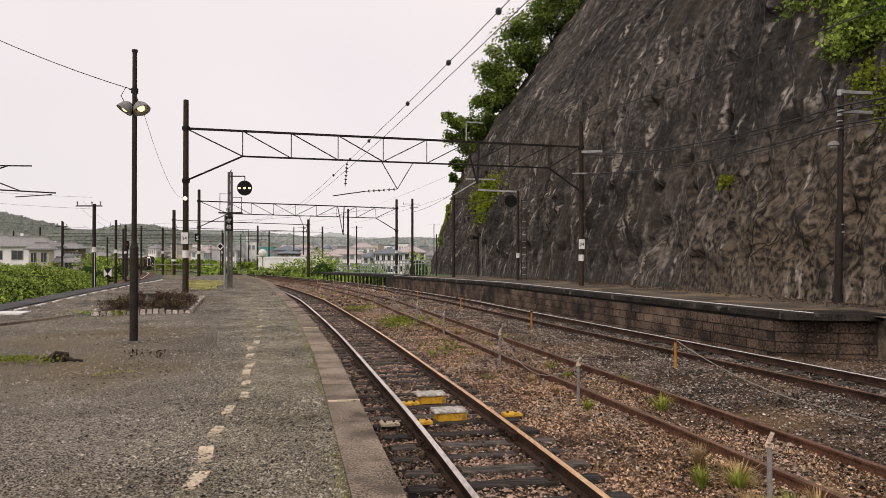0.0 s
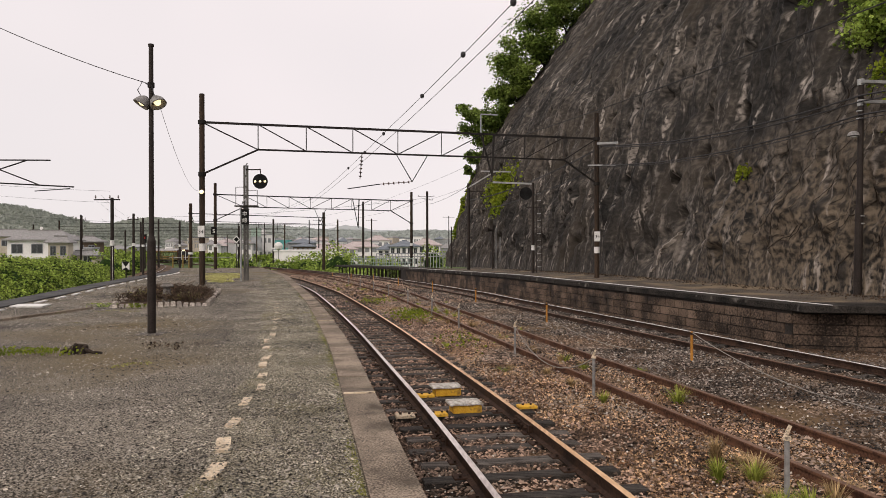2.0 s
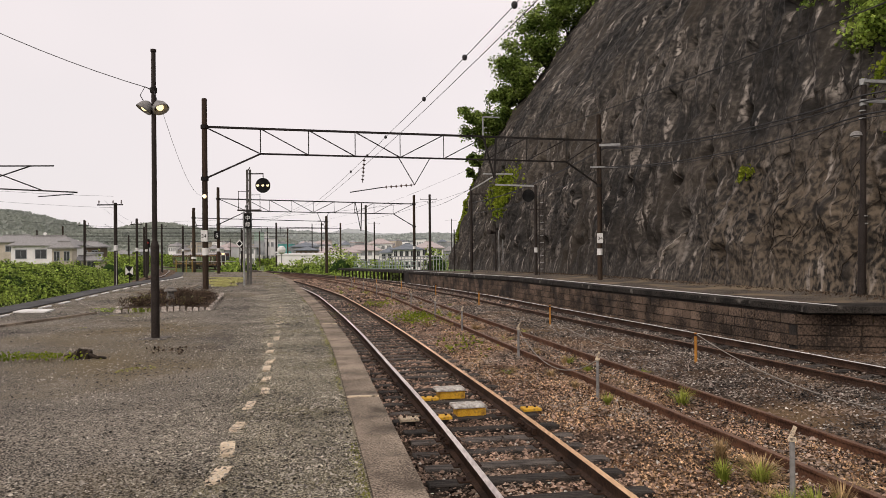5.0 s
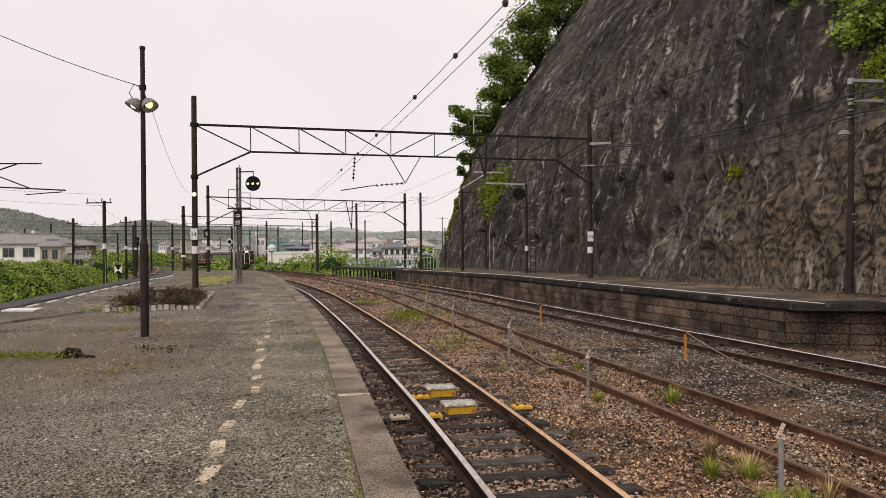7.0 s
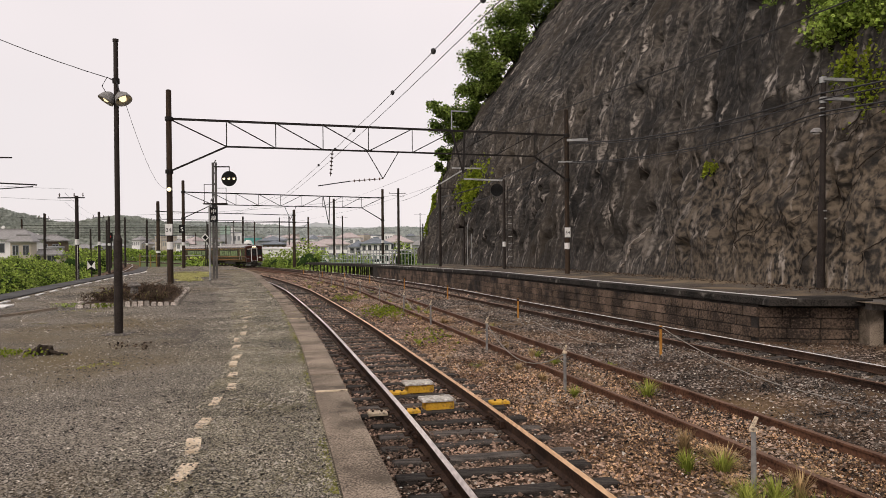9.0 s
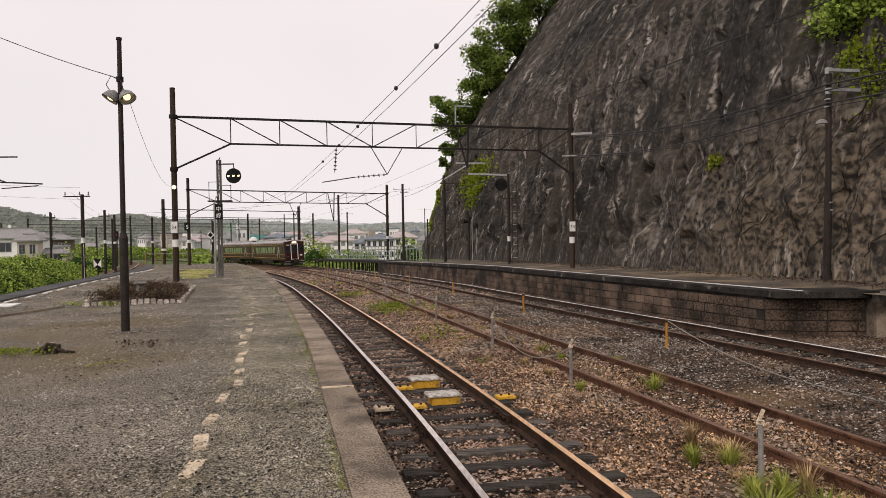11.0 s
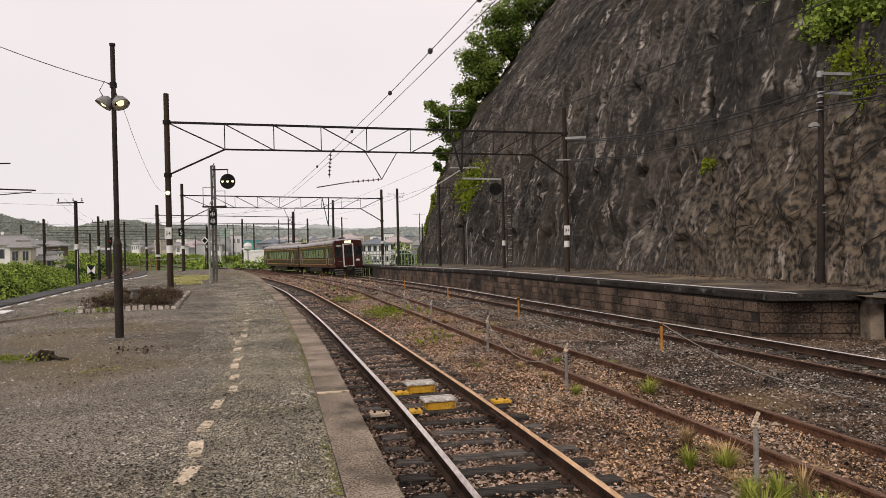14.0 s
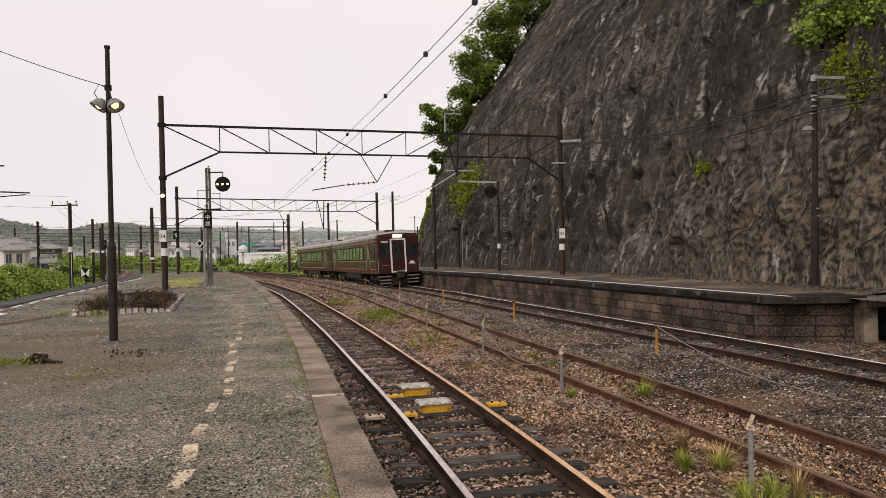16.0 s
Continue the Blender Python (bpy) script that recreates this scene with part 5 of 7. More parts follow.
def build_poles():
    # right-hand pole with two arms at the cliff foot
    x, y = 10.49, 19.2
    th = thing("utility_pole", "tall dark pole with grey cable arms at the cliff foot", "utility pole", "line poles")
    part("pole", Shape().rod((x - 0.02, y, -0.2), (x + 0.05, y, 2.45), 0.1, 0.1, 14).rod((x + 0.05, y, 2.4), (x + 0.1, y, 5.8), 0.078, 0.07, 14), "pole", th)
    for z, L in ((5.72, 0.78), (5.2, 0.8)):
        part("arm", Shape().beam((x + 0.05, y - 0.09, z), (x + 0.1 + L, y - 0.05, z - 0.02), 0.09, 0.08), "galv", th, "grey steel cable arm")
    for z in (5.64, 5.1):
        part("clamp", Shape().rod((x + 0.09, y, z), (x + 0.09, y, z + 0.16), 0.09, n=12), "galv", th)
    for z in (2.0, 2.2, 4.75, 4.95):
        part("band", Shape().rod((x + 0.06, y, z), (x + 0.06, y, z + 0.03), 0.105 if z < 2.4 else 0.084, n=12), "galv", th)
    part("lamp_hood", Shape().lathe(x - 0.16, y - 0.1, [(0.05, 4.42), (0.12, 4.38), (0.15, 4.30), (0.13, 4.30), (0.05, 4.36)], 14), "enamel", th, "small grey lamp hood")
    part("lamp_tube", Shape().tube([(x - 0.16 + 0.07 * math.cos(a), y - 0.1 + 0.07 * math.sin(a), 4.27) for a in np.linspace(0, 6.28, 10)], 0.018, 6), "white", th, "white ring lamp")
    crossarm_pole("dark pole with crossarms and cables beyond the platform", -4.62, 109.0, -1.5, 9.9, 0.2, ((9.1, -1.4, 1.1), (8.6, -0.4, 0.9)))
    # bracket lamp pole at the far end of the cliff
    x, y = 0.8, 54.0
    th = thing("utility_pole", "dark pole with a long grey lamp bracket by the cliff", "utility pole", "line poles")
    part("pole", Shape().rod((x, y, -0.6), (x, y, 6.2), 0.12, 0.1, 12), "pole", th)
    part("crossarm", Shape().beam((x - 0.3, y, 5.6), (x + 1.1, y, 5.6), 0.08, 0.08), "pole", th)
    th2 = thing("bracket_lamp", "long grey fluorescent lamp on a slanted bracket", "lamp")
    part("bracket", Shape().beam((x, y - 0.1, 5.9), (x + 1.9, y - 0.5, 7.0), 0.07, 0.09), "galv", th2)
    part("lamp_housing", Shape().beam((x + 0.9, y - 0.5, 7.05), (x + 3.1, y - 0.5, 7.0), 0.12, 0.1), "galv", th2)
    for xx, yy, zt, r in ((2.6, 54, 3.2, 0.07), (2.85, 54, 2.9, 0.03), (3.15, 54, 2.2, 0.03), (-0.55, 62, 3.2, 0.05)):
        th = thing("post", "thin dark post at the cliff foot", "post", "thin posts")
        part("post", Shape().rod((xx, yy, float(fall(yy)) - 0.2), (xx, yy, zt), r, r, 8), "pole" if r > 0.04 else "galv", th)
    th = thing("loudspeaker", "small dark horn loudspeaker on a post", "loudspeaker")
    part("horn", Shape().rod((2.6, 53.9, 2.7), (2.1, 53.5, 2.75), 0.06, 0.2, 12), "pole", th)
    # left-hand poles
    th = crossarm_pole("dark pole with insulator crossarm beside the vines", -18.09, 37.5, -0.8, 4.04, 0.1, ((3.95, -0.9, 0.45),))
    bands(th, -18.09, 37.5, 1.55, 0.1)
    part("white_strip", Shape().rod((-18.02, 37.4, -0.8), (-18.02, 37.4, 1.5), 0.012, n=8), "white", th, "thin white strip along the pole")
    th = thing("marker_sign", "black and white bow-tie marker sign on a post", "railway sign")
    x, y = -21.3, 46.0
    part("post", Shape().rod((x, y, -1.0), (x, y, 0.6), 0.04, n=8), "pole", th)
    part("board", Shape().box(x - 0.235, x + 0.235, y - 0.05, y, 0.0, 0.56), "black", th)
    for s in (-1, 1):
        part("white_triangle", Shape().faces([(x + s * 0.245, y - 0.055, 0.0), (x + s * 0.245, y - 0.055, 0.55), (x, y - 0.055, 0.2), (x + s * 0.245, y - 0.05, 0.0), (x + s * 0.245, y - 0.05, 0.55), (x, y - 0.05, 0.2)], [(0, 1, 2), (3, 5, 4), (0, 3, 4, 1), (1, 4, 5, 2), (2, 5, 3, 0)]), "white", th)
    # cantilever arms of a catenary pole further left
    th = thing("catenary_pole", "catenary pole with cantilever arms beside the vine bank", "catenary pole", "line poles")
    x, y, z = -26.5, 36.0, 5.6
    part("pole", Shape().rod((x, y, -1.2), (x, y, 6.5), 0.13, 0.11, 12), "pole", th)
    part("cantilever", Shape().rod((x, y, 5.9), (x + 6.0, y, 5.85), 0.035, n=8).rod((x, y, 4.9), (x + 7.2, y, 4.5), 0.035, n=8).rod((x + 1.5, y, 4.8), (x + 4.8, y, 5.85), 0.035, n=8).rod((x + 2.2, y, 5.85), (x + 5.4, y, 4.62), 0.03, n=8).rod((x + 5.2, y, 4.3), (x + 7.0, y, 4.42), 0.025, n=8), "truss", th)
    for px, yt, d, r in ((205, 390, 62, 0.12), (222, 398, 90, 0.16), (218, 405, 112, 0.16), (288, 404, 88, 0.14), (456, 400, 150, 0.22), (110, 392, 70, 0.11), (393, 408, 86, 0.08), (395, 412, 170, 0.2), (430, 408, 260, 0.16), (440, 408, 240, 0.16), (520, 402, 230, 0.18), (537, 400, 210, 0.2), (616, 370, 130, 0.22), (631, 400, 190, 0.2), (768, 396, 260, 0.16), (190, 420, 150, 0.2), (250, 400, 130, 0.18)):
        x, zt = (px - 784) / 1280 * d, 1.4 + (452 - yt) / 1280 * d
        zb = float(fall(d)) - 1.3
        th = crossarm_pole("distant dark line pole", x, d, zb, zt, r, ((zt - 0.5, -d * 0.008, d * 0.008),) if px in (110, 631, 537, 768, 430, 440, 205, 250) else ())
        if px in (288, 456, 205, 393, 222):
            bands(th, x, d, 1.0 + (0.6 if d < 100 else 0.2), r)
    th = thing("diamond_sign", "small white diamond sign on a dark post", "railway sign")
    x, y = -26.3, 85.5
    part("diamond", Shape().faces([(x, y - 0.1, 2.0), (x + 0.45, y - 0.1, 2.45), (x, y - 0.1, 2.9), (x - 0.45, y - 0.1, 2.45), (x, y - 0.06, 2.0), (x + 0.45, y - 0.06, 2.45), (x, y - 0.06, 2.9), (x - 0.45, y - 0.06, 2.45)], [(0, 1, 2, 3), (7, 6, 5, 4), (0, 4, 5, 1), (1, 5, 6, 2), (2, 6, 7, 3), (3, 7, 4, 0)]), "white", th)
    part("post", Shape().rod((x, y, -2.3), (x, y, 2.9), 0.05, n=8), "pole", th)
    part("inner_diamond", Shape().faces([(x, y - 0.115, 2.15), (x + 0.3, y - 0.115, 2.45), (x, y - 0.115, 2.75), (x - 0.3, y - 0.115, 2.45), (x, y - 0.105, 2.45)], [(0, 1, 2, 3), (0, 4, 1), (1, 4, 2), (2, 4, 3), (3, 4, 0)]), "black", th)
    th = thing("signal_mast", "far signal with a small red light", "railway signal")
    part("mast", Shape().rod((-44.5, 102, -1.5), (-44.5, 102, 3.4), 0.1, n=8), "pole", th)
    part("head", Shape().box(-44.75, -44.25, 101.8, 102, 2.2, 3.4), "black", th)
    part("lens", Shape().rod((-44.5, 101.8, 2.9), (-44.5, 101.75, 2.9), 0.14, n=10), "red", th)


build_portals()
build_wires()
build_lamp_post()
build_signals()
build_poles()


# ---- the train ----
CAR_L, CAR_W = 19.6, 1.36


def car_section():
    return [(-CAR_W, 0.82), (-CAR_W - 0.01, 1.3), (-CAR_W, 3.06), (-CAR_W + 0.07, 3.24), (CAR_W - 0.07, 3.24), (CAR_W, 3.06), (CAR_W + 0.01, 1.3), (CAR_W, 0.82)]


def build_car(label, lead):
    car = thing("railcar", label, "railcar", "cars of the train")
    sec = car_section()
    k = len(sec)
    sh = Shape()
    ends = (-CAR_L / 2, -CAR_L / 2 + 0.12, CAR_L / 2 - 0.28, CAR_L / 2 - 0.08, CAR_L / 2)
    scl = (0.97, 1.0, 1.0, 0.975, 0.93) if lead else (0.97, 1.0, 1.0, 1.0, 0.97)
    V = [(x * s, y, z) for y, s in zip(ends, scl) for x, z in sec]
    F = [(i * k + j, i * k + (j + 1) % k, (i + 1) * k + (j + 1) % k, (i + 1) * k + j) for i in range(4) for j in range(k)]
    F += [tuple(range(k - 1, -1, -1)), tuple(range(4 * k, 5 * k))]
    sh.faces(V, F)
    part("body", sh, "maroon", car, "dark maroon painted body")
    # curved grey roof
    prof = [(-CAR_W + 0.03, 3.17), (-CAR_W + 0.08, 3.26), (-1.05, 3.36), (-0.5, 3.43), (0, 3.45), (0.5, 3.43), (1.05, 3.36), (CAR_W - 0.08, 3.26), (CAR_W - 0.03, 3.17), (0, 3.1)]
    n = len(prof)
    yy = (-CAR_L / 2 + 0.05, CAR_L / 2 - 0.75)
    sh = Shape().faces([(x, y, z) for y in yy for x, z in prof], [(j, (j + 1) % n, n + (j + 1) % n, n + j) for j in range(n)] + [tuple(range(n - 1, -1, -1)), tuple(range(n, 2 * n))])
    part("roof", sh, "car_roof", car, "pale grey rounded roof")
    y0, y1 = CAR_L / 2 - 0.75, CAR_L / 2 - 0.02
    sh = Shape().faces([(x * (1.0 if y == y0 else 0.95), y, z if y == y0 else 3.0 + (z - 3.0) * 0.72) for y in (y0, y1) for x, z in prof], [(j, (j + 1) % n, n + (j + 1) % n, n + j) for j in range(n)] + [tuple(range(n - 1, -1, -1)), tuple(range(n, 2 * n))])
    part("roof_end", sh, "maroon" if lead else "car_roof", car)
    for y, L in ((-5.5, 2.4), (0.4, 2.6), (4.6, 1.2)):
        part("roof_unit", Shape().chamfer(-0.7, 0.7, y - L / 2, y + L / 2, 3.4, 3.68, 0.08), "car_roof", car, "grey ventilation unit")
    for y in (-8.2, 7.4):
        part("exhaust", Shape().chamfer(-0.25, 0.25, y - 0.3, y + 0.3, 3.4, 3.6, 0.05), "car_under", car)
    for s in (-1, 1):
        X = s * (CAR_W + 0.006)
        # gutters and stripes
        for z, h, m in ((2.86, 0.035, "gold"), (1.62, 0.03, "gold"), (1.10, 0.03, "gold")):
            part("stripe", Shape().box(min(X, X + s * 0.012), max(X, X + s * 0.012), -CAR_L / 2 + 0.15, CAR_L / 2 - 0.4, z, z + h), m, car)
        for i in range(8):
            y = -5.3 + i * 1.42
            w = part("window", Shape().box(min(X, X + s * 0.016), max(X, X + s * 0.016), y - 0.66, y + 0.66, 1.70, 2.64), "black", car, "dark framed side window")
            part("pane", Shape().box(min(X + s * 0.016, X + s * 0.022), max(X + s * 0.016, X + s * 0.022), y - 0.56, y + 0.56, 1.76, 2.58), "car_glass", w, "window pane with painted green reflection")
        for i in range(9):
            y = -7.0 + i * 1.75
            part("vent_slot", Shape().box(min(X, X + s * 0.014), max(X, X + s * 0.014), y - 0.35, y + 0.35, 3.0, 3.045), "car_roof", car)
        for y in (-8.1, 7.0):
            d = part("door", Shape().box(min(X, X + s * 0.014), max(X, X + s * 0.014), y - 0.5, y + 0.5, 0.95, 2.78), "maroon", car)
            part("door_window", Shape().box(min(X + s * 0.014, X + s * 0.02), max(X + s * 0.014, X + s * 0.02), y - 0.3, y + 0.3, 1.75, 2.6), "car_glass", d)
            for q in (-0.54, 0.54):
                part("grab_rail", Shape().rod((X + s * 0.03, y + q, 1.1), (X + s * 0.03, y + q, 2.3), 0.015, n=6), "galv", d)
        part("side_cab_window", Shape().box(min(X, X + s * 0.016), max(X, X + s * 0.016), 8.35, 9.15, 1.75, 2.6), "cab_glass", car)
        part("skirt", Shape().box(min(s * 1.2, s * 1.3), max(s * 1.2, s * 1.3), -3.2, 3.4, 0.42, 0.85), "car_under", car)
    # equipment and bogies
    for y, L in ((-2.4, 1.5), (-0.4, 1.8), (2.2, 2.0)):
        part("equipment_box", Shape().chamfer(-1.15, 1.15, y - L / 2, y + L / 2, 0.35, 0.84, 0.05), "car_under", car)
    for y in (-6.9, 6.9):
        bg_ = part("bogie", Shape().box(-1.0, -0.85, y - 1.5, y + 1.5, 0.38, 0.62).box(0.85, 1.0, y - 1.5, y + 1.5, 0.38, 0.62).box(-0.9, 0.9, y - 0.25, y + 0.25, 0.45, 0.8), "car_under", car)
        for q in (-1.05, 1.05):
            for s in (-1, 1):
                part("wheel", Shape().rod((s * 0.53, y + q, 0.43), (s * 0.66, y + q, 0.43), 0.43, 0.41, 20), "rust", bg_)
        for s in (-1, 1):
            part("spring", Shape().rod((s * 0.95, y, 0.5), (s * 0.95, y, 0.9), 0.22, 0.2, 12), "car_under", bg_)
    f = CAR_L / 2
    if lead:
        # front end: framed gangway door, windscreens, lamps
        dr = part("front_door", Shape().box(-0.40, 0.40, f - 0.05, f + 0.03, 0.95, 2.88), "maroon", car)
        for a in ((-0.49, -0.40, 0.9, 2.96), (0.40, 0.49, 0.9, 2.96), (-0.49, 0.49, 2.88, 2.97), (-0.49, 0.49, 0.88, 0.96)):
            part("door_frame", Shape().box(a[0], a[1], f - 0.02, f + 0.07, a[2], a[3]), "white", dr, "white door surround")
        part("door_window", Shape().box(-0.29, 0.29, f + 0.03, f + 0.036, 1.72, 2.72), "cab_glass", dr)
        for s in (-1, 1):
            part("windscreen", Shape().box(min(s * 0.56, s * 1.2), max(s * 0.56, s * 1.2), f - 0.02, f + 0.015, 1.78, 2.66), "cab_glass", car, "dark windscreen")
            part("wiper", Shape().rod((s * 0.65, f + 0.03, 1.8), (s * 0.95, f + 0.03, 2.3), 0.012, n=6), "black", car)
            part("step", Shape().box(min(s * 0.55, s * 1.3), max(s * 0.55, s * 1.3), f - 0.3, f + 0.12, 0.62, 0.68).box(min(s * 0.55, s * 1.25), max(s * 0.55, s * 1.25), f - 0.3, f + 0.1, 0.4, 0.46).box(min(s * 0.55, s * 1.2), max(s * 0.55, s * 1.2), f - 0.3, f + 0.1, 0.2, 0.26), "enamel", car, "grey steel step")
            part("handrail", Shape().rod((s * 1.3, f + 0.05, 0.9), (s * 1.3, f + 0.05, 1.75), 0.018, n=6).rod((s * 0.6, f + 0.05, 1.35), (s * 1.05, f + 0.05, 1.35), 0.012, n=6), "galv", car)
            part("tail_lamp", Shape().rod((s * 1.0, f - 0.02, 1.15), (s * 1.0, f + 0.03, 1.15), 0.07, n=12), "glass_dark", car)
            part("jumper_hose", Shape().tube([(s * 0.35, f, 0.85), (s * 0.42, f + 0.15, 0.6), (s * 0.3, f + 0.12, 0.5)], 0.03, 6), "black", car)
        part("headlamp_panel", Shape().chamfer(-0.42, 0.42, f - 0.3, f + 0.03, 3.0, 3.3, 0.04), "maroon", car)
        for s in (-0.155, 0.155):
            part("headlamp", Shape().chamfer(s - 0.145, s + 0.145, f + 0.02, f + 0.05, 3.03, 3.24, 0.02), "lit", car, "lit warm headlamp")
        part("destination_panel", Shape().box(0.62, 1.05, f - 0.03, f + 0.012, 2.74, 2.86), "lid", car)
        part("logo_mark", Shape().hexa([(-1.04, f, 1.38), (-0.68, f, 1.38), (-0.68, f + 0.012, 1.38), (-1.04, f + 0.012, 1.38), (-0.98, f, 1.54), (-0.74, f, 1.54), (-0.74, f + 0.012, 1.54), (-0.98, f + 0.012, 1.54)]), "white", car, "plain white emblem")
        part("coupler", Shape().box(-0.16, 0.16, f - 0.4, f + 0.35, 0.62, 0.88).box(-0.24, 0.24, f + 0.2, f + 0.42, 0.56, 0.94), "car_under", car)
        part("plough", Shape().hexa([(-1.15, f - 0.35, 0.12), (1.15, f - 0.35, 0.12), (1.15, f - 0.25, 0.12), (-1.15, f - 0.25, 0.12), (-1.15, f - 0.25, 0.6), (1.15, f - 0.25, 0.6), (1.15, f - 0.15, 0.6), (-1.15, f - 0.15, 0.6)]), "car_under", car)
    else:
        part("gangway", Shape().box(-0.5, 0.5, f - 0.02, f + 0.4, 0.95, 2.95), "black", car, "dark gangway bellows")
    return car


# ---- small things between the tracks ----
def ground_z(y):
    return float(fall(y)) - 0.95


def build_track_things():
    # yellow point machines with white lids
    for x, y in ((-0.18, 11.35), (0.10, 10.15)):
        th = thing("point_machine", "yellow track box with a worn white lid", "track box", "yellow track boxes", at=(x, y, -0.9), rz=13)
        part("case", Shape().chamfer(-0.20, 0.20, -0.14, 0.14, 0.0, 0.115, 0.012), "yellow", th)
        part("lid", Shape().chamfer(-0.25, 0.22, -0.16, 0.18, 0.12, 0.15, 0.012), "lid", th, "worn white lid")
        for k in range(4):
            part("rib", Shape().box(-0.16 + k * 0.1, -0.13 + k * 0.1, -0.152, -0.138, 0.01, 0.10), "yellow", th)
    for x, y, m in ((-0.72, 9.75, "paint_worn"), (0.98, 10.35, "yellow"), (-0.28, 9.85, "yellow"), (-0.50, 11.1, "yellow")):
        th = thing("track_plate", "bolted flat plate on a sleeper", "track plate", "bolted plates", at=(x, y, -0.885), rz=13)
        part("plate", Shape().chamfer(-0.13, 0.13, -0.09, 0.09, 0, 0.04, 0.01), m, th)
        for s in (-0.06, 0.06):
            part("bolt", Shape().rod((s, 0, 0.03), (s, 0, 0.06), 0.018, n=8), "rust", th)
    # rail joints
    for sx in (-0.567, 0.567):
        y = 8.55 if sx < 0 else 9.15
        x = float(T1(y)) + sx
        th = thing("rail_joint", "bolted rust-dark rail joint bars", "rail joint", at=(x, y, -0.89), rz=12)
        part("joint_bar", Shape().box(-0.05, 0.05, -0.3, 0.3, 0.03, 0.11), "rust", th)
        for q in (-0.2, -0.07, 0.07, 0.2):
            part("bolt", Shape().rod((-0.09, q, 0.07), (0.09, q, 0.07), 0.022, n=8), "rust", th)
    # low stakes carrying a rope beside the siding: (x, y, height, kind)
    grey = [(2.95, 6.55), (2.12, 11.35), (1.24, 15.8), (0.02, 20.8), (-0.9, 25.0), (-2.05, 29.6), (-3.3, 34.3), (-4.6, 39.3), (-6.0, 44.3), (-7.5, 49.5)]
    tops = []
    for x, y in grey:
        th = thing("rope_stake", "grey steel stake with a bent pale tip", "stake", "rope stakes")
        z = ground_z(y)
        h = 0.62
        part("stake", Shape().rod((x, y, z - 0.2), (x, y, z + h), 0.026, 0.024, 8), "enamel", th)
        part("cap", Shape().rod((x, y, z + h), (x, y, z + h + 0.03), 0.04, 0.036, 8).beam((x - 0.02, y, z + h + 0.02), (x + 0.03, y, z + h + 0.13), 0.028, 0.025), "paint_worn", th, "pale rope holder")
        tops.append((x, y, z + h))
    orange = [(4.75, 14.8), (2.75, 22.5), (0.75, 30.5), (-1.35, 38.5), (-3.9, 47.2), (-6.5, 55.5), (-9.4, 63.5), (-12.5, 72)]
    otops = []
    for x, y in orange:
        th = thing("rope_stake", "thin faded orange stake holding a rope", "stake", "rope stakes")
        z = ground_z(y) + 0.02
        part("stake", Shape().rod((x, y, z - 0.2), (x, y, z + 0.62), 0.03, 0.028, 8), "orange_post", th)
        part("collar", Shape().rod((x, y, z + 0.55), (x, y, z + 0.6), 0.042, n=8), "rust", th)
        otops.append((x, y, z + 0.6))
    rp = thing("rope", "slack pale rope between the stakes", "rope", "ropes")
    for p, q, s in [(tops[2], tops[1], 0.45)] + [(a, b, 0.35) for a, b in zip(tops[3:], tops[4:])]:
        pts = [Vector(p).lerp(Vector(q), k / 12) for k in range(13)]
        for k, v in enumerate(pts):
            v.z = max(ground_z(v.y) + 0.02, v.z - s * 4 * (k / 12) * (1 - k / 12))
        part("strand", Shape().tube(pts, 0.009, 5), "rope", rp)
    rp = thing("rope", "slack pale rope fallen along the ballast", "rope", "ropes")
    for p, q, s in ((otops[0], (6.2, 9.5, ground_z(10) + 0.05), 0.25), ((2.8, 19.6, ground_z(20) + 0.25), (3.9, 16.0, ground_z(16) + 0.1), 0.1)):
        pts = [Vector(p).lerp(Vector(q), k / 12) for k in range(13)]
        for k, v in enumerate(pts):
            v.z = max(ground_z(v.y) + 0.03, v.z - s * 4 * (k / 12) * (1 - k / 12))
        part("strand", Shape().tube(pts, 0.009, 5), "rope", rp)
    for a, b in zip(otops[3:], otops[4:]):
        pts = [Vector(a).lerp(Vector(b), k / 10) - Vector((0, 0, 0.4 * 4 * (k / 10) * (1 - k / 10))) for k in range(11)]
        part("strand", Shape().tube(pts, 0.009, 5), "rope", rp)
    # grass tufts: (x, y, height, spread, colour)
    tufts = [(3.3, 10.95, 0.34, 0.28, "grass"), (2.95, 7.25, 0.28, 0.2, "grass"), (2.6, 7.3, 0.3, 0.18, "grass"), (2.72, 5.9, 0.34, 0.35, "grass"), (3.1, 5.7, 0.4, 0.3, "grass"),
             (0.75, 5.2, 0.15, 0.2, "grass"), (2.2, 11.0, 0.22, 0.15, "grass"), (3.05, 7.45, 0.3, 0.25, "grass_dry"), (1.9, 12.2, 0.2, 0.15, "grass_dry"), (2.8, 7.9, 0.4, 0.15, "grass_dry"), (2.80, 6.35, 0.30, 0.2, "grass"), (3.05, 6.3, 0.34, 0.22, "grass"), (3.3, 6.4, 0.4, 0.15, "grass_dry")]
    for k in range(9):
        tufts.append((random.uniform(2.3, 3.7), random.uniform(5.4, 8.2), random.uniform(0.08, 0.2), random.uniform(0.12, 0.3), "grass_dry"))
    for k in range(70):
        y = 13 + 40 * random.random() ** 1.2
        x = float(T1(y)) + 1.1 + (float(T2(y)) - float(T1(y)) - 1.0) * random.random()
        tufts.append((x, y, random.uniform(0.1, 0.3), random.uniform(0.1, 0.35), random.choice(("grass", "grass_dry", "grass_dry"))))
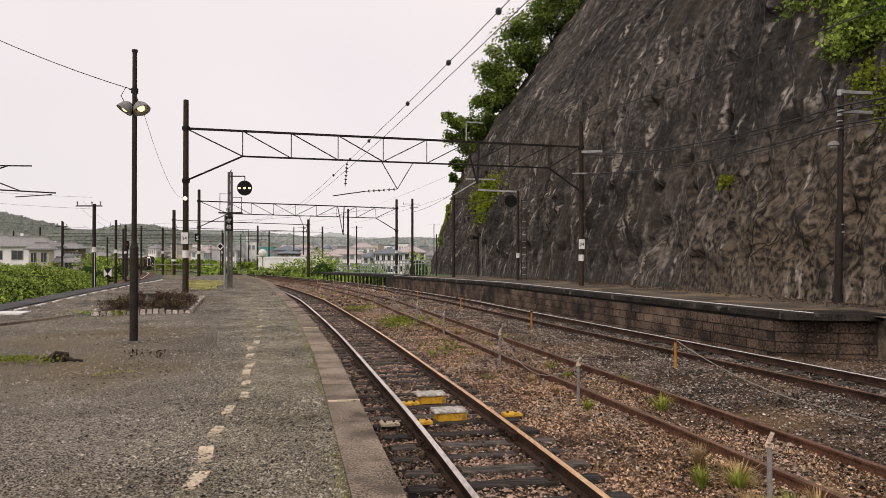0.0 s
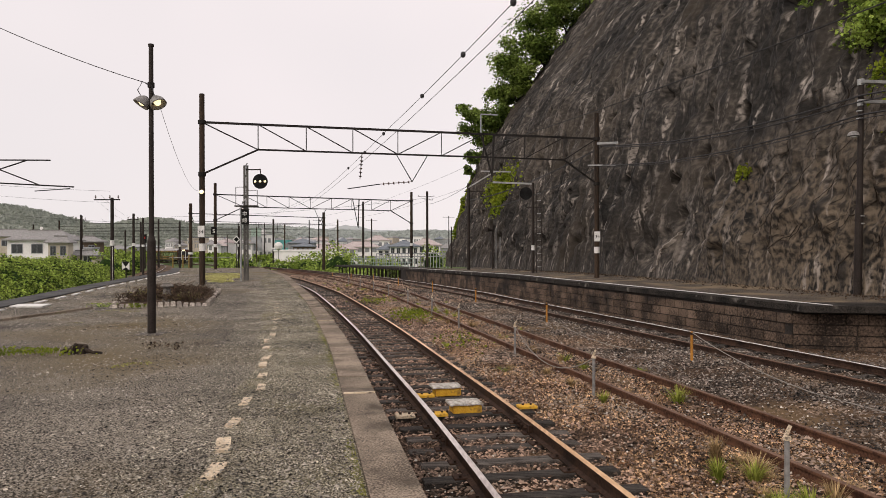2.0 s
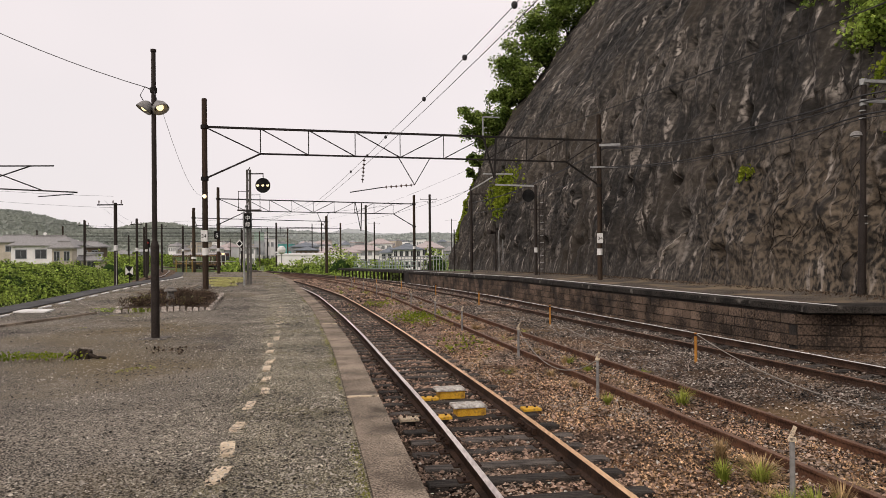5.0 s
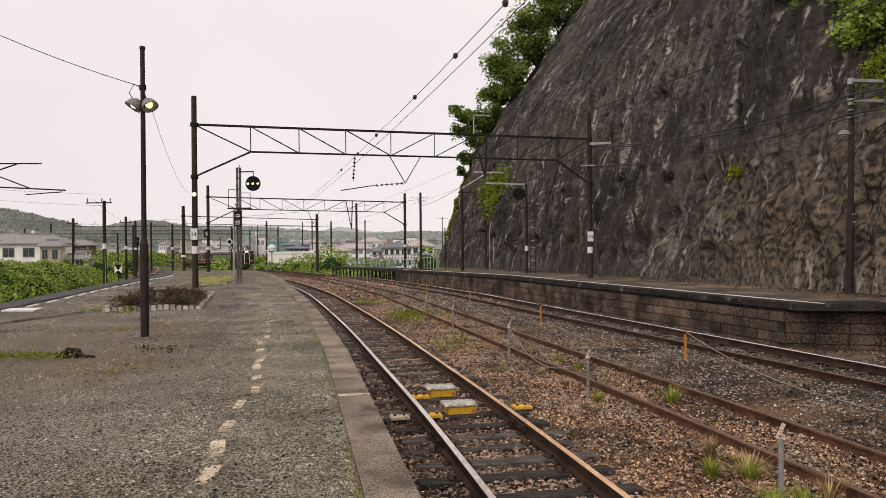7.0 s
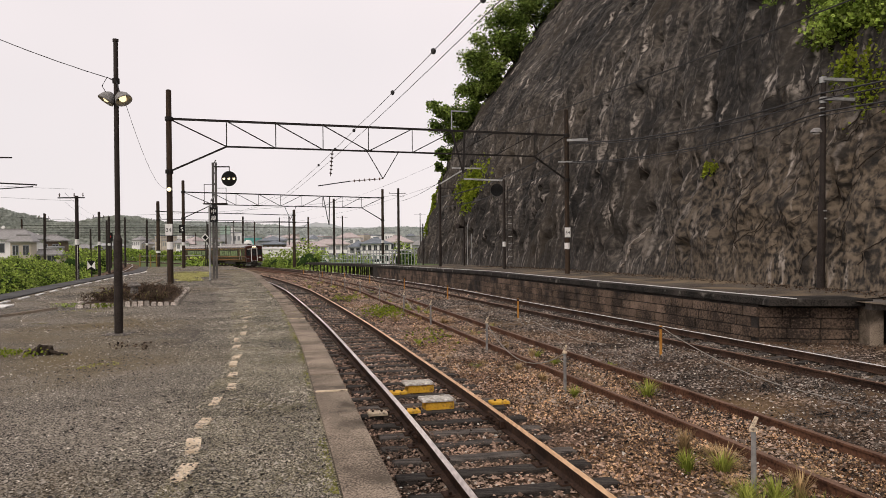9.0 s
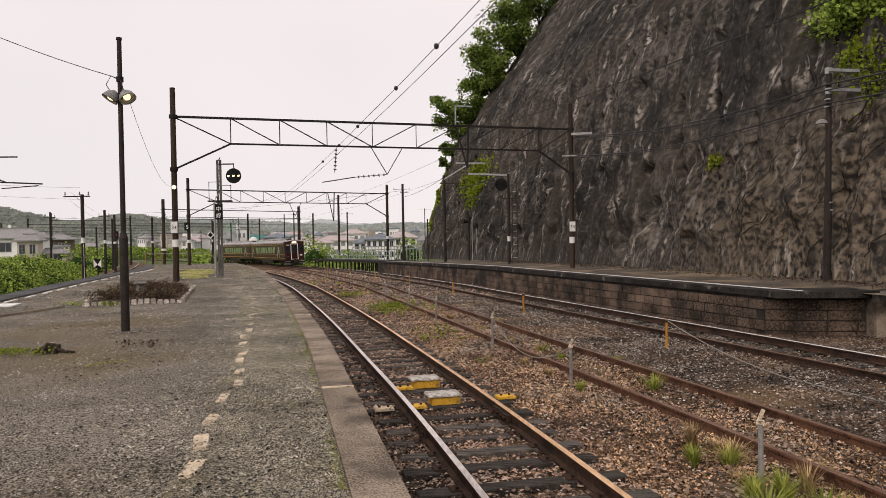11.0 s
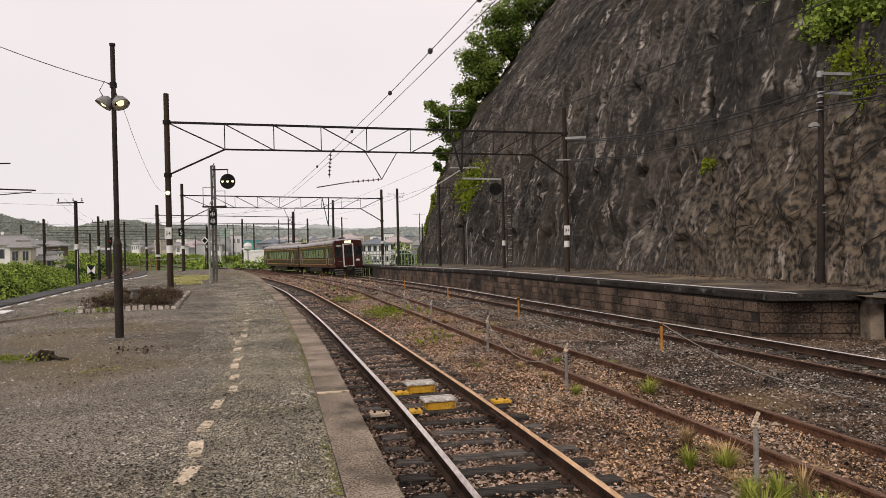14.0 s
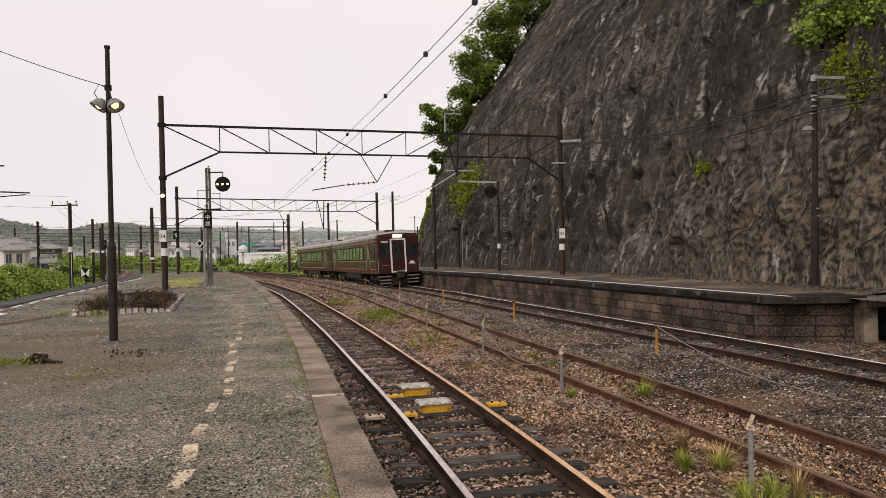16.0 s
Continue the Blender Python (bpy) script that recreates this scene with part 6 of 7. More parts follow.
    for k in range(26):
        y = 6 + 30 * random.random()
        x = float(T2(y)) + random.uniform(-0.9, 1.3)
        tufts.append((x, y, random.uniform(0.06, 0.2), random.uniform(0.1, 0.25), random.choice(("grass", "grass_dry"))))
    for x, y, h, s, m in tufts:
        th = blades("grass_tuft", x, y, ground_z(y), 110 if y < 14 else 60, h, s, m)
        tagged(th, "tuft of %s grass in the ballast" % ("green" if m == "grass" else "dry straw"), "grass tuft", "grass tufts")
    for x, y, n in ((-1.7, 25.2, 500), (-1.3, 24.2, 260), (-3.6, 31, 240), (0.1, 18.0, 120)):
        p = np.stack([x + 0.7 * RNG.normal(size=n) * 0.5, y + 0.9 * RNG.normal(size=n), ground_z(y) + 0.16 * RNG.random(n)], -1)
        tagged(leaves("weed_clump", p, 0.07, "leaf_yellow"), "low yellow-green weeds in the ballast", "weeds", kind="stuff")


# ---- things on the platform ----
def build_platform_things():
    # flower bed with stone edging
    A, B, C, D_ = Vector((-8.15, 16.85, 0)), Vector((-6.1, 17.5, 0)), Vector((-7.6, 22.9, 0)), Vector((-9.6, 22.4, 0))
    bed = thing("flower_bed", "stone-edged flower bed with dry brown shrubs", "flower bed")
    me = [Shape().chamfer(-0.055, 0.055, -0.045, 0.045, -0.05, 0.085 + 0.02 * k, 0.02).mesh("edging_stone", "stone") for k in range(3)]
    for p, q in ((A, B), (B, C), (C, D_), (D_, A)):
        n = int((q - p).length / 0.14)
        for k in range(n):
            c = p.lerp(q, (k + 0.5) / n)
            ob = part("edging_stone", random.choice(me), "stone", bed)
            ob.matrix_world = Matrix.Translation(c) @ pose(0, 0, random.uniform(-0.02, 0.01), random.uniform(-5, 5), random.uniform(-5, 5), math.degrees(math.atan2(q.y - p.y, q.x - p.x)) + random.uniform(-6, 6))
    X, Y = np.meshgrid(np.linspace(0, 1, 20), np.linspace(0, 1, 20))
    P = (np.array(A)[None, None] * ((1 - X) * (1 - Y))[..., None] + np.array(B)[None, None] * (X * (1 - Y))[..., None] + np.array(C)[None, None] * (X * Y)[..., None] + np.array(D_)[None, None] * ((1 - X) * Y)[..., None])
    grid("bed_soil", P[..., 0], P[..., 1], 0.02 + 0.05 * fbm(X * 6, Y * 6), "leaf_dry", bed)
    for k in range(40):
        u, v = 0.17 + 0.66 * random.random(), 0.1 + 0.8 * random.random()
        c = A * (1 - u) * (1 - v) + B * u * (1 - v) + C * u * v + D_ * (1 - u) * v
        th = thing("dry_shrub", "small dry brown shrub in the flower bed", "shrub", "shrubs in the bed")
        n = 420
        r = 0.3
        p = RNG.normal(size=(n, 3)) * np.array((r, r, 0.08)) * 0.7 + np.array((c.x, c.y, 0.19))
        tagged(leaves("foliage", p, 0.036, "leaf_dry" if k % 20 else "moss", th), kind="stuff")
        sh = Shape()
        for q in range(9):
            a = random.uniform(0, 6.28)
            sh.rod((c.x, c.y, 0.08), (c.x + 0.22 * math.cos(a), c.y + 0.22 * math.sin(a), random.uniform(0.2, 0.4)), 0.006, 0.003, 5)
        part("stem", sh, "leaf_dry", th)
    th = thing("stone_lantern", "low mushroom-shaped stone post in the flower bed", "garden stone")
    part("stem", Shape().lathe(-7.42, 18.3, [(0.11, 0.0), (0.10, 0.30), (0.085, 0.34), (0.085, 0.41)], 16), "lantern_stone", th)
    part("cap", Shape().lathe(-7.42, 18.3, [(0.08, 0.40), (0.155, 0.415), (0.165, 0.45), (0.14, 0.475), (0.10, 0.48), (0.10, 0.515), (0.03, 0.53)], 20), "lantern_stone", th)
    # low kerb lines across the far platform
    kerb = thing("kerb", "low earth-covered kerb line across the platform", "kerb", kind="structure")
    for p, q in (((-9.4, 23.2), (-11.2, 30.5)), ((-8.5, 16.6), (-8.9, 13.4))):
        part("kerb_run", Shape().hexa([(p[0] - 0.06, p[1], -0.05), (p[0] + 0.06, p[1], -0.05), (q[0] + 0.06, q[1], -0.05), (q[0] - 0.06, q[1], -0.05), (p[0] - 0.04, p[1], 0.045), (p[0] + 0.04, p[1], 0.045), (q[0] + 0.04, q[1], 0.045), (q[0] - 0.04, q[1], 0.045)]), "coping", kerb)
    # old stump with weeds
    th = thing("tree_stump", "low dark rotten tree stump on the platform", "tree stump")
    sh = Shape()
    n = 14
    V = []
    for r, z in ((0.12, -0.02), (0.10, 0.04), (0.095, 0.09), (0.075, 0.12), (0.04, 0.09)):
        V += [(-5.05 + (r + random.uniform(-0.025, 0.025)) * math.cos(6.283 * i / n), 9.55 + (r + random.uniform(-0.025, 0.025)) * math.sin(6.283 * i / n), z + random.uniform(-0.015, 0.025) * (z > 0)) for i in range(n)]
    sh.faces(V, [(k * n + i, k * n + (i + 1) % n, k * n + n + (i + 1) % n, k * n + n + i) for k in range(4) for i in range(n)] + [tuple(range(4 * n, 5 * n))])
    part("stump", sh, "bark", th)
    part("root", Shape().tube([(-4.95, 9.5, 0.06), (-4.82, 9.45, 0.03), (-4.72, 9.5, 0.01)], 0.022, 6).tube([(-5.15, 9.6, 0.06), (-5.35, 9.65, 0.01)], 0.03, 6), "bark", th)
    for x, y, m, nn, sx in ((-5.45, 9.35, "leaf_yellow", 260, 0.24), (-5.9, 9.3, "leaf_yellow", 120, 0.15), (-4.25, 9.95, "leaf_dry", 26, 0.05), (-4.0, 9.85, "leaf_dry", 14, 0.2), (-3.85, 9.8, "leaf_dry", 26, 0.04), (-5.6, 6.4, "moss", 90, 0.25), (-7.5, 16.8, "leaf_yellow", 160, 0.14), (-8.4, 16.9, "leaf", 160, 0.16)):
        p = np.stack([x + sx * RNG.normal(size=nn), y + 0.08 * RNG.normal(size=nn), 0.02 + 0.09 * RNG.random(nn)], -1)
        tagged(leaves("weed_clump", p, 0.035, m), "small weeds growing through the platform gravel", "weeds", kind="stuff")


CAR_A = build_car("maroon diesel railcar with lit headlamps leading the train", True)
CAR_B = build_car("maroon diesel railcar trailing behind the first", False)
build_track_things()
build_platform_things()


# ---- vegetation ----
def build_tree(x, y, z, h, r, n, mats="leaf_tree", label="leafy broadleaf tree on the cliff top, some added unseen for shade", lean=(0, 0), size=0.4):
    th = thing("tree", label, "tree", "trees")
    sh = Shape()
    top = Vector((x + lean[0], y + lean[1], z + h * 0.75))
    mid = Vector((x + lean[0] * 0.4, y + lean[1] * 0.4, z + h * 0.4))
    sh.rod((x, y, z - 0.5), mid, 0.035 * h, 0.025 * h, 8).rod(mid, top, 0.025 * h, 0.008 * h, 8)
    clumps = []
    for k in range(11):
        a, q = random.uniform(0, 6.28), random.uniform(0.3, 0.95)
        st = mid.lerp(top, max(0, (q - 0.3) / 0.65))
        rr = r * random.uniform(0.45, 1.0) * (1.15 - 0.6 * abs(q - 0.6))
        en = st + Vector((rr * math.cos(a), rr * math.sin(a), random.uniform(-0.05, 0.3) * h * 0.4))
        sh.rod(st, en, 0.010 * h, 0.003 * h, 6)
        clumps += [(en, rr * 0.55), (st.lerp(en, 0.6), rr * 0.5)]
    clumps.append((top, r * 0.55))
    part("trunk", sh, "bark", th)
    P = []
    for c, q in clumps:
        m = int(n / len(clumps))
        v = RNG.normal(size=(m, 3))
        v /= np.linalg.norm(v, axis=1)[:, None]
        v *= (RNG.random(m) ** 0.45)[:, None] * q * (0.8 + 0.5 * RNG.random())
        v[:, 2] *= 0.8
        v *= np.where(RNG.random(m) < 0.18, 1.35, 1.0)[:, None]
        P.append(v + np.array(c))
    leaves("crown", np.concatenate(P), size, mats, th, flat=0.4)
    return th


def build_cliff_trees():
    # crowns along the far rim: bearing, height and radius as seen from the platform
    for px, py, rp in ((947, 30, 46), (907, 45, 44), (887, 90, 46), (927, 85, 40), (867, 120, 36), (893, 140, 40), (877, 168, 38), (852, 176, 26), (862, 208, 30), (842, 225, 24), (820, 222, 32), (797, 208, 25), (792, 236, 20), (826, 254, 24), (810, 284, 16), (803, 310, 10), (967, 0, 44), (997, -30, 50), (1040, -50, 60)):
        d = 74.0
        tx, ty, tz = at_px(px, py, d)
        p = on_cliff(74.6, tz - 1.2)
        h = max(2.2, (tz - p[2]) / 0.75 + 1.6)
        build_tree(p[0] + 0.3, p[1], tz - h * 0.75, h, rp / 1280 * d * 0.92, int(85 * rp), lean=(tx - p[0] - 0.3, ty - p[1]), size=0.25)
    # the last four stand out of view, added to shade the upper rock
    for y, h in ((52, 26.5), (44, 26), (38, 23), (33, 99), (30.5, 99), (28, 99), (26.2, 99)):
        p = on_cliff(y, h)
        build_tree(p[0] + 0.6, p[1], p[2] - 0.5, 8, 3.5, 2200, lean=(-2.2, -0.8))
    # broad overhanging shrubs near the corner of the cliff
    for px, py, d, yb, r, n in ((1500, -12, 24, 24.5, 1.2, 3400), (1480, 2, 24.5, 25, 0.8, 2000), (1562, 25, 22.8, 23.5, 1.6, 4200), (1570, 30, 21.5, 22, 1.7, 4200), (1610, 55, 20.5, 20.5, 1.6, 3200), (1575, 80, 21.8, 22.5, 0.8, 1800), (1660, 20, 19.5, 18.5, 1.8, 2400), (1590, -40, 23, 23, 2.0, 2400)):
        tx, ty, tz = at_px(px, py, d)
        p = on_cliff(yb, 99)
        h = max(2.6, (tz - p[2]) / 0.75 + 1.4)
        # the left shrubs take the darker leaf, standing in for their shade
        build_tree(p[0] + 0.4, p[1], tz - h * 0.75, h, r, int(1.6 * n), "leaf_tree" if px < 1561 else "leaf", "leafy shrub overhanging the cliff edge", lean=(tx - p[0] - 0.4, ty - p[1]), size=0.15)
    # creepers hanging on the face
    def creeper(label, items, mats, size):
        P = []
        for y, h, w, hh, n in items:
            for k in range(n):
                q = on_cliff(y + w * random.gauss(0, 0.4), h + hh * random.gauss(0, 0.4))
                P.append(q + np.array((-0.12 - 0.12 * random.random(), -0.05, random.uniform(-0.1, 0.1))))
        th = thing("creeper", label, "creeper", "creepers")
        leaves("foliage", np.array(P), size, mats, th)
    creeper("yellow-green creeper spilling over the cliff end", [(75, 5.2, 1.5, 2.2, 700), (74.5, 3.6, 1.2, 1.2, 350), (75.5, 7.5, 1.0, 1.6, 350)], "leaf_yellow", 0.32)
    creeper("yellow-green creeper patch on the rock", [(61, 6.6, 5.5, 1.7, 1700), (60, 5.2, 2.4, 1.3, 450)], "leaf_yellow", 0.27)
    creeper("small green plant growing on the bare cliff", [(25.2, 4.0, 0.3, 0.3, 110)], "leaf_yellow", 0.14)
    creeper("green creeper hanging below the shrubs", [(20, 6.4, 1.0, 0.8, 420), (19, 5.6, 0.8, 0.9, 260)], "leaf_yellow", 0.12)
    # bare roots and stems over the rock near the corner
    th = thing("bare_stems", "dry bare stems creeping over the rock", "dry creeper")
    for k in range(80):
        y, h = random.uniform(17.0, 23.5), random.uniform(1.6, 6.8)
        pts = []
        for q in range(7):
            p = on_cliff(y, h)
            pts.append((p[0] - 0.05, p[1] - 0.02, p[2]))
            y += random.uniform(0.02, 0.2)
            h -= random.uniform(-0.02, 0.3)
        part("stem", Shape().tube(pts, random.uniform(0.005, 0.015), 4), "bark", th)
    # pale lime streaks
    for y, h, L, w in ((29.2, 2.1, 1.9, 0.10), (29.6, 1.2, 1.0, 0.12), (30.0, 0.55, 0.4, 0.16), (28.3, 3.0, 0.9, 0.05)):
        sh = Shape()
        pts = []
        for q in range(9):
            p = on_cliff(y + 0.35 * q / 8 * L * 0.8, h - L * 0.5 * q / 8)
            a = w * (0.4 + 0.6 * math.sin(3.0 * (q + 0.5) / 9)) * random.uniform(0.5, 1.2)
            pts.append((p, a))
        o = np.array((-0.05, -0.02, 0))
        V = [tuple(w) for p, a in pts for w in (p + o + (0, -a, 0), p + o + (0, a, 0), p + (0.2, a, 0), p + (0.2, -a, 0))]
        n = len(pts)
        sh.faces(V, [(4 * i + j, 4 * i + (j + 1) % 4, 4 * i + 4 + (j + 1) % 4, 4 * i + 4 + j) for i in range(n - 1) for j in range(4)] + [(0, 3, 2, 1), (4 * n - 4, 4 * n - 3, 4 * n - 2, 4 * n - 1)])
        tagged(part("lime_streak", sh, "cliff_pale"), "pale lime streak running down the rock", "mineral streak", "mineral streaks")


def build_hedge():
    # vine-covered bank beyond the left track
    ys = np.arange(4, 66, 0.5)
    us = np.linspace(0, 1, 40)
    x0 = LEFT(ys) - 3.4
    X = x0[:, None] - us[None] * 16
    Y = np.repeat(ys[:, None], 40, 1)
    H = np.interp(us, [0, 0.06, 0.2, 0.5, 1], [-1.2, -0.15, 0.55, 1.0, 0.9])[None] - 0.016 * np.maximum(0, Y - 26) + 1.5 * (fbm(X * 0.4, Y * 0.4) - 0.5) + 0.5 * (fbm(X * 1.5, Y * 1.5, 3) - 0.5) * np.clip(us / 0.1, 0, 1)[None] + fall(Y) * 0.9
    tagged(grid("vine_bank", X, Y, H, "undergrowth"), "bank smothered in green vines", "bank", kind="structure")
    n = 120000
    iy, iu = RNG.random(n) ** 1.0 * (len(ys) - 1.01), RNG.random(n) ** 1.35 * 38.9
    a, b = iy.astype(int), iu.astype(int)
    fy, fu = (iy - a), (iu - b)
    g = lambda Q: Q[a, b] * (1 - fy) * (1 - fu) + Q[a + 1, b] * fy * (1 - fu) + Q[a, b + 1] * (1 - fy) * fu + Q[a + 1, b + 1] * fy * fu
    P = np.stack([g(X), g(Y), g(H) + 0.04 + 0.42 * RNG.random(n) ** 1.5 * (0.1 + 1.4 * vnoise(g(X) * 1.9, g(Y) * 1.9) ** 1.5)], -1)
    tagged(leaves("vine_leaves", P, 0.13, "leaf", flat=0.4), "dense bright green vine leaves", "vines", kind="stuff")
    # left track seen curving away beyond the platform end
    TL = curve([(-10, -11.5), (20, -14.2), (42, -19.7), (61, -26.6), (80, -35.0), (110, -46), (150, -62), (205, -92)])
    build_track("left", TL, -0.9, 0.0, ("rail_dull", "steel_top"), "sleeper", 0.65, "curved track beyond the island platform", 20, 180, 90)
    X2 = TL(np.arange(10, 180, 2.0))[:, None] + np.linspace(-2, 2, 6)[None]
    Y2 = np.repeat(np.arange(10, 180, 2.0)[:, None], 6, 1)
    tagged(grid("left_trackbed", X2, Y2, fall(Y2) - 1.05, "soil"), "ballasted bed of the left track", "trackbed", kind="structure")


def bush_row(label, items, mats="leaf", size=0.4):
    for x, y, z, rx, ry, h, n in items:
        th = thing("bush", label, "bush", "bushes")
        v = RNG.normal(size=(n, 3))
        v /= np.linalg.norm(v, axis=1)[:, None]
        lump = 0.65 + 0.7 * vnoise(v[:, 0] * 2.2 + x, v[:, 2] * 2.2 + v[:, 1] * 1.7 + y)
        v *= (0.75 + 0.25 * RNG.random(n))[:, None] * lump[:, None]
        P = v * np.array((rx, ry, h)) + np.array((x, y, z))
        P[:, 2] = np.maximum(P[:, 2], z - 0.1)
        leaves("foliage", P, size, mats, th, flat=0.3)
        # dark dome inside the leaves, its colour standing for the bush's inner shade
        k = 10
        A_, B_ = np.meshgrid(np.linspace(0, 2 * np.pi, k), np.linspace(0, 1.5, 6))
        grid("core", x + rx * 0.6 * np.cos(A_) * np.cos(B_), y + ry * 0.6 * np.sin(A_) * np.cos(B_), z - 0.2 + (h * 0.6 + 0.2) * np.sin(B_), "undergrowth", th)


def at_px(px, py, d):
    return (px - 784) / 1280 * d, d, 1.4 + (452 - py) / 1280 * d


def build_bushes():
    it = []
    for px, top, d, w, n in ((366, 474, 88, 2.0, 700), (384, 468, 92, 2.2, 800), (450, 473, 128, 2.0, 600), (475, 472, 126, 2.4, 700), (500, 465, 130, 3.0, 800), (520, 461, 126, 3.2, 900), (545, 456, 122, 3.2, 900), (570, 444, 116, 3.2, 1200), (590, 455, 118, 2.6, 700), (640, 462, 118, 2.8, 800), (662, 462, 122, 2.4, 600), (205, 446, 118, 2.0, 700), (182, 455, 100, 2.4, 800), (405, 460, 160, 3.5, 700), (740, 440, 150, 3.6, 800), (155, 447, 96, 2.2, 500)):
        x, y, z = at_px(px, top, d)
        zb = float(fall(d)) - 1.4
        it.append((x, y, zb, w, w, (z - zb) * 0.95, n))
    bush_row("rounded green bush covered in vines", it)
    # low green strip beyond the platform end
    n = 9000
    y = 76 + 32 * RNG.random(n)
    lo, hi = LEFT(np.minimum(y, 74)) - (y - 74) * 0.45 + 3.5, T1(y) - 2.0
    lo = np.maximum(lo, (345 - 784) / 1280 * y)
    x = lo + (hi - lo) * RNG.random(n)
    P = np.stack([x, y, fall(y) - 1.35 + (0.2 + 0.6 * RNG.random(n)) * vnoise(x * 0.5, y * 0.5) * 1.2], -1)
    tagged(leaves("weeds_strip", P, 0.3, "leaf"), "tall green weeds beyond the platform end", "weeds", kind="stuff")
    # far belt of greenery in front of the town
    n = 14000
    y = 232 + 14 * RNG.random(n)
    x = y * (-0.56 + 0.42 * RNG.random(n))
    top = 1.4 - 0.004 * y + 3.2 * (vnoise(x * 0.11, y * 0.05) - 0.45)
    zb = fall(y) - 2.0
    P = np.stack([x, y, zb + (top - zb) * RNG.random(n) ** 0.6], -1)
    tagged(leaves("far_shrubs", P, 0.7, "leaf", flat=0.3), "belt of green shrubs in front of the town", "shrubs", kind="stuff")
    # scruffy grass verge on the right of the main line far off
    n = 5000
    y = 80 + 50 * RNG.random(n)
    x = T3(y) + 6 + 10 * RNG.random(n)
    P = np.stack([x, y, fall(y) - 1.3 + 1.0 * RNG.random(n) * vnoise(x * 0.4, y * 0.4)], -1)
    tagged(leaves("weeds_strip", P, 0.35, "leaf"), "green weeds beside the deck", "weeds", kind="stuff")
    # pale green fence behind the far deck
    th = thing("fence", "pale green pipe fence behind the far platform", "fence")
    e = lambda y: float(T3(y)) + 5.0
    for a in np.arange(72, 98, 0.9):
        part("post", Shape().rod((e(a), a, float(fall(a))), (e(a), a, float(fall(a)) + 1.05), 0.03, n=6), "fence_green", th)
    for z in (0.95, 0.5, 0.15):
        part("rail", Shape().tube([(e(a), a, float(fall(a)) + z) for a in np.arange(72, 98.5, 2.0)], 0.028, 6), "fence_green", th)
    th = thing("fence", "dark timber fence along the road beyond", "fence")
    for k in range(24):
        x, y, _ = at_px(640 + k * 5.6, 470, 112 + k * 0.4)
        part("post", Shape().beam((x, y, -2.0), (x, y, 0.6), 0.12, 0.12), "wall_grey", th)
    a, b = at_px(640, 470, 112), at_px(770, 470, 121.6)
    for z in (0.5, 0.0):
        part("rail", Shape().beam((a[0], a[1], z), (b[0], b[1], z), 0.1, 0.14), "wall_grey", th)
    # yellow barrier frame by the left track
    th = thing("barrier", "low yellow barrier frame beside the track", "barrier")
    x, y, z = at_px(300, 470, 84)
    part("rail", Shape().beam((x - 2.0, y, 0.35), (x + 5.5, y, 0.35), 0.06, 0.06), "galv", th)
    for q in (-1.6, -0.4, 0.3):
        part("post", Shape().beam((x + q, y, -1.8), (x + q, y, 0.6), 0.12, 0.12), "weathered_post", th)


# ---- houses, town and hills ----
def build_house(label, x, y, z, w, d, h, roof, wall="wall_white", rmat="roof_tile", rows=1, cols=3, rz=0.0, hip=0.6, cat="house", glass="glass_dark"):
    th = thing("house" if cat == "house" else "building", label, cat, "buildings of the town", at=(x, y, z), rz=rz)
    part("wall", Shape().box(-w / 2, w / 2, -d / 2, d / 2, 0, h), wall, th)
    o = 0.5 if roof > 0.6 else 0.15
    W, D2 = w / 2 + o, d / 2 + o
    if roof > 0.6:
        r = max(0.0, w / 2 - d / 2 * hip)
        sh = Shape().faces([(-W, -D2, h - 0.1), (W, -D2, h - 0.1), (W, D2, h - 0.1), (-W, D2, h - 0.1), (-W, -D2, h + 0.08), (W, -D2, h + 0.08), (W, D2, h + 0.08), (-W, D2, h + 0.08), (-r, 0, h + roof), (r, 0, h + roof)],
                           [(3, 2, 1, 0), (0, 1, 5, 4), (1, 2, 6, 5), (2, 3, 7, 6), (3, 0, 4, 7), (4, 5, 9, 8), (5, 6, 9), (6, 7, 8, 9), (7, 4, 8)])
        part("ridge", Shape().beam((-r - 0.1, 0, h + roof + 0.06), (r + 0.1, 0, h + roof + 0.06), 0.3, 0.2), rmat, th)
    else:
        sh = Shape().chamfer(-W, W, -D2, D2, h, h + 0.25 + roof, 0.05)
    part("roof", sh, rmat, th)
    for q in range(rows):
        for c in range(cols):
            cx = -w / 2 + w * (c + 0.5) / cols
            cz = h * (q + (0.74 if rows == 1 else 0.6)) / rows
            ww, wh = min(0.9, w / cols * 0.3), min(0.75, h / rows * 0.27)
            f = part("window", Shape().box(cx - ww, cx + ww, -d / 2 - 0.05, -d / 2 + 0.02, cz - wh, cz + wh), "wall_grey", th)
            part("pane", Shape().box(cx - ww * 0.88, cx - 0.03, -d / 2 - 0.06, -d / 2 - 0.04, cz - wh * 0.86, cz + wh * 0.86), glass, f)
            part("pane", Shape().box(cx + 0.03, cx + ww * 0.88, -d / 2 - 0.06, -d / 2 - 0.04, cz - wh * 0.86, cz + wh * 0.86), glass, f)
    return th


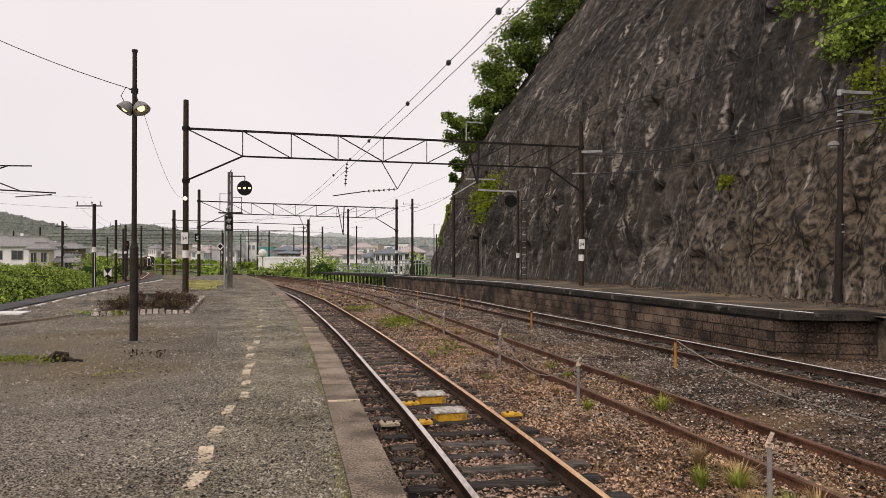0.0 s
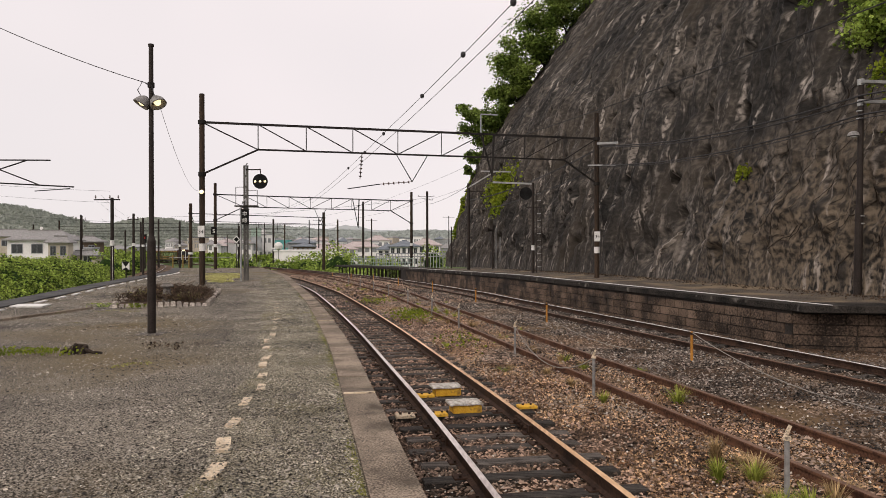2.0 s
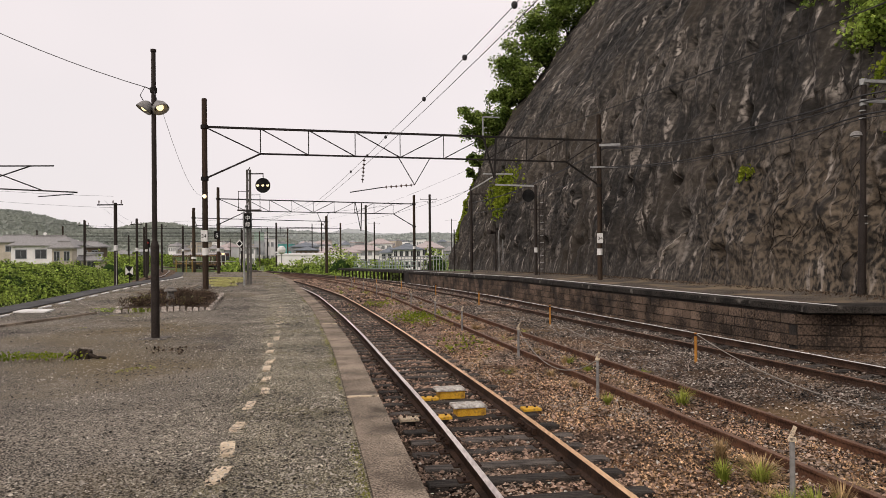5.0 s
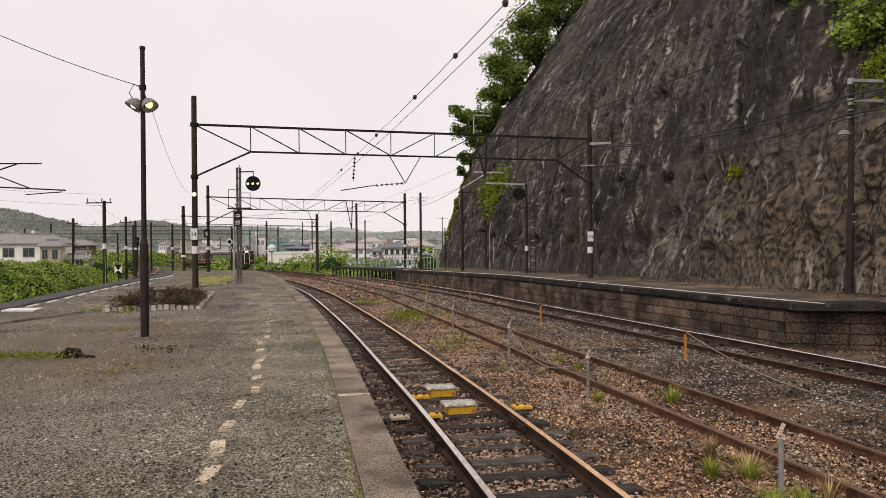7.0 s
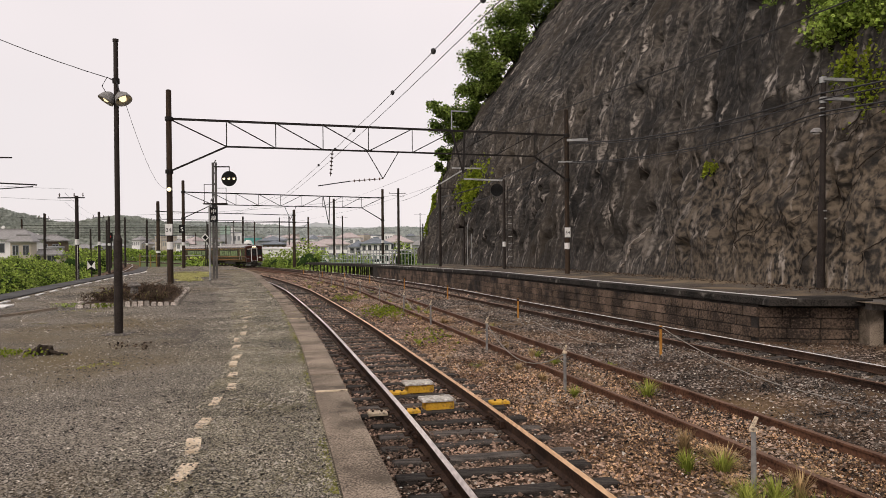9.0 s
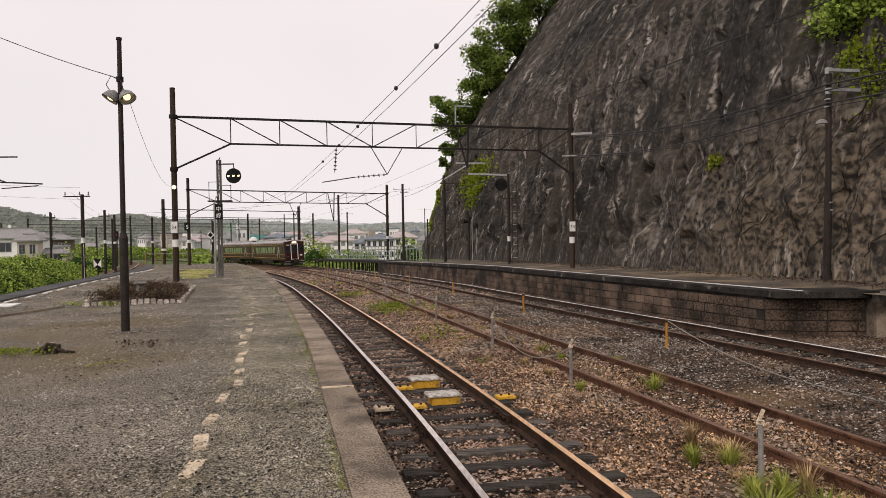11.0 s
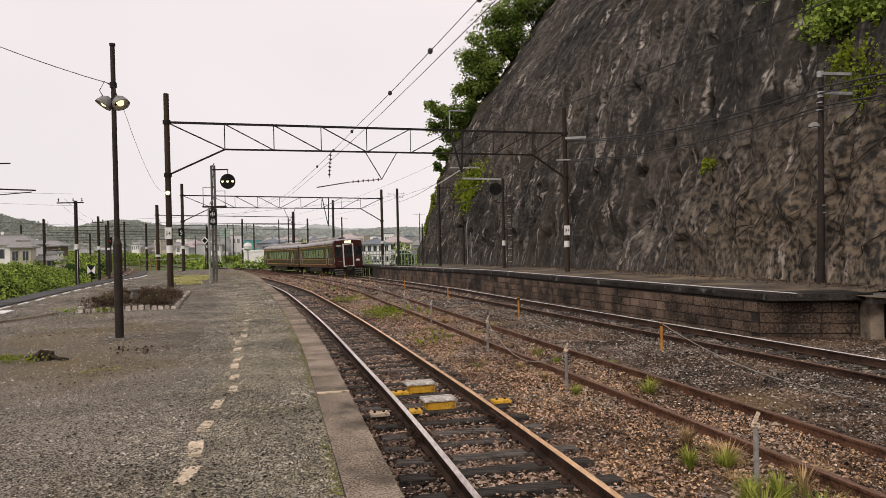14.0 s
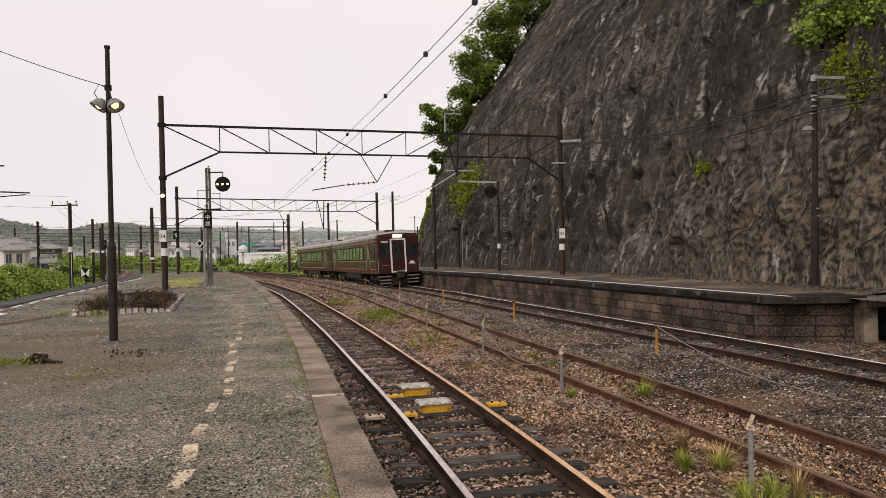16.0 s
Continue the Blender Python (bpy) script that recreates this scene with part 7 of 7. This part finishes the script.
def build_town():
    def at(px0, px1, ytop, d, roof, label, wall, rmat, rows, cols, dep=None, cat="house", zb=None, rz=None):
        w = (px1 - px0) / 1280 * d
        x = ((px0 + px1) / 2 - 784) / 1280 * d
        zb = float(fall(min(d, 260))) - 1.4 if zb is None else zb
        zt = 1.4 + (452 - ytop) / 1280 * d
        h = zt - zb - roof
        dep = dep or w * 0.7
        build_house(label, x, d + dep / 2, zb, w, dep, h, roof, wall, rmat, rows, cols, rz=math.degrees(math.atan2(-x, d)) * 0.6 if rz is None else rz, cat=cat, glass="glass_far" if d > 170 else "glass_dark")
    at(-25, 76, 419, 110, 1.5, "white single-storey house with a grey tiled hip roof", "wall_white", "roof_tile", 1, 3, rz=8)
    at(50, 84, 430, 104, 0.9, "beige timber wing of the white house", "wall_beige", "roof_tile", 1, 2, rz=8)
    at(80, 134, 430, 124, 0.95, "house with grey tiled roof and brown upper storey", "wall_brown", "roof_tile", 1, 3, rz=8)
    at(82, 131, 456, 106, 0.7, "low shed with a grey roof", "wall_beige", "roof_tile", 1, 2, rz=8)
    at(84, 128, 452, 120, 0.1, "white lower storey of a house beside the shed", "wall_white", "wall_grey", 1, 2, rz=8)
    at(-70, 10, 417, 150, 1.5, "house behind with a grey tiled roof", "wall_beige", "roof_tile", 2, 3, rz=8)
    B = "building"
    for px, py, d in ((39, 416, 113), (98, 430, 127)):
        x, y, z = at_px(px, py, d)
        th = thing("satellite_dish", "white round satellite dish on a house roof", "satellite dish", "roof dishes")
        part("dish", Shape().rod((x, y, z), (x + 0.03, y - 0.12, z + 0.04), 0.10, 0.26, 16), "white", th)
        part("mast", Shape().rod((x, y, z - 2.6), (x, y, z), 0.04, n=8), "galv", th)
    at(452, 560, 457, 150, 0.1, "long low white warehouse", "wall_white", "wall_white", 1, 0, 12, B)
    at(425, 447, 428, 240, 0.1, "pale box-shaped commercial building", "wall_white", "wall_grey", 2, 3, 12, B)
    at(414, 432, 416, 300, 0.1, "tall white building with a green sign", "wall_white", "wall_grey", 3, 2, 12, B)
    at(446, 480, 437, 260, 0.1, "teal clad building in the town", "wall_teal", "wall_grey", 1, 3, 12, B)
    at(478, 522, 434, 230, 1.6, "grey warehouse with a dark roof", "wall_grey", "roof_blue", 1, 4, 14, B)
    at(486, 520, 442, 215, 1.2, "low industrial building with a dark roof", "wall_brown", "roof_blue", 1, 4, 14, B)
    at(530, 600, 446, 190, 1.2, "red-roofed low building in the town", "wall_white", "roof_red", 1, 5, 10, B)
    at(575, 640, 441, 220, 1.6, "long low house with a reddish roof", "wall_white", "roof_red", 2, 5, 10)
    at(618, 660, 430, 300, 2.0, "pale house with a brown roof", "wall_white", "roof_red", 2, 4, 12)
    at(640, 672, 444, 150, 1.3, "white two-storey house in the town", "wall_white", "roof_blue", 2, 3, 8)
    at(662, 712, 439, 146, 1.2, "white two-storey house with pale roof", "wall_white", "roof_blue", 2, 5, 8)
    at(700, 752, 436, 160, 1.4, "white two-storey house with a pinkish roof", "wall_white", "roof_red", 2, 4, 8)
    at(385, 412, 437, 230, 1.2, "house with a grey roof in the town", "wall_white", "roof_tile", 2, 3, 9)
    at(335, 352, 440, 260, 1.2, "small distant house in the town", "wall_white", "roof_tile", 2, 2, 8)
    at(300, 335, 444, 330, 1.5, "distant pale building in the town", "wall_white", "roof_tile", 2, 4, 10, B)
    at(190, 240, 445, 300, 1.0, "distant pale apartment building", "wall_grey", "wall_grey", 3, 5, 10, B)
    at(150, 185, 446, 240, 1.4, "distant house with a grey roof", "wall_beige", "roof_tile", 2, 3, 9)
    for k in range(120):
        px = random.uniform(270, 775)
        d = random.uniform(280, 620)
        w = random.uniform(7, 20)
        at(px - w / 2, px + w / 2, random.uniform(431, 447), d, random.choice((0.1, 1.6, 2.0)), random.choice(("distant pale town building", "distant house with a tiled roof", "distant low town building")), random.choice(("wall_white", "wall_beige", "wall_grey", "wall_white")), random.choice(("roof_tile", "roof_red", "roof_blue", "wall_grey")), 2, random.randint(2, 5), 10, random.choice(("house", B)), rz=random.uniform(-25, 25))
    x, y, z = at_px(425, 424, 236)
    th = thing("billboard", "green rooftop billboard with white bars", "billboard")
    part("board", Shape().box(x - 1.6, x + 1.6, y, y + 0.2, z - 1.3, z + 1.5), "fence_green", th)
    part("frame", Shape().box(x - 1.7, x + 1.7, y + 0.2, y + 0.35, z - 6.0, z + 1.6), "wall_grey", th)
    # parked cars by the white houses
    for px, d, m in ((650, 126, "wall_white"), (668, 128, "wall_grey"), (685, 127, "wall_white")):
        x = (px - 784) / 1280 * d
        th = thing("parked_car", "small pale parked car near the houses", "car", "parked cars", at=(x, d, -2.45))
        part("body", Shape().chamfer(-1.9, 1.9, -0.8, 0.8, 0.3, 0.95, 0.15), m, th)
        part("cabin", Shape().chamfer(-1.2, 1.1, -0.7, 0.7, 0.9, 1.45, 0.25), "glass_dark", th)
        for q in (-1.2, 1.2):
            for s in (-0.75, 0.75):
                part("wheel", Shape().rod((q, s - 0.1, 0.3), (q, s + 0.1, 0.3), 0.3, n=12), "black", th)
    # white tank standing by the warehouse
    x = (465 - 784) / 1280 * 140
    th = thing("water_tank", "small white round tank on a post", "tank")
    part("tank", Shape().lathe(x, 140, [(0.3, 1.0), (0.75, 1.3), (0.85, 1.9), (0.6, 2.4), (0.2, 2.55)], 16), "white", th)
    part("post", Shape().rod((x, 140, -3), (x, 140, 1.1), 0.12, n=8), "galv", th)


def build_hills():
    def ridge(label, d, pts, mats, depth, seed, rough):
        px = np.arange(pts[0][0], pts[-1][0], 5.0)
        yy = np.interp(px, [p[0] for p in pts], [p[1] for p in pts])
        yy = yy - rough * (fbm(px * 0.05 + seed, px * 0 + seed, 5) - 0.5) * 2
        x = (px - 784) / 1280 * d
        zt = 1.4 + (452 - yy) / 1280 * d
        us = np.linspace(0, 1, 24)
        X = np.repeat(x[:, None], 24, 1)
        Y = d - depth * (1 - us)[None] + 0 * X
        zb = -12.0
        bump = (fbm(X * 18 / d + seed, Y * 18 / d) - 0.5) * d * 0.006
        Zs = zb + (zt[:, None] - zb) * np.sin(us * np.pi / 2)[None] ** 0.8 + bump * np.sin(us * np.pi)[None]
        # back side
        X = np.concatenate([X, X[:, -1:]], 1)
        Y = np.concatenate([Y, Y[:, -1:] + depth], 1)
        Zs = np.concatenate([Zs, Zs[:, -1:] * 0 + zb], 1)
        tagged(grid("hill", X, Y, Zs, mats), label, "hill", kind="structure")
        return X, Y, Zs
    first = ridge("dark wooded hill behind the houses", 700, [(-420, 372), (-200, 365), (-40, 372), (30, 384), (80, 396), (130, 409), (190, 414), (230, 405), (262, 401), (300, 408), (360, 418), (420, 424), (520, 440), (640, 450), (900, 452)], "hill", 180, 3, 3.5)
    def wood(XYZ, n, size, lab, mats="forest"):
        X, Y, Zs = XYZ
        i, j = RNG.integers(0, X.shape[0], n), RNG.integers(4, X.shape[1] - 1, n)
        d = size * 0.35
        P = np.stack([X[i, j] + RNG.normal(size=n) * 2.5, Y[i, j] + RNG.normal(size=n) * 3, Zs[i, j] + d * RNG.random(n) * (0.4 + 1.3 * vnoise(X[i, j] * 0.15, Y[i, j] * 0.15))], -1)
        tagged(leaves("woodland", P, size, mats), lab, "wood", kind="stuff")
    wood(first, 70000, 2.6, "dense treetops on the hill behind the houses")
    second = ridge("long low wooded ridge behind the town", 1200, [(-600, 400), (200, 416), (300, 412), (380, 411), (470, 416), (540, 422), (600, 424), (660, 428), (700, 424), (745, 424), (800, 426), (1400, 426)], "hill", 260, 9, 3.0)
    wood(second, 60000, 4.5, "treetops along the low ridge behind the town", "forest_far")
    ridge("far mountain ridge, pale with painted haze", 3000, [(-1400, 425), (300, 424), (430, 420), (520, 421), (560, 417), (585, 412), (610, 414), (640, 420), (700, 423), (2400, 420)], "hill_far", 300, 21, 2.5)


build_cliff_trees()
build_hedge()
build_bushes()
build_town()
build_hills()


# ---- what moves: the train runs in along the main line ----
def motions():
    ya = np.arange(20, 299, 0.25)
    P = np.stack([T3(ya), ya, fall(ya) - 0.815], -1)
    s = np.concatenate([[0], np.cumsum(np.linalg.norm(np.diff(P, axis=0), axis=1))])
    s0 = np.interp(NOSE_Y, ya, s)
    place = lambda q: np.array([np.interp(q, s, P[:, i]) for i in range(3)])
    ts = np.arange(0, 16.01, 0.5)
    nose = curve(list(zip(NOSE_T, s0)))
    for car, back in ((CAR_A, 0.0), (CAR_B, CAR_L + 0.45)):
        rows = []
        for t in ts:
            q = float(nose(t)) + back
            f, r = place(q + 2.9), place(q + CAR_L - 2.9)
            c, d = (f + r) / 2, f - r
            rows.append((float(t), pose(*c, math.degrees(math.atan2(d[2], math.hypot(d[0], d[1]))), 2.0, math.degrees(math.atan2(-d[0], d[1])))))
        walk(car, rows)


NOSE_T = (0.0, 2.0, 4.0, 6.4, 8.0, 9.0, 11.5, 12.5, 13.5, 14.5, 16.0)
NOSE_Y = (188.0, 171.2, 154.5, 135.0, 121.8, 113.0, 90.5, 80.8, 71.0, 60.8, 45.0)
motions()
